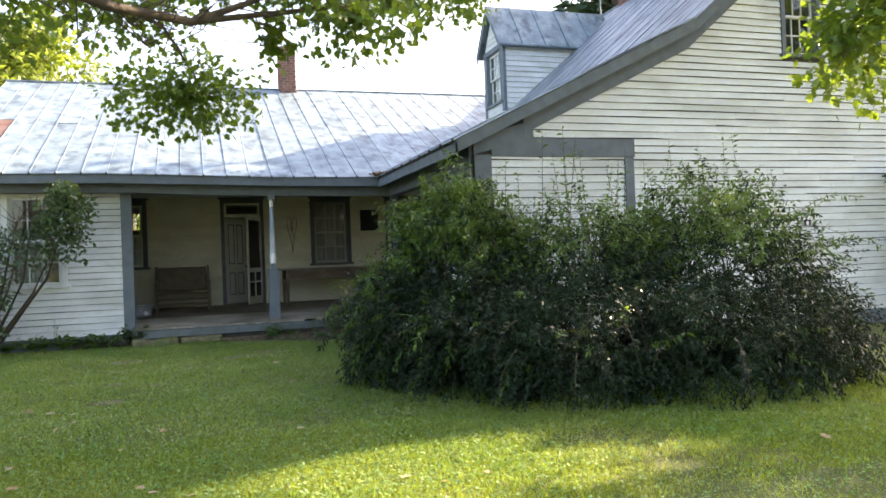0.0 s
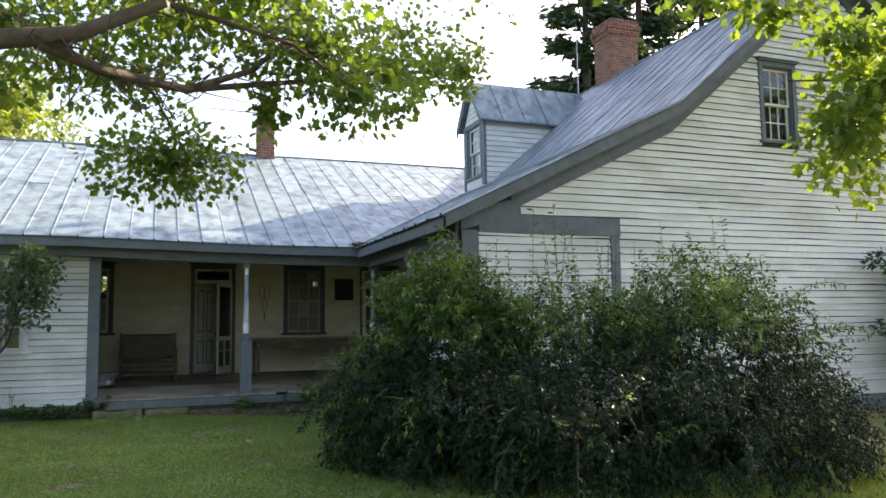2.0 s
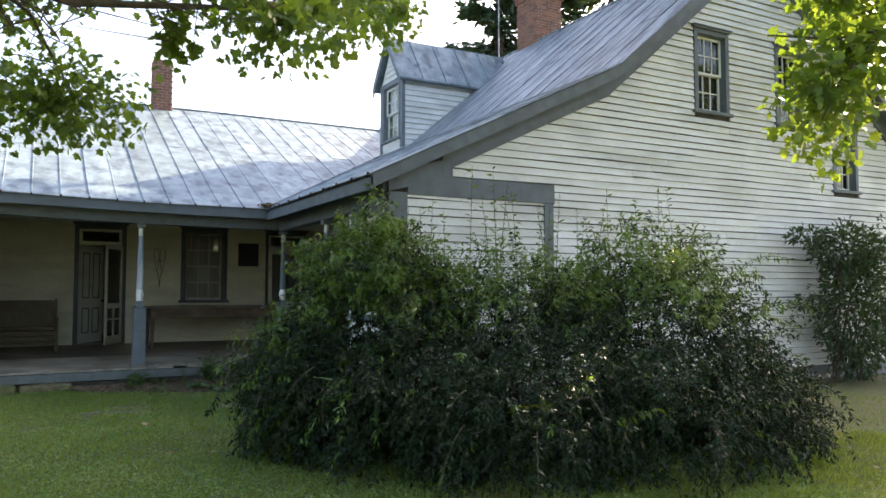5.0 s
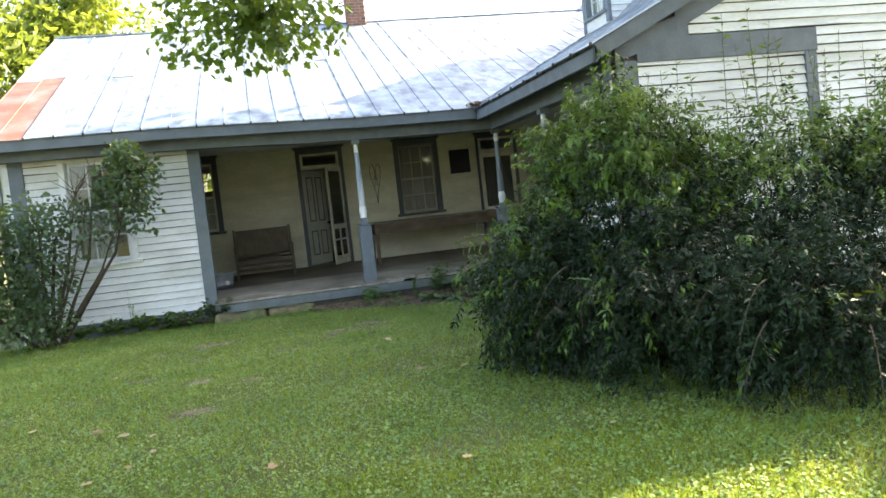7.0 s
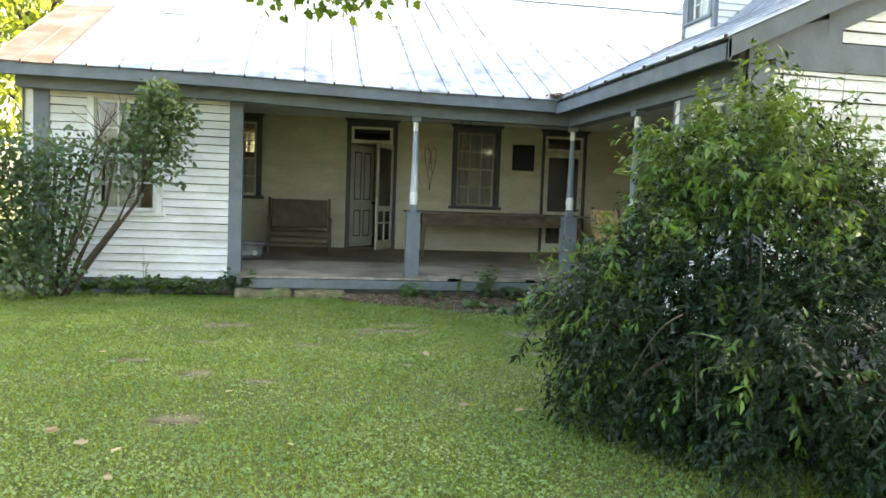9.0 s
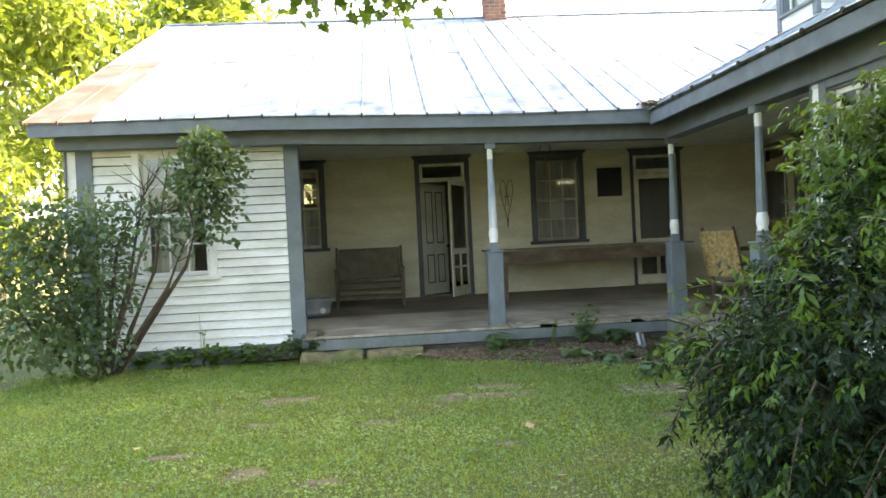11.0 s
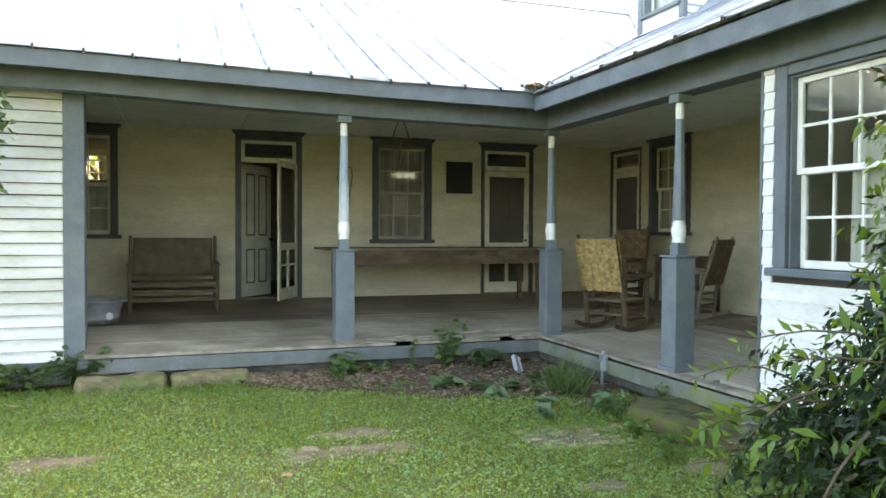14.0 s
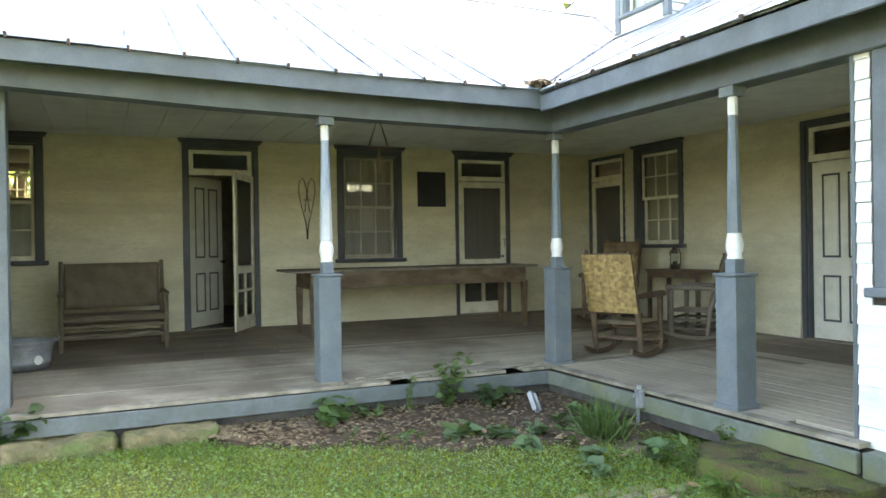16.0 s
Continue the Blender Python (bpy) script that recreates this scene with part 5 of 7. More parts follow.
# an outlet box with its conduit; the short bent pipe is added
tagged(part("spigot", Mesh().box(2.385, 2.428, 11.815, 11.885, 0.15, 0.29, 0.006).tube([(2.40, 11.88, -0.05), (2.40, 11.86, 0.20), (2.40, 11.85, 0.33)], [0.014, 0.014, 0.02], 8).tube([(2.40, 11.85, 0.29), (2.36, 11.85, 0.29), (2.35, 11.85, 0.24)], 0.012, 8), M_ZINC), "metal outlet box with a conduit on the porch rim", "spigot")

# ---- broken board edges at the porch rim ----
for x0, x1, y0, rz, wd in ((0.55, 1.05, 13.42, 9, 0.035), (0.9, 1.35, 13.44, -6, 0.035), (1.5, 2.1, 13.56, 1.5, 0.035), (0.62, 1.10, 13.36, -5, 0.05), (0.84, 1.32, 13.27, 3, 0.04), (1.70, 2.06, 13.29, 2, 0.055), (1.86, 2.34, 13.37, -4, 0.045)):
    n, V = 6, []
    for i in range(n + 1):
        u = (x1 - x0) * i / n
        w = wd * (1 - 0.75 * (i / n) ** 3) * (0.85 + 0.3 * noise.noise(Vector((u * 9, x0 * 5, 0))))
        z = 0.006 * noise.noise(Vector((u * 6, y0 * 3, 1)))
        V += [(u, -w / 2, z), (u, w / 2, z), (u, w / 2, z + 0.014), (u, -w / 2, z + 0.014)]
    F = [(k * 4 + a, k * 4 + (a + 1) % 4, k * 4 + 4 + (a + 1) % 4, k * 4 + 4 + a) for k in range(n) for a in range(4)] + [(3, 2, 1, 0), (n * 4, n * 4 + 1, n * 4 + 2, n * 4 + 3)]
    tagged(part("loose_splinter", Mesh().add(V, F), M_EDGE), "loose splintered strip of floor board", "board strip").matrix_world = pose(x0, y0, floor_z(x0, y0) + 0.004, 0, -1.5, rz)


# ---- stones ----
def stone(x0, x1, y0, y1, z1, material, label, seed, name="step_stone", corner=0.0, lump=1.0):
    nx, ny, nz = 30, 16, 5
    V, F, idx = [], [], {}
    def pt(i, j, k, g):
        if (i, j, k, g) not in idx:
            x, y, z = x0 + (x1 - x0) * i / nx, y0 + (y1 - y0) * j / ny, -0.06 + (z1 + 0.06) * k / nz
            ex = min(i, nx - i) == 0, min(j, ny - j) == 0, k == nz
            p = Vector((x, y, z)) + 0.03 * lump * noise.noise_vector(Vector((x * 3, y * 3, z * 3 + seed)))
            p += 0.02 * lump * noise.noise_vector(Vector((x * 9, y * 9, z * 9 + seed))) + 0.008 * noise.noise_vector(Vector((x * 24, y * 24, z * 24 + seed)))
            if corner and x < (x0 + x1) / 2:
                over = corner - (x - x0) - min(y - y0, y1 - y)
                if over > 0:
                    p.x += over * 0.5
                    p.y += over * (0.5 if y < (y0 + y1) / 2 else -0.5)
            if sum(ex) > 1:
                c = Vector(((x0 + x1) / 2, (y0 + y1) / 2, z1 / 2))
                p += (c - p).normalized() * 0.018
            idx[(i, j, k, g)] = len(V)
            V.append(p)
        return idx[(i, j, k, g)]
    for i in range(nx):
        for j in range(ny):
            F.append((pt(i, j, nz, "top"), pt(i + 1, j, nz, "top"), pt(i + 1, j + 1, nz, "top"), pt(i, j + 1, nz, "top")))
    for k in range(nz):
        for i in range(nx):
            F.append((pt(i, 0, k, "x"), pt(i + 1, 0, k, "x"), pt(i + 1, 0, k + 1, "x"), pt(i, 0, k + 1, "x")))
            F.append((pt(i + 1, ny, k, "x"), pt(i, ny, k, "x"), pt(i, ny, k + 1, "x"), pt(i + 1, ny, k + 1, "x")))
        for j in range(ny):
            F.append((pt(0, j + 1, k, "y"), pt(0, j, k, "y"), pt(0, j, k + 1, "y"), pt(0, j + 1, k + 1, "y")))
            F.append((pt(nx, j, k, "y"), pt(nx, j + 1, k, "y"), pt(nx, j + 1, k + 1, "y"), pt(nx, j, k + 1, "y")))
    return tagged(part(name, Mesh().add(V, F), material, smooth=True), label, "stone")


stone(-2.14, -1.39, 12.98, 13.36, 0.105, M_STONE, "long rough sandstone block before the porch", 1)
stone(-1.36, -0.66, 13.0, 13.36, 0.10, M_STONE, "long rough sandstone block before the porch", 2)
stone(1.88, 2.42, 9.76, 10.92, 0.12, M_MOSS, "broad moss-covered stone step beside the porch", 3, corner=0.25, lump=0.6)


# ---- chimneys ----
def chimney(x0, x1, y0, y1, z0, z1, label, corbel):
    root = tagged(part("chimney", Mesh().box(x0 + 0.012, x1 - 0.012, y0 + 0.012, y1 - 0.012, z0, z1, 0.01), M_MORTAR), label, "chimney", kind="structure")
    proto = {}
    def brick(cx, cy, cz, lx, ly):
        key = (round(lx, 3), round(ly, 3))
        if key not in proto:
            proto[key] = Mesh().box(-lx / 2, lx / 2, -ly / 2, ly / 2, -0.0285, 0.0285, 0.005).data("brick", M_BRICK)
        ob = new("brick", proto[key])
        ob.parent = root
        ob.location = (cx + rng.uniform(-0.002, 0.002), cy + rng.uniform(-0.002, 0.002), cz)
    z, row = z0 + 0.03, 0
    while z < z1 - 0.02:
        e = 0.0
        if corbel:
            e = 0.04 if z1 - 0.42 < z < z1 - 0.30 else 0.07 if z1 - 0.30 <= z < z1 - 0.12 else 0.03 if z >= z1 - 0.12 else 0.0
        for side in range(4):
            a, b = (x0, x1) if side % 2 == 0 else (y0 + 0.1, y1 - 0.1)
            a, b = (a - e, b + e) if side % 2 == 0 else (a, b)
            L_ = 0.21
            u = a - (row % 2) * 0.105
            while u < b - 0.02:
                p, q = max(u, a), min(u + L_ - 0.01, b)
                if q - p > 0.03:
                    c, l = (p + q) / 2, round((q - p) * 50) / 50 - 0.004
                    if side == 0:
                        brick(c, y0 - e + 0.05, z, l, 0.1)
                    elif side == 2:
                        brick(c, y1 + e - 0.05, z, l, 0.1)
                    elif side == 1:
                        brick(x1 + e - 0.05, c, z, 0.1, l)
                    else:
                        brick(x0 - e + 0.05, c, z, 0.1, l)
                u += L_
        z += 0.068
        row += 1
    return root


rod = thing("lightning_rod", "thin tall metal lightning rod on the ridge", "lightning rod")
part("rod", Mesh().tube([(9.45, 16.9, 7.6), (9.45, 16.9, 9.6)], [0.018, 0.010], 6), M_ZINC, rod)
part("foot", Mesh().box(9.40, 9.50, 16.85, 16.95, 7.58, 7.66, 0.01), M_ZINC, rod)

chimney(1.14, 1.58, 18.98, 19.42, 5.55, 6.98, "red brick chimney on the ridge of the low wing", False)
chimney(9.42, 10.22, 15.2, 16.0, 6.9, 9.15, "tall corbelled red brick chimney of the tall wing", True)

# ---- plants ----
gen = np.random.default_rng(11)
PRIVET = (np.array([(0, 0, 0), (-0.165, 0.45, 0.05), (0.165, 0.45, 0.05), (0, 1, -0.13), (0, 0.5, 0)]), [(0, 4, 1), (0, 2, 4), (4, 3, 1), (4, 2, 3)])
OVAL = (np.array([(0, 0, 0), (-0.2, 0.38, 0.05), (0.2, 0.38, 0.05), (0, 1, -0.06), (0, 0.45, 0)]), [(0, 4, 1), (0, 2, 4), (4, 3, 1), (4, 2, 3)])
BROAD = (np.array([(0, 0, 0), (-0.34, 0.25, 0.05), (-0.3, 0.6, 0.04), (0, 1, -0.08), (0.3, 0.6, 0.04), (0.34, 0.25, 0.05), (0, 0.5, 0)]), [(0, 6, 1), (1, 6, 2), (2, 6, 3), (6, 4, 3), (6, 5, 4), (0, 5, 6)])
HEART = (np.array([(0, 0.06, 0), (-0.22, -0.08, 0.03), (-0.44, 0.12, 0.05), (-0.4, 0.42, 0.04), (0, 1, -0.08), (0.4, 0.42, 0.04), (0.44, 0.12, 0.05), (0.22, -0.08, 0.03), (0, 0.45, -0.02)]), [(8, i + 1, i) for i in range(7)] + [(8, 0, 7)])
MAPLE = (np.array([(0, 0, 0), (0.30, -0.05, 0.02), (0.26, 0.20, 0), (0.58, 0.42, 0.04), (0.26, 0.52, 0), (0.30, 0.70, 0.02), (0, 1.0, -0.05), (-0.30, 0.70, 0.02), (-0.26, 0.52, 0), (-0.58, 0.42, 0.04), (-0.26, 0.20, 0), (-0.30, -0.05, 0.02), (0, 0.35, -0.03)]),
         [(12, i, i + 1) for i in range(0, 11)] + [(12, 11, 0)])
BLADE = (np.array([(-0.06, 0, 0), (0.06, 0, 0), (0.035, 0.6, 0.04), (0, 1, 0.14), (-0.035, 0.6, 0.04)]), [(0, 1, 2, 4), (4, 2, 3)])
SPEAR = (np.array([(-0.055, 0, 0), (0.055, 0, 0), (0.04, 0.6, 0.05), (0, 1, 0.15)]), [(0, 1, 2, 3)])
DISC = (np.array([(0, -0.52, 0), (0.5, -0.02, 0.06), (0.04, 0.48, 0), (-0.48, 0.04, 0.05)]), [(0, 1, 2, 3)])
NEEDLE = (np.array([(-0.10, 0, 0), (0.10, 0, 0), (0.16, 0.5, 0.06), (0, 1, -0.1), (-0.16, 0.5, 0.06)]), [(0, 1, 2, 4), (4, 2, 3)])


def unit(a):
    return a / np.maximum(1e-6, np.linalg.norm(a, axis=1, keepdims=True))


def leaf_mesh(name, material, C, D, S, shape, flat_up=0.5):
    """One mesh of many leaves: base points C, ways they point D, lengths S. flat_up: how far the faces turn to the sky."""
    T, faces = shape
    n, k = len(C), len(T)
    D = unit(D)
    up = unit(gen.normal(size=(n, 3)) * (1 - flat_up) + np.array([0, 0, flat_up * 1.6]))
    X = unit(np.cross(D, up))
    Z = np.cross(X, D)
    V = C[:, None, :] + S[:, None, None] * (T[None, :, 0:1] * X[:, None, :] + T[None, :, 1:2] * D[:, None, :] + T[None, :, 2:3] * Z[:, None, :])
    V = V.reshape(-1, 3)
    loops = np.concatenate([np.array(f) for f in faces])
    sizes = np.array([len(f) for f in faces])
    all_loops = (loops[None, :] + (np.arange(n) * k)[:, None]).ravel()
    all_sizes = np.tile(sizes, n)
    me = bpy.data.meshes.new(name)
    me.vertices.add(len(V))
    me.vertices.foreach_set("co", V.ravel().astype(np.float32))
    me.loops.add(len(all_loops))
    me.loops.foreach_set("vertex_index", all_loops.astype(np.int32))
    me.polygons.add(len(all_sizes))
    me.polygons.foreach_set("loop_start", np.concatenate([[0], np.cumsum(all_sizes)[:-1]]).astype(np.int32))
    me.update(calc_edges=True)
    me.validate()
    me.materials.append(material)
    return me


def leaf_part(name, material, C, D, S, shape, parent=None, flat_up=0.5, label=""):
    ob = new(name, leaf_mesh(name, material, C, D, S, shape, flat_up))
    ob.parent = parent
    if label:
        ob["label"] = label
    return ob


def shell(center, radii, n, depth=0.35, bumps=0.25, seed=0):
    """Points in the outer layer of a lumpy round mass, and the way outwards."""
    d = unit(gen.normal(size=(n, 3)))
    lump = np.array([1 + bumps * noise.noise(Vector(tuple(v * 2.3 + seed))) + 0.4 * bumps * noise.noise(Vector(tuple(v * 6.0 + seed))) for v in d])
    r = lump * (1 - depth * gen.random(n) ** 1.7)
    return np.array(center) + d * r[:, None] * np.array(radii), d


def stuff_part(name, mesh, material, parent):
    return tagged(part(name, mesh, material, parent), kind="stuff")


def bend(p, q, sag, n=5):
    p, q = Vector(p), Vector(q)
    return [p.lerp(q, i / n) + Vector((0, 0, sag * math.sin(math.pi * i / n))) for i in range(n + 1)]


# the large bush before the gable
bush = thing("privet_bush", "large dense dark green privet bush with tall young shoots", "bush")
LOBES = [((1.80, 7.35, 1.32), (0.78, 0.9, 0.92), 13500), ((3.0, 6.75, 0.86), (1.1, 1.05, 0.98), 10500), ((4.35, 6.25, 0.98), (1.15, 1.1, 1.05), 13500),
         ((1.22, 7.3, 0.62), (0.72, 0.85, 0.72), 9500), ((2.3, 6.85, 0.65), (1.0, 0.9, 0.75), 8000), ((3.7, 6.5, 0.75), (1.0, 0.9, 0.85), 8000), ((5.2, 6.1, 0.62), (0.75, 0.8, 0.62), 4500), ((3.1, 6.0, 0.6), (1.4, 0.9, 0.62), 8500), ((1.75, 6.3, 0.6), (0.9, 0.85, 0.6), 7500), ((2.45, 5.4, 0.5), (0.95, 0.75, 0.52), 6500), ((3.7, 5.1, 0.5), (1.15, 0.8, 0.58), 7500), ((4.75, 5.35, 0.42), (0.7, 0.7, 0.5), 3500)]
P, D = [], []
for i, (c, rad, n) in enumerate(LOBES):
    p, d = shell(c, rad, n // 5, 0.5, 0.45, i * 7.1)
    # the sides hang down to the ground in a skirt
    low = d[:, 2] < 0
    side = unit(d[:, :2]) * (0.97 + 0.16 * np.sin(np.arctan2(d[:, 1], d[:, 0]) * 7 + i))[:, None] * (1 - 0.35 * gen.random(len(d)) ** 2)[:, None]
    p[low, :2] = np.array(c[:2]) + side[low] * np.array(rad[:2])
    p[low, 2] = c[2] * (1 - np.abs(d[low, 2]) ** 0.8) + 0.05
    clump = np.array([noise.noise(Vector((v[0] * 2.6, v[1] * 2.6, v[2] * 1.5))) for v in p])
    keep = (p[:, 2] > 0.06) & ((clump > gen.uniform(-0.62, 0.02, len(p))) | (i in (0, 3)) | ((d[:, 2] > 0.25) & (i in (1, 2, 4, 5))))
    P.append(p[keep]), D.append(d[keep])
P, D = np.concatenate(P), np.concatenate(D)
# no sprays deep inside another lobe
deep = np.zeros(len(P), bool)
for c, rad, n in LOBES:
    deep |= (((P - np.array(c)) / np.array(rad)) ** 2).sum(1) < 0.36
P, D = P[~deep], D[~deep]
D = unit(D + gen.normal(size=D.shape) * 0.45 + np.array([0, 0, -0.1]))
K = 18
along = np.tile(np.linspace(-0.16, 0.10, K), len(P))
# young leaves gather with height, which also paints the top lighter
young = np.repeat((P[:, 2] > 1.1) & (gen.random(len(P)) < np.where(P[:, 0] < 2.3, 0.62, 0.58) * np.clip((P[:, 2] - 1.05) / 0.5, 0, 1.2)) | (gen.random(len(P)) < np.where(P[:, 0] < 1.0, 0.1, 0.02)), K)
scale = np.repeat(gen.uniform(0.75, 1.25, len(P)), K)
P, W = np.repeat(P, K, 0), np.repeat(D, K, 0)
side = unit(np.cross(W, gen.normal(size=W.shape)))
P = P + W * (along * scale)[:, None] + np.array([0, 0, -1.0]) * (np.clip(along, 0, 1) ** 2 * 1.6)[:, None]
P[:, 2] = np.maximum(P[:, 2], 0.03)
D = W * 0.6 + side * 0.75 + np.array([0, 0, -0.6]) + gen.normal(size=W.shape) * 0.35
S = gen.uniform(0.034, 0.064, len(P)) * scale
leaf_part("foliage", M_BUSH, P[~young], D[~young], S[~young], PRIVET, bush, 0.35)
leaf_part("young_leaves", M_SHOOT, P[young], D[young], S[young] * 1.3, PRIVET, bush, 0.6, "lighter young leaves, set thick on top to brighten it")
stems = Mesh()
rb = random.Random(21)
for i in range(34):
    c, rad, n = LOBES[i % 5]
    a, e = rb.uniform(0, 6.28), rb.uniform(0.1, 1.3)
    tip = (c[0] + rad[0] * 0.9 * math.cos(a) * math.cos(e), c[1] + rad[1] * 0.9 * math.sin(a) * math.cos(e), c[2] + rad[2] * 0.9 * math.sin(e))
    stems.tube(bend((c[0] + rb.uniform(-0.35, 0.35), c[1] + rb.uniform(-0.35, 0.35), -0.05), tip, 0.12), [0.016, 0.014, 0.012, 0.009, 0.007, 0.004], 5)
stuff_part("stem_growth", stems, M_STEM, bush)


def shoots(items, r, leaf_mat, parent, size, per=16):
    """Long thin shoots with leaves in pairs."""
    m, C, D, S = Mesh(), [], [], []
    for a, b, sag in items:
        pts = bend(a, b, sag, 6)
        m.tube(pts, [0.006, 0.0055, 0.005, 0.004, 0.003, 0.0025, 0.0015], 4)
        for i in range(per):
            t = (0.15 + 0.85 * i / per) * 6
            k = min(5, int(t))
            p = pts[k].lerp(pts[k + 1], t - k)
            d = (pts[k + 1] - pts[k]).normalized()
            s = d.cross(Vector((r.uniform(-1, 1), r.uniform(-1, 1), 0.3))).normalized()
            for q in ((1,) if r.random() < 0.5 else (-1,) if r.random() < 0.6 else (1, -1)):
                C.append(tuple(p)), D.append(tuple(d * 0.5 + s * q + Vector((0, 0, r.uniform(-0.4, 0.2))))), S.append(size * r.uniform(0.5, 1.25))
    stuff_part("shoot_growth", m, M_STEM, parent)
    leaf_part("shoot_leaves", leaf_mat, np.array(C), np.array(D), np.array(S), PRIVET, parent, 0.4)


rs = random.Random(5)
items = []
for x, y, zt in ((2.35, 7.3, 2.45), (2.55, 7.4, 2.35), (2.95, 7.3, 2.85), (3.12, 7.25, 2.72), (3.3, 7.4, 2.90), (3.45, 7.2, 2.55), (3.7, 7.3, 2.4), (4.2, 6.9, 2.42), (4.35, 6.8, 2.62), (4.9, 6.7, 2.35), (5.25, 6.6, 2.30),
                 (5.5, 6.5, 2.25), (2.75, 7.0, 2.2), (3.9, 6.9, 2.3), (4.6, 6.6, 2.5), (1.9, 7.2, 2.3), (2.1, 7.4, 2.35)):
    items.append(((x + rs.uniform(-0.1, 0.1), y, 1.2), (x + rs.uniform(-0.15, 0.2), y + rs.uniform(-0.1, 0.1), zt), 0.02))
for i in range(26):
    x = rs.uniform(2.3, 5.4)
    y = 7.45 - 0.28 * (x - 2.3) + rs.uniform(-0.25, 0.2)
    items.append(((x + rs.uniform(-0.1, 0.1), y, 1.1), (x + rs.uniform(-0.2, 0.2), y + rs.uniform(-0.1, 0.15), rs.uniform(1.9, 2.75)), 0.03))
for i in range(16):
    a = rs.uniform(-0.9, 0.9)
    items.append(((5.2, 6.3 + 0.4 * math.sin(a), 0.9 + rs.uniform(-0.4, 0.5)), (5.2 + rs.uniform(0.8, 1.5), 6.3 + 1.0 * math.sin(a), rs.uniform(0.4, 1.9)), 0.22))
for i in range(26):
    a = rs.uniform(2.2, 4.4)
    r0 = rs.uniform(0.95, 1.15)
    z = rs.uniform(0.35, 1.2)
    items.append(((1.8 + 0.8 * math.cos(a), 7.3 + 0.8 * math.sin(a), z), (1.8 + r0 * math.cos(a), 7.3 + r0 * math.sin(a), z + rs.uniform(-0.1, 0.15)), 0.1))
for i in range(9):
    y, z = rs.uniform(7.6, 8.05), rs.uniform(0.4, 1.15)
    items.append(((1.0, y - 0.3, z), (0.42 + rs.uniform(-0.08, 0.25), y + 0.05, z + rs.uniform(-0.15, 0.2)), 0.1))
for i in range(8):
    x, y, z = rs.uniform(0.8, 1.5), rs.uniform(7.7, 8.1), rs.uniform(0.4, 1.0)
    items.append(((x, y, z), (x - rs.uniform(0.3, 0.6), y + rs.uniform(0.1, 0.4), z + rs.uniform(-0.1, 0.2)), 0.12))
shoots(items, rs, M_SHOOT, bush, 0.078, 22)
items = []
for i in range(60):
    c, rad, n = LOBES[rs.choice((0, 2, 3, 7, 8, 9, 10, 11))]
    a, z = rs.uniform(2.6, 5.6), rs.uniform(0.5, 1.1) * c[2] + 0.25
    p = (c[0] + rad[0] * math.cos(a), c[1] + rad[1] * math.sin(a), z)
    items.append((p, (p[0] + 0.3 * math.cos(a), p[1] + 0.3 * math.sin(a), max(0.08, z - rs.uniform(0.2, 0.6))), 0.08))
# dark leaf colour keeps these low front shoots looking shaded
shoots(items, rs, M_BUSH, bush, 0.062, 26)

# vine and shrub at the far part of the gable
shrub = thing("gable_shrub", "dark green shrub climbing the white gable wall", "shrub")
P, D = [], []
for c, rad, n in (((10.9, 8.2, 1.1), (0.8, 0.5, 1.1), 4200), ((10.8, 8.25, 2.15), (0.75, 0.4, 0.45), 2000), ((11.9, 8.1, 1.4), (0.9, 0.6, 1.2), 2600), ((9.95, 8.4, 2.4), (0.45, 0.22, 0.14), 260), ((10.0, 8.4, 1.3), (0.4, 0.22, 0.12), 160)):
    p, d = shell(c, rad, n, 0.5, 0.4, c[0])
    keep = (p[:, 2] > 0.05) & (p[:, 1] < 8.74)
    P.append(p[keep]), D.append(d[keep])
P, D = np.concatenate(P), np.concatenate(D)
leaf_part("foliage", M_SHRUB, P, D + gen.normal(size=D.shape) * 0.6 + np.array([0, 0, -0.3]), gen.uniform(0.07, 0.12, len(P)), OVAL, shrub, 0.3)
m = Mesh()
for i in range(14):
    m.tube(bend((10.4 + rs.uniform(-0.2, 0.9), 8.3, -0.03), (10.5 + rs.uniform(-0.7, 1.4), 8.2 + rs.uniform(-0.3, 0.3), rs.uniform(1.2, 2.3)), 0.1), [0.02, 0.017, 0.014, 0.01, 0.008, 0.005], 5)
stuff_part("stem_growth", m, M_STEM, shrub)

# the lilac before the end room
lilac = thing("lilac_shrub", "open many-stemmed lilac shrub before the white wall", "shrub")
m = Mesh()
LIL = [((-4.28, 13.0), (-3.35, 12.8, 1.25), (-3.05, 12.75, 2.2)), ((-4.3, 13.05), (-3.7, 12.75, 1.2), (-3.45, 12.7, 2.55)), ((-4.35, 13.0), (-4.0, 12.8, 1.1), (-3.75, 12.75, 2.2)), ((-4.4, 13.0), (-4.3, 12.7, 1.2), (-4.25, 12.6, 2.0)),
       ((-4.42, 12.95), (-4.7, 12.8, 0.9), (-4.95, 12.7, 1.7)), ((-4.45, 13.0), (-4.9, 12.9, 1.0), (-5.3, 12.8, 1.9)), ((-4.3, 12.95), (-3.55, 12.7, 1.0), (-3.2, 12.65, 1.75)), ((-4.5, 12.9), (-5.0, 12.5, 0.7), (-5.3, 12.4, 1.3)),
       ((-4.34, 12.9), (-3.9, 12.55, 1.0), (-3.6, 12.5, 1.9)), ((-4.38, 13.06), (-4.15, 12.9, 1.5), (-3.6, 12.85, 2.4))]
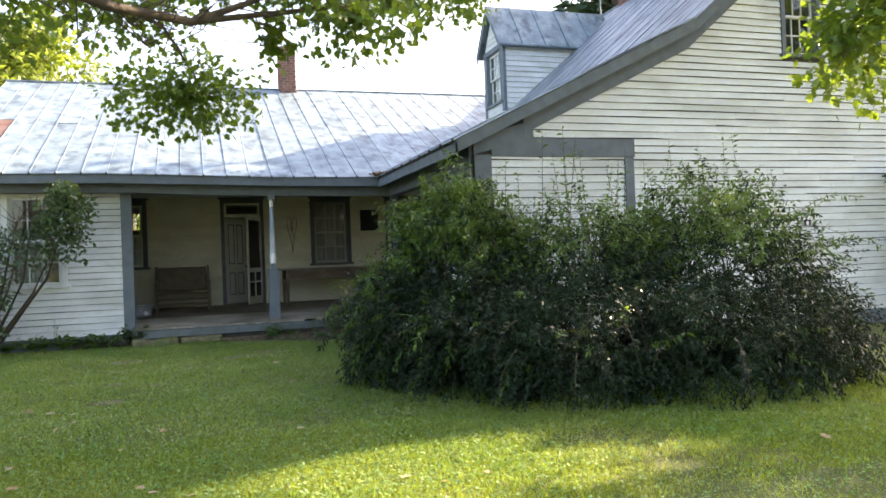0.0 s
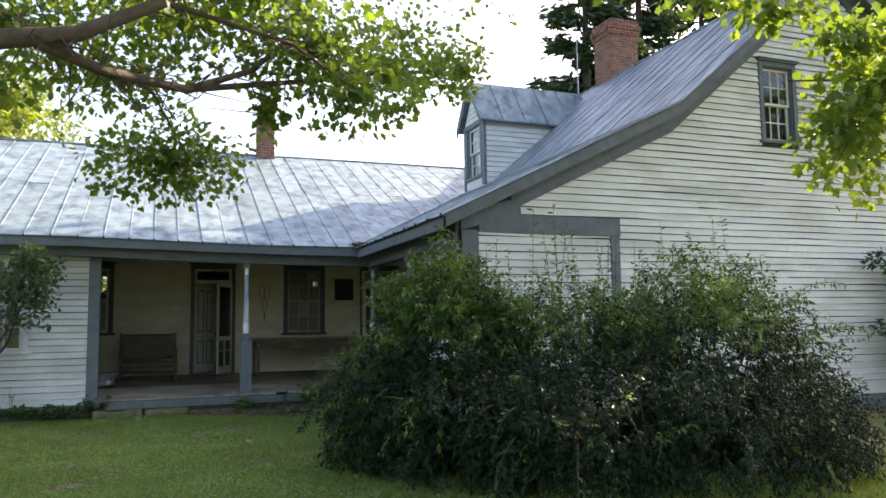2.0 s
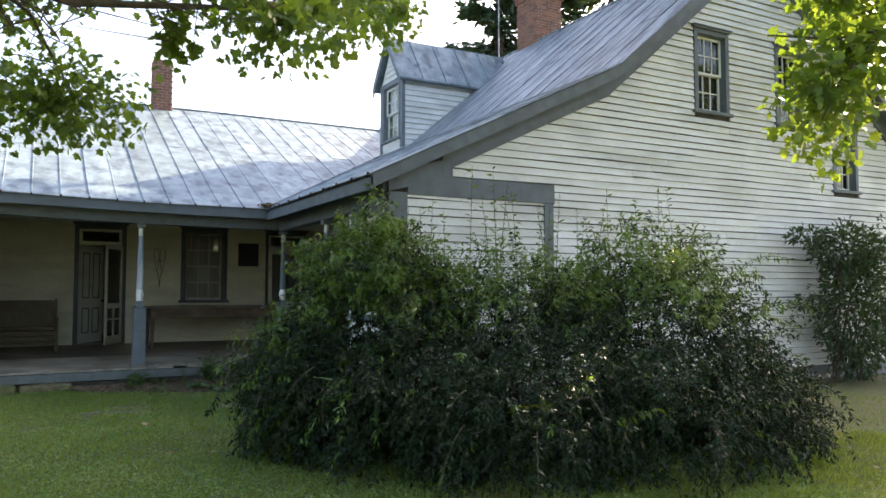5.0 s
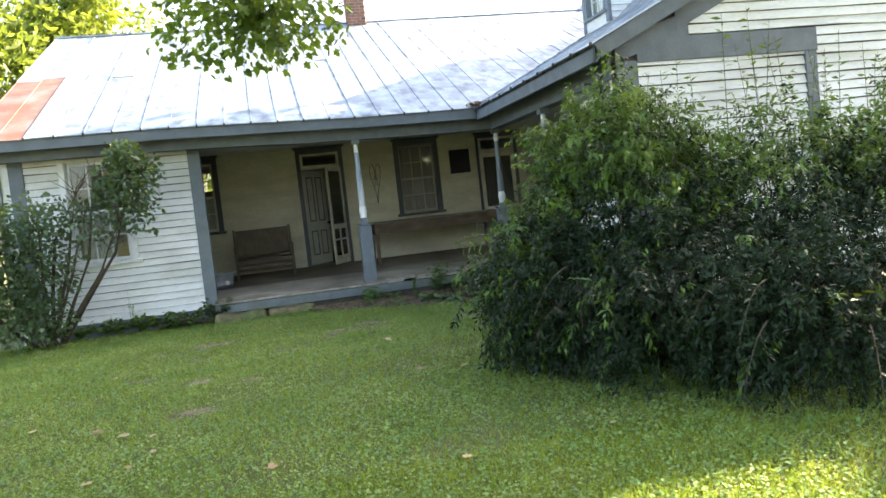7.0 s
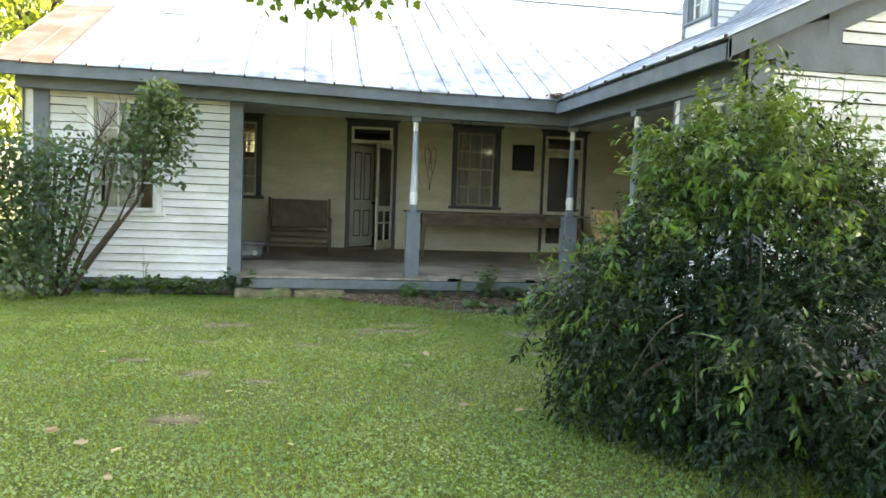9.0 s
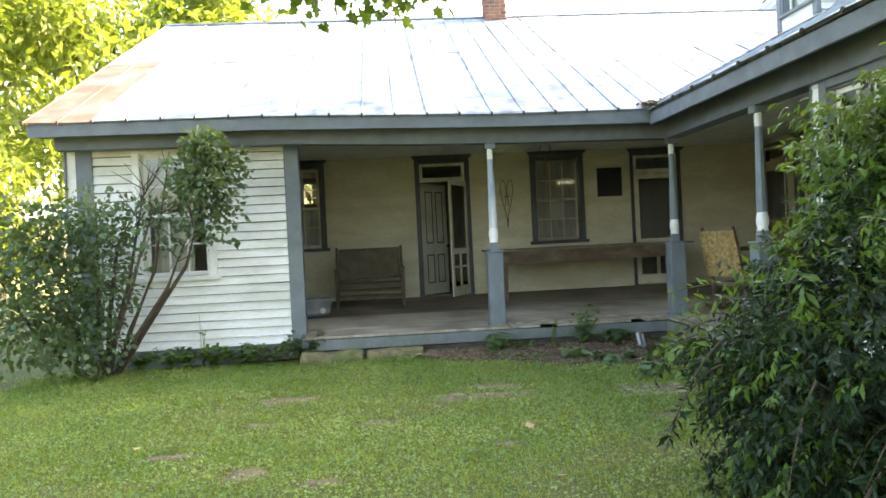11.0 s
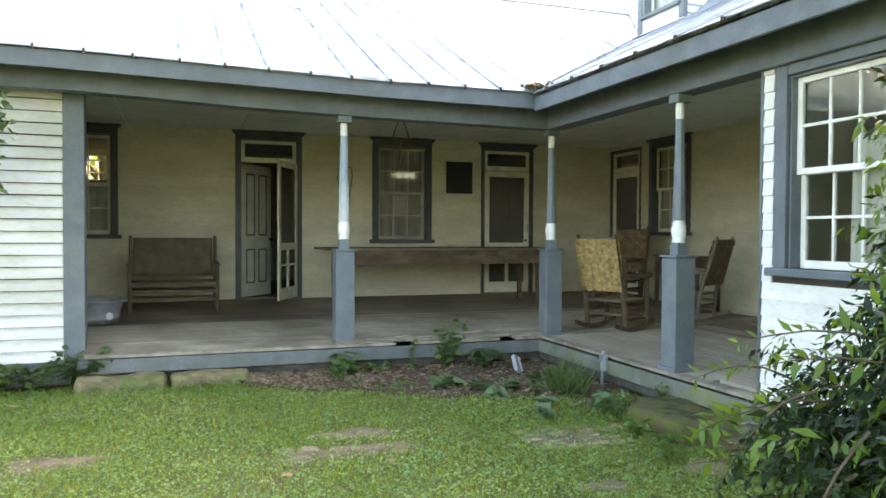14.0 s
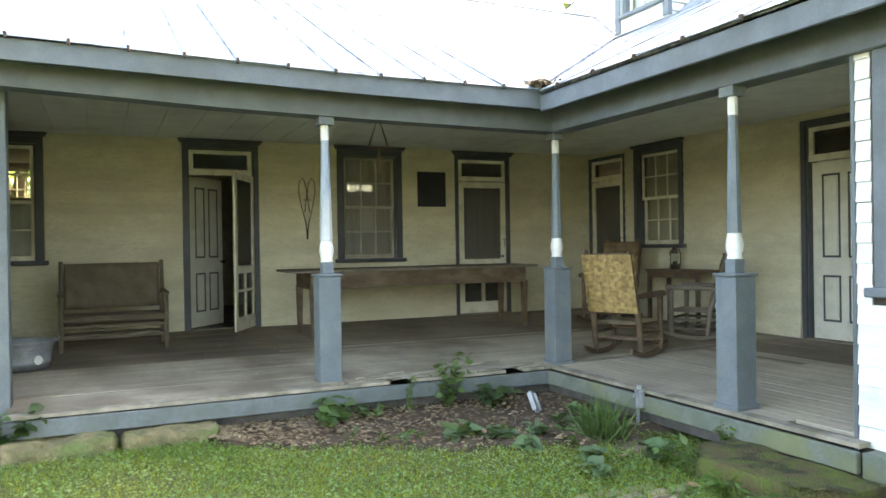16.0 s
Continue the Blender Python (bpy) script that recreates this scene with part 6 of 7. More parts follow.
for (bx_, by_), mid, tip in LIL:
    pts = [(bx_, by_, -0.04), ((bx_ + mid[0]) / 2 - 0.04, (by_ + mid[1]) / 2, mid[2] * 0.45), mid, ((mid[0] + tip[0]) / 2, (mid[1] + tip[1]) / 2, (mid[2] + tip[2]) / 2 + 0.03), tip]
    m.tube(pts, [0.034, 0.028, 0.021, 0.013, 0.005], 7)
    for k in range(7):
        t = rs.uniform(0.4, 1.0)
        a = Vector(mid).lerp(Vector(tip), t)
        m.tube([a, a + Vector((rs.uniform(-0.3, 0.3), rs.uniform(-0.25, 0.25), rs.uniform(0.05, 0.35)))], [0.007, 0.003], 4)
stuff_part("stem_growth", m, M_STEM, lilac)
P, D = [], []
for c, rad, n in (((-3.2, 12.75, 2.2), (0.46, 0.42, 0.40), 1500), ((-3.2, 12.7, 2.6), (0.26, 0.25, 0.2), 450), ((-3.85, 12.7, 1.75), (0.45, 0.45, 0.35), 420), ((-3.15, 12.75, 1.75), (0.38, 0.35, 0.3), 520), ((-3.6, 12.6, 1.65), (0.5, 0.4, 0.4), 200), ((-4.4, 12.65, 1.8), (0.45, 0.4, 0.4), 650),
                  ((-4.6, 12.7, 1.15), (0.6, 0.5, 0.6), 1800), ((-5.1, 12.7, 1.6), (0.55, 0.45, 0.5), 1100), ((-5.2, 12.5, 0.8), (0.6, 0.5, 0.6), 1500), ((-4.6, 12.6, 0.45), (0.5, 0.4, 0.4), 900), ((-2.95, 12.8, 2.45), (0.25, 0.2, 0.18), 140)):
    p, d = shell((c[0] + 0.12, c[1], c[2]), rad, int(n * (0.75 if c[2] > 1.9 or c[0] < -4.3 else 0.42)), 0.8, 0.35, c[2] * 3)
    keep = p[:, 2] > 0.05
    P.append(p[keep]), D.append(d[keep])
P, D = np.concatenate(P), np.concatenate(D)
leaf_part("foliage", M_LILAC, P, D + gen.normal(size=D.shape) * 0.6 + np.array([0, 0, -0.3]), gen.uniform(0.05, 0.09, len(P)), BROAD, lilac, 0.35)


# ---- trees ----
def crown(parent, clusters, size, material, shape, name="leaves", flat_up=0.45, depth=1.0):
    P, D = [], []
    for i, (c, rad, n) in enumerate(clusters):
        p, d = shell(c, rad, n, depth, 0.4, i * 3.3 + c[0])
        P.append(p), D.append(d)
    P, D = np.concatenate(P), np.concatenate(D)
    return leaf_part(name, material, P, D * 0.6 + gen.normal(size=D.shape) * 0.6 + np.array([0, 0, -0.45]), gen.uniform(size * 0.7, size * 1.25, len(P)), shape, parent, flat_up)


maple = thing("maple_tree", "spreading maple with a low limb reaching over the lawn", "tree")
part("trunk", Mesh().tube([(-5.6, 4.3, -0.1), (-5.55, 4.3, 0.3), (-5.5, 4.3, 1.6), (-5.4, 4.3, 3.0), (-5.5, 4.5, 5.5), (-5.7, 4.6, 8.5)], [0.42, 0.33, 0.28, 0.26, 0.2, 0.08], 14), M_BARK, maple)
BOUGHS = [([(-5.4, 4.3, 2.7), (-3.6, 4.8, 3.15), (-2.25, 5.0, 3.36), (-1.75, 5.1, 3.50), (-1.2, 5.2, 3.85), (-0.6, 5.5, 4.5)], [0.13, 0.09, 0.07, 0.058, 0.045, 0.02]),
         ([(-2.0, 5.05, 3.40), (-1.6, 5.5, 3.38), (-1.0, 6.0, 3.45), (-0.4, 6.5, 3.85), (0.1, 6.9, 4.5)], [0.05, 0.042, 0.036, 0.026, 0.01]),
         ([(-1.0, 6.0, 3.45), (0.2, 6.8, 3.9), (1.2, 7.6, 4.35), (2.2, 8.7, 4.85), (3.0, 9.6, 5.3)], [0.03, 0.024, 0.018, 0.012, 0.005]),
         ([(-1.6, 5.5, 3.38), (-1.5, 6.8, 3.75), (-1.3, 8.0, 4.0), (-1.05, 9.1, 3.85), (-0.8, 9.4, 3.5)], [0.03, 0.024, 0.018, 0.012, 0.004]),
         ([(-3.6, 4.8, 3.15), (-2.9, 5.8, 3.9), (-2.4, 7.0, 4.3)], [0.04, 0.025, 0.008]),
         ([(-5.45, 4.4, 4.6), (-4.0, 3.0, 6.6), (-2.0, 1.2, 7.6), (1.4, 0.2, 8.4)], [0.14, 0.10, 0.06, 0.02]),
         ([(-5.5, 4.45, 5.0), (-4.4, 1.2, 6.9), (-3.0, -2.6, 7.8)], [0.12, 0.07, 0.02]),
         ([(-1.2, 5.2, 3.85), (-0.2, 5.6, 3.8), (0.45, 5.8, 3.5)], [0.025, 0.015, 0.005])]
for pts, rad in BOUGHS:
    part("limb", Mesh().tube(pts, rad, 9), M_BARK, maple, smooth=True)
tw = Mesh()
for pts, rad in BOUGHS:
    for k in range(1, len(pts)):
        for j in range(6):
            a = Vector(pts[k - 1]).lerp(Vector(pts[k]), rs.random())
            if a.x < -3.5:
                continue
            tw.tube([a, a + Vector((rs.uniform(-0.35, 0.35), rs.uniform(-0.3, 0.45), rs.uniform(-0.25, 0.35))), a + Vector((rs.uniform(-0.7, 0.7), rs.uniform(-0.5, 0.8), rs.uniform(-0.5, 0.5)))], [0.008, 0.006, 0.002], 4)
stuff_part("twig_growth", tw, M_BARK, maple)
crown(maple, [((-1.1, 9.1, 3.5), (1.0, 0.65, 0.55), 1710), ((-1.7, 8.3, 4.25), (0.9, 0.8, 0.45), 798), ((-2.5, 7.0, 4.25), (1.0, 0.9, 0.55), 1064), ((-1.0, 7.0, 4.5), (1.1, 0.9, 0.55), 1216), ((0.2, 6.7, 4.2), (0.8, 0.8, 0.5), 1064),
              ((0.42, 5.9, 3.55), (0.6, 0.55, 0.42), 494), ((1.2, 7.5, 4.35), (0.85, 0.7, 0.5), 836), ((2.1, 8.5, 4.9), (0.7, 0.7, 0.45), 418), ((-2.9, 5.5, 3.95), (0.7, 0.7, 0.45), 437), ((-1.7, 5.6, 4.1), (0.9, 0.7, 0.42), 494),
              ((-0.5, 5.6, 4.2), (0.9, 0.6, 0.45), 532), ((0.0, 8.0, 5.4), (2.6, 1.4, 0.55), 2090), ((-2.6, 6.2, 3.45), (0.5, 0.5, 0.3), 171), ((-3.2, 8.0, 4.9), (1.2, 1.0, 0.6), 494)], 0.078, M_MAPLE, MAPLE)
crown(maple, [((2.95, 9.65, 5.25), (0.42, 0.4, 0.45), 285), ((-0.2, 7.0, 3.62), (0.2, 0.2, 0.3), 171), ((2.0, 7.2, 4.35), (0.3, 0.3, 0.3), 133), ((-2.3, 7.2, 3.95), (0.3, 0.3, 0.2), 57)], 0.08, M_MAPLEY, MAPLE, "yellow_leaves")
# high crown out of view, added to shade the lawn and the bush
crown(maple, [((-5.5, 4.5, 8.0), (3.0, 3.0, 2.2), 3200), ((-6.5, 3.0, 6.0), (2.5, 2.5, 1.2), 1500), ((-2.2, 1.2, 7.6), (3.6, 3.0, 1.5), 5200), ((1.4, 0.2, 8.4), (3.0, 2.8, 1.4), 3600), ((-3.0, -2.6, 7.8), (3.2, 2.6, 1.5), 3600)], 0.15, M_MAPLE, BROAD, "upper_leaves")

maple2 = thing("maple_tree", "maple whose sunlit branch hangs beside the gable", "tree")
part("trunk", Mesh().tube([(9.6, 1.4, -0.1), (9.55, 1.4, 0.3), (9.5, 1.4, 2.0), (9.4, 1.5, 4.5), (9.0, 2.0, 8.0)], [0.4, 0.32, 0.28, 0.22, 0.08], 14), M_BARK, maple2)
for pts, rad in (([(9.45, 1.45, 3.2), (7.2, 2.8, 3.9), (5.4, 3.7, 3.75), (4.4, 4.1, 3.5), (3.7, 4.2, 3.45)], [0.09, 0.05, 0.03, 0.015, 0.006]), ([(4.8, 3.95, 3.6), (4.2, 3.95, 3.1), (3.85, 3.9, 2.7)], [0.014, 0.009, 0.003]),
                 ([(9.3, 1.7, 5.0), (7.5, 3.8, 6.2), (5.6, 5.8, 7.0)], [0.1, 0.06, 0.02]),
                 ([(9.4, 1.5, 4.6), (11.0, 4.4, 6.0), (13.3, 7.3, 6.6)], [0.11, 0.07, 0.02])):
    part("limb", Mesh().tube(pts, rad, 8), M_BARK, maple2, smooth=True)
# here the bright yellow puts the backlight into the leaf colour
crown(maple2, [((3.3, 3.95, 3.9), (0.5, 0.35, 0.12), 75), ((4.05, 4.0, 2.95), (0.36, 0.36, 0.5), 225), ((4.6, 4.1, 3.4), (0.5, 0.45, 0.45), 225), ((5.2, 4.0, 3.7), (0.7, 0.6, 0.5), 330), ((4.7, 4.4, 2.9), (0.35, 0.35, 0.45), 165), ((5.0, 3.7, 3.0), (0.4, 0.35, 0.4), 165)], 0.088, M_MAPLEY, MAPLE)
crown(maple2, [((2.1, 4.0, 4.0), (0.5, 0.4, 0.08), 60), ((2.7, 4.0, 3.95), (0.4, 0.4, 0.1), 75), ((3.4, 4.0, 3.95), (0.5, 0.4, 0.12), 135), ((4.25, 4.0, 3.85), (0.45, 0.4, 0.22), 225), ((4.15, 4.05, 3.1), (0.42, 0.42, 0.5), 210), ((4.65, 4.1, 3.5), (0.55, 0.5, 0.45), 345)], 0.088, M_MAPLE, MAPLE, "green_leaves")
# more leaf masses added out of view, to dapple the foreground lawn
crown(maple2, [((5.7, 6.0, 7.1), (1.7, 1.6, 0.9), 1500), ((9.0, 2.0, 8.0), (2.6, 2.2, 1.6), 2200), ((10.5, 5.0, 5.8), (2.3, 1.6, 0.8), 3200), ((8.6, 4.4, 5.9), (0.9, 0.7, 0.4), 260), ((13.3, 7.2, 6.6), (2.3, 0.85, 0.8), 3000)], 0.15, M_MAPLE, BROAD, "upper_leaves")


# a tree out of view, added to keep sun off the lawn and bush
tall = thing("shade_tree", "unseen tree added beyond the tall wing to shade the lawn", "tree")
part("trunk", Mesh().tube([(20.0, 16.8, -0.2), (19.9, 16.8, 4.0), (19.5, 16.5, 9.0), (18.3, 15.8, 14.5)], [0.5, 0.4, 0.3, 0.1], 12), M_BARK, tall)
for q in ((16.3, 18.3, 14.0), (15.8, 13.8, 14.5), (17.7, 15.6, 14.0), (17.3, 12.4, 14.0), (19.5, 10.9, 9.8), (20.3, 19.3, 14.5), (16.6, 11.9, 9.9)):
    part("limb", Mesh().tube([(19.55, 16.55, 8.5), ((19.55 + q[0]) / 2, (16.55 + q[1]) / 2, 11.0), q], [0.16, 0.1, 0.03], 7), M_BARK, tall, smooth=True)
crown(tall, [((16.5, 16.1, 14.5), (3.2, 3.6, 1.9), 7000), ((17.7, 15.6, 14.2), (1.6, 1.8, 1.2), 2200), ((17.3, 12.4, 14.2), (1.1, 1.1, 1.0), 1700), ((19.5, 10.9, 9.8), (2.0, 0.9, 1.5), 4200), ((16.7, 11.7, 9.8), (1.9, 0.9, 1.5), 5000), ((17.4, 10.4, 9.6), (1.2, 0.6, 1.2), 2400), ((13.9, 17.1, 14.3), (2.0, 2.6, 1.3), 2600), ((19.8, 18.8, 14.5), (2.4, 2.4, 1.6), 2600)], 0.36, M_MAPLE, BROAD)


def far_tree(at, h, rad, n, seed, label, material, size=0.34):
    r = random.Random(seed)
    root = thing("tree", label, "tree", group="trees behind the house")
    x, y = at
    part("trunk", Mesh().tube([(x, y, -0.2), (x, y, h * 0.3), (x + 0.3, y, h * 0.6), (x, y, h * 0.9)], [0.3, 0.24, 0.16, 0.04], 8), M_BARK, root)
    lim = Mesh()
    cl = []
    for i in range(16):
        a, e = r.uniform(0, 6.28), r.uniform(0.1, 1.0)
        c = (x + rad * 0.72 * math.cos(a) * (1 - 0.5 * e), y + rad * 0.72 * math.sin(a) * (1 - 0.5 * e), h * (0.3 + 0.62 * e))
        lim.tube([(x, y, h * (0.2 + 0.4 * e)), c], [0.1, 0.02], 5)
        s = r.uniform(0.3, 0.48) * rad
        cl.append((c, (s, s, s * 0.75), n // 16))
    stuff_part("limbs", lim, M_BARK, root)
    crown(root, cl, size, material, OVAL, "leaves", 0.5, 0.6)
    return root


far_tree((-9.0, 27.0), 9.5, 4.2, 9000, 1, "sunny yellow-green tree behind the house", M_FARLEAF)
far_tree((-14.0, 24.0), 10.5, 4.5, 8000, 2, "sunny yellow-green tree beyond the lawn", M_FARLEAF)
far_tree((-6.6, 30.0), 11.0, 3.3, 8000, 6, "sunny yellow-green tree behind the house", M_FARLEAF)
far_tree((-4.0, 36.0), 9.2, 3.6, 6000, 3, "sunny yellow-green tree behind the house", M_FARLEAF)
far_tree((-10.5, 21.0), 4.0, 2.4, 5000, 4, "low sunlit tree beside the house end", M_FARLEAF, 0.25)
far_tree((-16.0, 34.0), 13.0, 5.5, 8000, 5, "tall sunny tree beyond the lawn", M_FARLEAF, 0.45)


def pine(at, h, rad, seed, label):
    r = random.Random(seed)
    root = thing("pine_tree", label, "tree", group="pines behind the house")
    x, y = at
    part("trunk", Mesh().tube([(x, y, -0.3), (x, y, h * 0.5), (x, y, h)], [0.45, 0.3, 0.05], 8), M_BARK, root)
    br, C, D, S = Mesh(), [], [], []
    for i in range(70):
        t = 0.22 + 0.76 * i / 70
        a = r.uniform(0, 6.28)
        L_ = rad * (1.08 - t) * r.uniform(0.7, 1.15) + 0.4
        p0 = Vector((x, y, h * t))
        p1 = p0 + Vector((math.cos(a) * L_, math.sin(a) * L_, -0.12 * L_ + r.uniform(-0.2, 0.5)))
        br.tube([p0, p0.lerp(p1, 0.5) + Vector((0, 0, 0.2)), p1], [0.07, 0.04, 0.015], 4)
        for j in range(int(80 * L_)):
            s = r.uniform(0.2, 1.0)
            p = p0.lerp(p1, s) + Vector((r.gauss(0, 0.30), r.gauss(0, 0.30), r.gauss(-0.05, 0.2)))
            C.append(tuple(p))
            D.append((math.cos(a) + r.uniform(-0.9, 0.9), math.sin(a) + r.uniform(-0.9, 0.9), r.uniform(-0.7, 0.3)))
            S.append(r.uniform(0.4, 0.75))
    stuff_part("branches", br, M_BARK, root)
    leaf_part("needles", M_PINE, np.array(C), np.array(D), np.array(S), NEEDLE, root, 0.4)


pine((20.5, 34.0), 23, 5.5, 1, "tall dark pine behind the tall wing")
pine((25.5, 36.0), 27, 5.5, 2, "tall dark pine behind the tall wing")
pine((31.0, 37.0), 26, 5.5, 3, "tall dark pine behind the tall wing")

# ---- the ground's cover ----
def bed_edge(x):
    """The lawn's edge along the soil bed before the porch."""
    return np.maximum(11.62, 12.75 - 0.6 * (x + 0.6)) + 0.08 * np.sin(x * 6.1) + 0.04 * np.sin(x * 14.3)


bed = Mesh()
bx_n, by_n = 44, 14
for j in range(by_n + 1):
    for i in range(bx_n + 1):
        x = -0.75 + 3.3 * i / bx_n
        e = float(bed_edge(x)) - 0.08
        y = e + (13.72 - e) * j / by_n
        bed.v.append((x, y, -0.03 if j == 0 else 0.022 - 0.015 * j / by_n + 0.035 * noise.noise(Vector((x * 4, y * 4, 0))) + 0.015 * noise.noise(Vector((x * 14, y * 14, 0)))))
bed.f += [(j * (bx_n + 1) + i, j * (bx_n + 1) + i + 1, (j + 1) * (bx_n + 1) + i + 1, (j + 1) * (bx_n + 1) + i) for j in range(by_n) for i in range(bx_n)]
tagged(part("soil_bed", bed, M_DIRT, smooth=True), "dark bare soil under the porch edge", "soil", kind="structure")

n = 3600
x = -0.75 + 3.25 * gen.random(n) ** 1.7
C = np.stack([x, 13.42 - gen.random(n) ** 1.4 * (13.42 - bed_edge(x)), np.full(n, 0.036) + gen.random(n) * 0.014], 1)
ob = leaf_part("leaf_litter", M_LITTER, C, gen.normal(size=(n, 3)) * np.array([1, 1, 0.12]), gen.uniform(0.018, 0.055, n), BROAD, None, 0.9)
tagged(ob, "dry brown fallen leaves heaped along the porch", "leaf litter", kind="stuff")
n = 110
C = np.stack([gen.uniform(-5, 7, n), gen.uniform(1.5, 12.6, n), np.full(n, 0.035)], 1)
tagged(leaf_part("fallen_leaves", M_FALLEN, C, gen.normal(size=(n, 3)) * np.array([1, 1, 0.12]), gen.uniform(0.04, 0.085, n), MAPLE, None, 0.85), "scattered pale fallen leaves on the lawn", "fallen leaves", kind="stuff")


# worn spots in the lawn: centre and half sizes
BARE = ((-0.08, 11.0, 0.42, 0.15), (-0.25, 10.6, 0.6, 0.17), (1.25, 10.4, 0.4, 0.2), (-2.0, 10.9, 0.35, 0.16), (-2.14, 10.05, 0.2, 0.08), (-1.2, 9.88, 0.24, 0.1), (-2.02, 8.7, 0.2, 0.16), (-1.94, 7.5, 0.24, 0.16), (0.98, 9.5, 0.18, 0.14), (-1.5, 8.4, 0.16, 0.1), (-2.6, 9.3, 0.25, 0.12), (-0.3, 9.0, 0.14, 0.08), (2.1, 11.4, 0.28, 0.45), (1.75, 9.55, 0.22, 0.2))


def lawn_points(n, x0, x1, y0, y1):
    p = np.stack([gen.uniform(x0, x1, n), gen.uniform(y0, y1, n)], 1)
    dens = np.array([noise.noise(Vector((a * 0.8, b * 0.8, 5.0))) + 0.5 * noise.noise(Vector((a * 2.6, b * 2.6, 1.0))) for a, b in p])
    keep = dens > gen.uniform(-1.0, 0.05, n)
    bare = np.zeros(n, bool)
    for cx, cy, rx, ry in BARE:
        bare |= ((p[:, 0] - cx) / rx) ** 2 + ((p[:, 1] - cy) / ry) ** 2 < gen.uniform(0.35, 1.15, n)
    bare &= gen.random(n) < 0.78
    bedz = (p[:, 0] > -0.7) & (p[:, 1] > bed_edge(p[:, 0]) + 0.03 + gen.normal(size=n) * 0.07)
    inside = (p[:, 1] > 13.5) | ((p[:, 0] > 2.6) & (p[:, 1] > 8.75))
    p = p[keep & ~bare & ~bedz & ~inside]
    z = np.array([ground_z(a, b) for a, b in p])
    return np.concatenate([p, z[:, None]], 1)


C = np.concatenate([lawn_points(75000, -6.5, 9.5, 0.5, 13.5), lawn_points(150000, -5.2, 2.6, 6.2, 13.3), lawn_points(70000, -4.2, 4.2, 3.4, 6.2), lawn_points(50000, -3.0, 7.5, -0.3, 3.4), lawn_points(80000, -2.5, 6.5, 2.8, 5.4)])
tagged(leaf_part("grass", M_GRASS, C, gen.normal(size=C.shape) * np.array([0.6, 0.6, 0.1]) + np.array([0, 0, 1.0]), gen.uniform(0.02, 0.06, len(C)), SPEAR, None, 0.0), "short mown grass", "grass", kind="stuff")
C = np.concatenate([lawn_points(50000, -5.5, 7.5, 2.5, 13.5), lawn_points(170000, -5.2, 2.6, 6.2, 13.3), lawn_points(80000, -4.2, 4.2, 3.4, 6.2), lawn_points(50000, -3.0, 7.5, -0.3, 3.4)])
C[:, 2] += gen.uniform(0.004, 0.04, len(C))
tagged(leaf_part("clover", M_CLOVER, C, gen.normal(size=C.shape) * np.array([1, 1, 0.3]), 0.009 + 0.018 * gen.random(len(C)) ** 1.5, DISC, None, 0.62), "low clover and ground weeds in the lawn", "clover", kind="stuff")


def bare_patch(cx, cy, rx, ry, seed, label):
    """A worn spot in the lawn: a thin uneven crust of soil."""
    m, V = 28, []
    rings = (0.0, 0.35, 0.7, 1.0)
    for q in rings[1:]:
        for k in range(m):
            a = 2 * math.pi * k / m
            e = q * (0.9 + 0.6 * noise.noise(Vector((math.cos(a) * 1.6, math.sin(a) * 1.6, seed))) + 0.35 * noise.noise(Vector((math.cos(a) * 4, math.sin(a) * 4, seed))))
            x, y = cx + rx * e * math.cos(a), cy + ry * e * math.sin(a)
            V.append((x, y, ground_z(x, y) + (0.012 if q < 0.9 else -0.012) + 0.008 * noise.noise(Vector((x * 9, y * 9, seed)))))
    F = [(j * m + k, (j + 1) * m + k, (j + 1) * m + (k + 1) % m, j * m + (k + 1) % m) for j in range(2) for k in range(m)]
    V.append((cx, cy, ground_z(cx, cy) + 0.012))
    F += [(3 * m, k, (k + 1) % m) for k in range(m)]
    tagged(part("bare_ground", Mesh().add(V, F), M_SOIL, smooth=True), label, "soil", kind="structure")


for i, (cx, cy, rx, ry) in enumerate(BARE):
    bare_patch(cx, cy, rx, ry, 3.7 * i, "worn bare earth showing through the lawn")


def weed(at, h, n, spread, size, material, shape, label, seed, droop=-0.1):
    r = random.Random(seed)
    root = thing("weed", label, "weed", group="weeds by the house")
    m, C, D, S = Mesh(), [], [], []
    for i in range(n):
        a, l = r.uniform(0, 6.28), r.uniform(0.5, 1.0)
        p = Vector((at[0] + r.uniform(-0.03, 0.03), at[1] + r.uniform(-0.03, 0.03), -0.02))
        q = p + Vector((math.cos(a) * spread * l, math.sin(a) * spread * l, h * r.uniform(0.5, 1.0)))
        pts = bend(p, q, 0.04, 4)
        m.tube(pts, [0.004, 0.0035, 0.003, 0.002, 0.001], 4)
        for j in range(7):
            t = r.uniform(0.25, 1.0) * 4
            k = min(3, int(t))
            b = pts[k].lerp(pts[k + 1], t - k)
            C.append(tuple(b)), D.append((r.uniform(-1, 1), r.uniform(-1, 1), r.uniform(-0.3, 0.4) + droop)), S.append(size * r.uniform(0.6, 1.2))
    stuff_part("stalk", m, M_SHOOT, root)
    leaf_part("foliage", material, np.array(C), np.array(D), np.array(S), shape, root, 0.6)
    return root


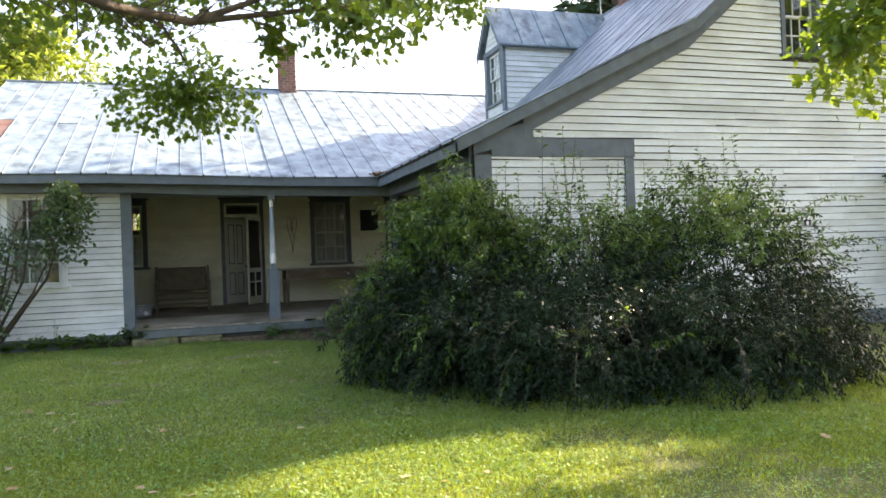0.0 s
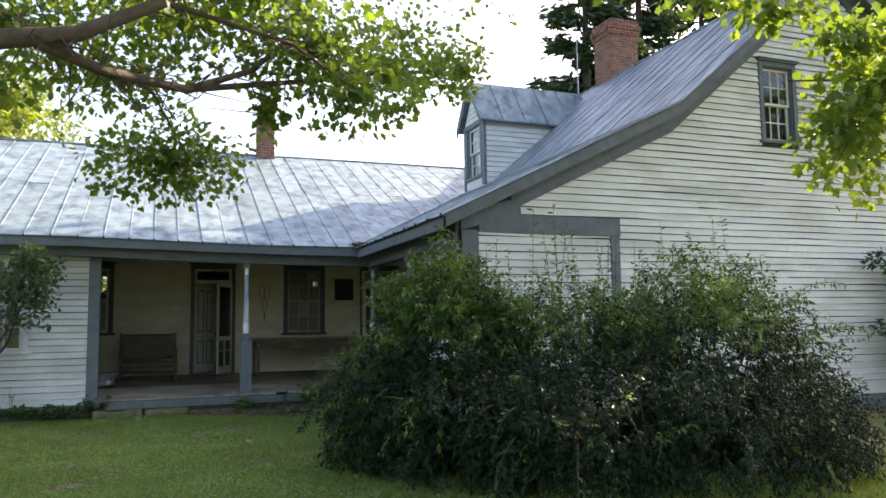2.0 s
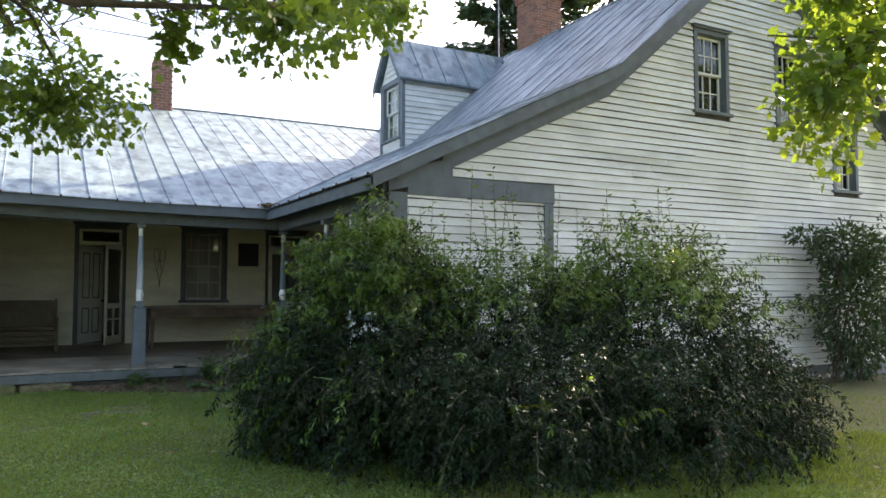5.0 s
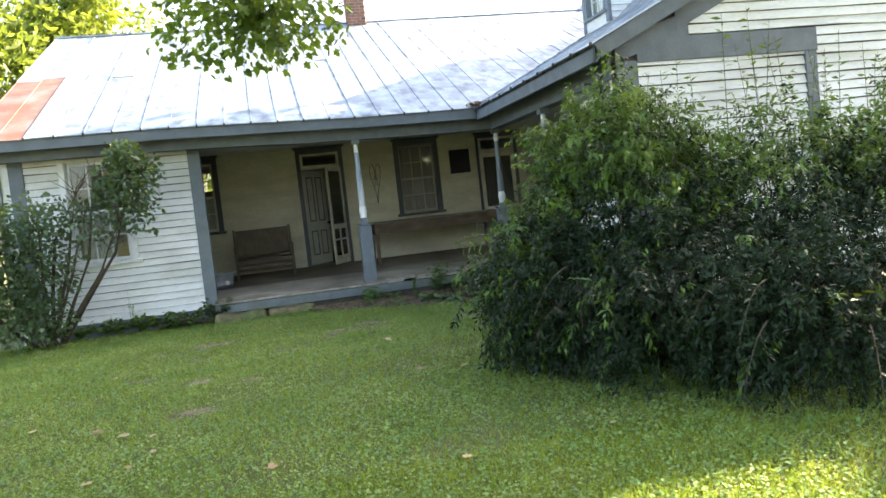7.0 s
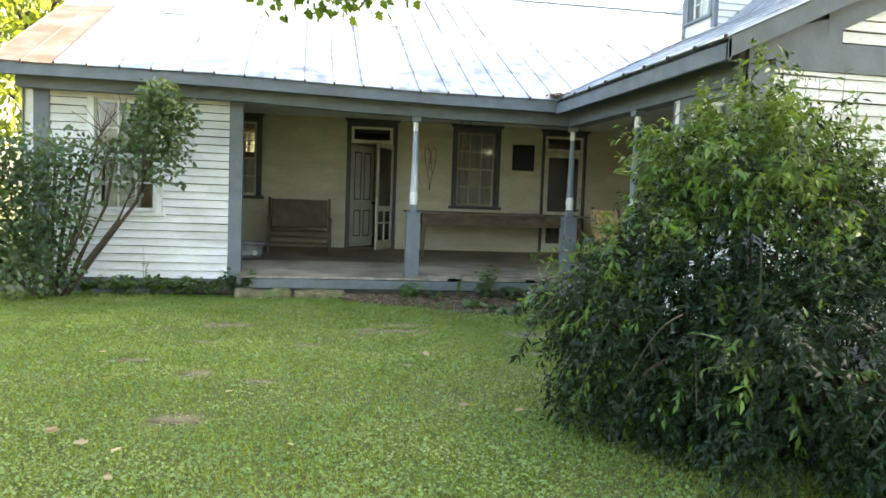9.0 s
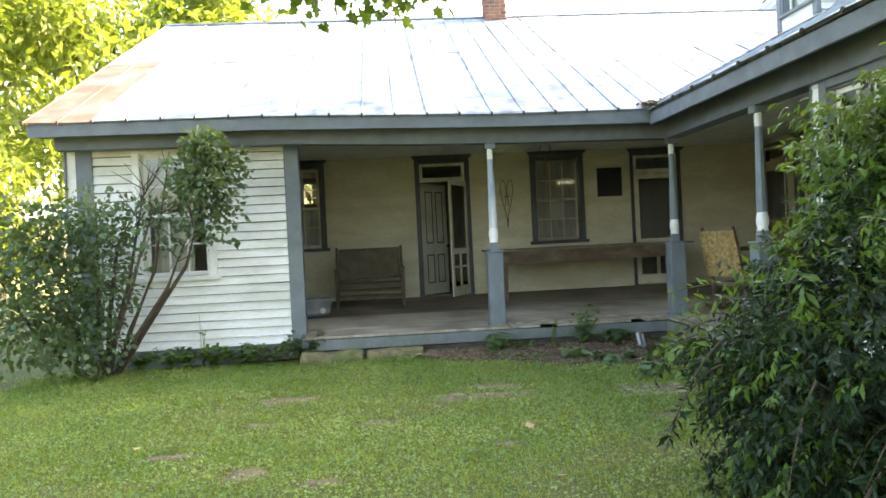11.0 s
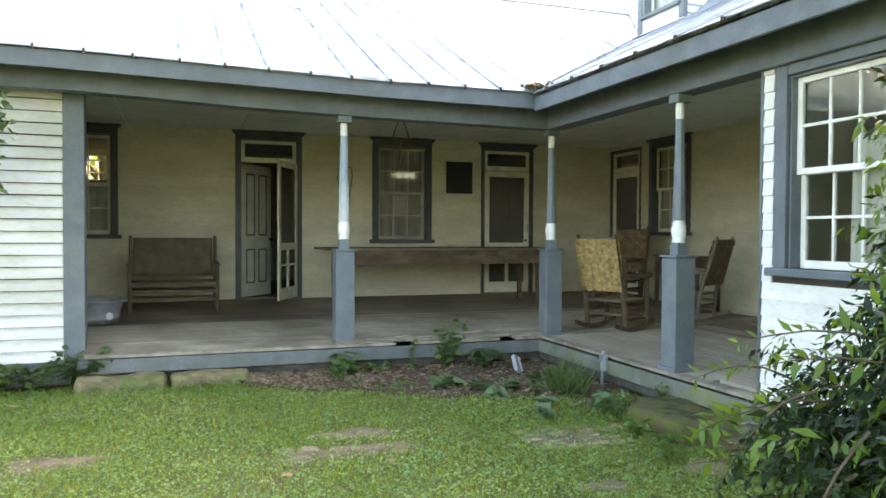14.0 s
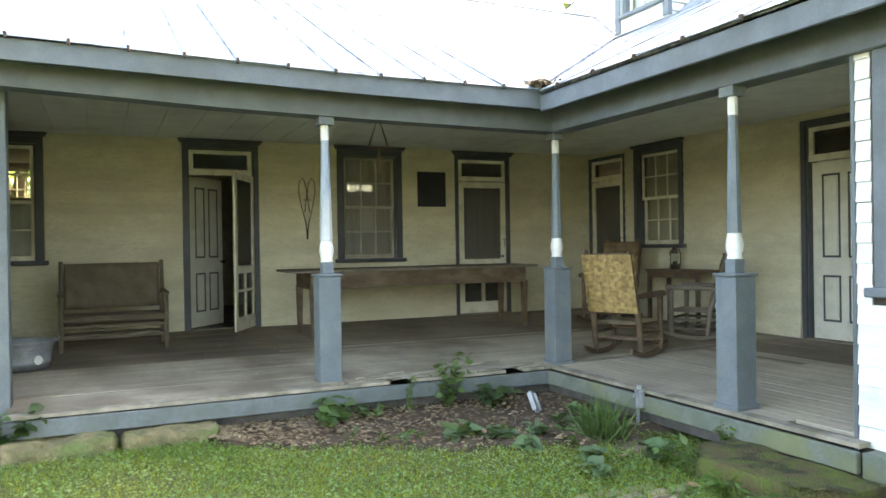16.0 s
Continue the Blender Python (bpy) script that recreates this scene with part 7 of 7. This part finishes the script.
weed((0.95, 13.18), 0.46, 5, 0.07, 0.06, M_SHOOT, OVAL, "upright pale green weed at the porch rim", 1)
weed((1.35, 13.2), 0.56, 14, 0.22, 0.085, M_WEED, BROAD, "bushy green weed growing up the porch rim", 2)
weed((1.7, 13.05), 0.26, 10, 0.25, 0.10, M_LILAC, BROAD, "low dark weed on the soil bed", 3)
weed((0.22, 13.0), 0.30, 8, 0.2, 0.13, M_WEED, BROAD, "broad-leaved weed before the porch post", 4)
weed((2.2, 12.3), 0.18, 5, 0.18, 0.09, M_WEED, BROAD, "leafy weed beside the side porch", 7)
weed((1.95, 11.05), 0.2, 9, 0.2, 0.08, M_WEED, OVAL, "leafy weed beside the side porch", 8)
weed((-2.15, 13.25), 0.42, 18, 0.3, 0.10, M_LILAC, BROAD, "dark leafy weed at the corner post", 9)
weed((-2.5, 13.3), 0.25, 12, 0.25, 0.08, M_WEED, BROAD, "low green weed by the skirt board", 10)
weed((-3.35, 13.35), 0.75, 4, 0.05, 0.05, M_SHOOT, OVAL, "thin upright weed before the white wall", 11)
for i, xx in enumerate((-4.1, -3.75, -3.5, -3.2, -2.95, -2.75)):
    weed((xx, 13.28 + 0.08 * math.sin(i * 2.1)), 0.3, 15, 0.24, 0.085, M_SHOOT if i % 3 == 0 else M_WEED, BROAD, "low green weed by the skirt board", 20 + i)
weed((0.6, 13.1), 0.16, 8, 0.2, 0.07, M_WEED, OVAL, "low green weed on the leaf litter", 31)
weed((2.45, 10.95), 0.3, 6, 0.08, 0.07, M_SHOOT, OVAL, "small weed at the mossy step", 32)
for i, (wx, wy) in enumerate(((0.9, 12.07), (1.09, 12.17), (1.14, 11.98), (1.3, 12.0), (1.28, 11.7), (1.5, 11.88), (1.89, 12.09), (1.43, 11.2), (1.35, 10.95), (1.91, 11.1))):
    weed((wx, wy), 0.12, 2, 0.1, 0.115, M_CREEP, HEART, "broad heart-leaved creeper on the bed's edge", 80 + i, -0.05)
for i in range(14):
    wx = 0.1 + 0.155 * i + rs.uniform(-0.05, 0.05)
    weed((wx, float(bed_edge(wx)) + rs.uniform(0.05, 0.5)), rs.uniform(0.07, 0.15), 4, 0.1, rs.uniform(0.04, 0.065), M_CREEP if i % 2 else M_SHOOT, OVAL, "small leafy weed coming up through the soil", 120 + i)
tuft = thing("grass_tuft", "tall tuft of grass at the porch corner", "grass tuft")
n = 260
C = np.stack([1.93 + gen.normal(size=n) * 0.07, 11.72 + gen.normal(size=n) * 0.07, np.full(n, -0.01)], 1)
D = gen.normal(size=(n, 3)) * np.array([0.5, 0.5, 0.05]) + np.array([0, 0, 1.0])
leaf_part("grass", M_WEED, C, D, gen.uniform(0.15, 0.36, n), (BLADE[0] * np.array([0.45, 1, 3.0]), BLADE[1]), tuft, 0.2)
sc = thing("metal_bracket", "small gray metal bracket lying on the soil", "bracket")
part("plate", Mesh().box(-0.03, 0.03, -0.012, 0.0, 0.0, 0.2, 0.003), M_ZINC, sc)
part("flange", Mesh().box(-0.045, -0.03, -0.03, 0.012, 0.02, 0.18, 0.003).box(0.03, 0.045, -0.03, 0.012, 0.02, 0.18, 0.003), M_ZINC, sc)
sc.matrix_world = pose(1.85, 12.5, 0.04, -32, 18, 25)
n = 200
C = np.stack([2.27 + gen.normal(size=n) * 0.06, 13.06 + gen.normal(size=n) * 0.06, np.full(n, 2.93) + gen.random(n) * 0.05], 1)
tagged(leaf_part("roof_debris", M_LITTER, C, gen.normal(size=(n, 3)) * np.array([1, 1, 0.4]), gen.uniform(0.03, 0.06, n), BROAD, None, 0.5), "dead leaves and twigs caught in the roof valley", "debris", kind="stuff")

# ---- flat stones sunk in the lawn ----
paving = thing("stone_paving", "small patch of flat worn paving stones sunk in the lawn", "paving", kind="structure")
rp = random.Random(77)


def flat_stone(cx, cy, w, d, parent, turn):
    k = 9
    V, F = [], []
    for z, e in ((-0.04, 1.0), (0.002, 1.0), (0.009, 0.88)):
        for i in range(k):
            a = 2 * math.pi * i / k
            c, s = math.cos(a), math.sin(a)
            x, y = w * e * 0.5 * math.copysign(abs(c) ** 0.5, c), d * e * 0.5 * math.copysign(abs(s) ** 0.5, s)
            x, y = x + rp.uniform(-0.012, 0.012), y + rp.uniform(-0.01, 0.01)
            X, Y = cx + x * math.cos(turn) - y * math.sin(turn), cy + x * math.sin(turn) + y * math.cos(turn)
            V.append((X, Y, ground_z(X, Y) + z + rp.uniform(-0.003, 0.003)))
    F = [(j * k + i, j * k + (i + 1) % k, (j + 1) * k + (i + 1) % k, (j + 1) * k + i) for j in range(2) for i in range(k)] + [tuple(range(2 * k, 3 * k))]
    return part("paving_stone", Mesh().add(V, F), M_PAVE, parent)


for j in range(5):
    x = 0.92 + 0.05 * (j % 2)
    while x < 1.52 + 0.1 * (j % 2):
        w = rp.uniform(0.13, 0.24)
        flat_stone(x + w / 2, 10.24 + 0.105 * j, w - 0.02, 0.085, paving, rp.uniform(-0.08, 0.08))
        x += w
strip = thing("stone_paving", "row of flat pale stones worn level with the lawn", "paving", kind="structure")
x = -0.72
while x < 0.15:
    w = rp.uniform(0.2, 0.36)
    flat_stone(x + w / 2, 10.66 - 0.25 * (x + 0.5) + 0.02 * math.sin(x * 7), w - 0.03, 0.12, strip, -0.22 + rp.uniform(-0.1, 0.1))
    x += w
for i, (wx, wy) in enumerate(((1.7, 9.95), (1.85, 10.75), (1.55, 9.75), (1.72, 10.3), (2.42, 10.2))):
    weed((wx, wy), 0.16, 7, 0.1, 0.075, M_SHOOT, PRIVET, "small leafy weed beside the mossy step", 60 + i)
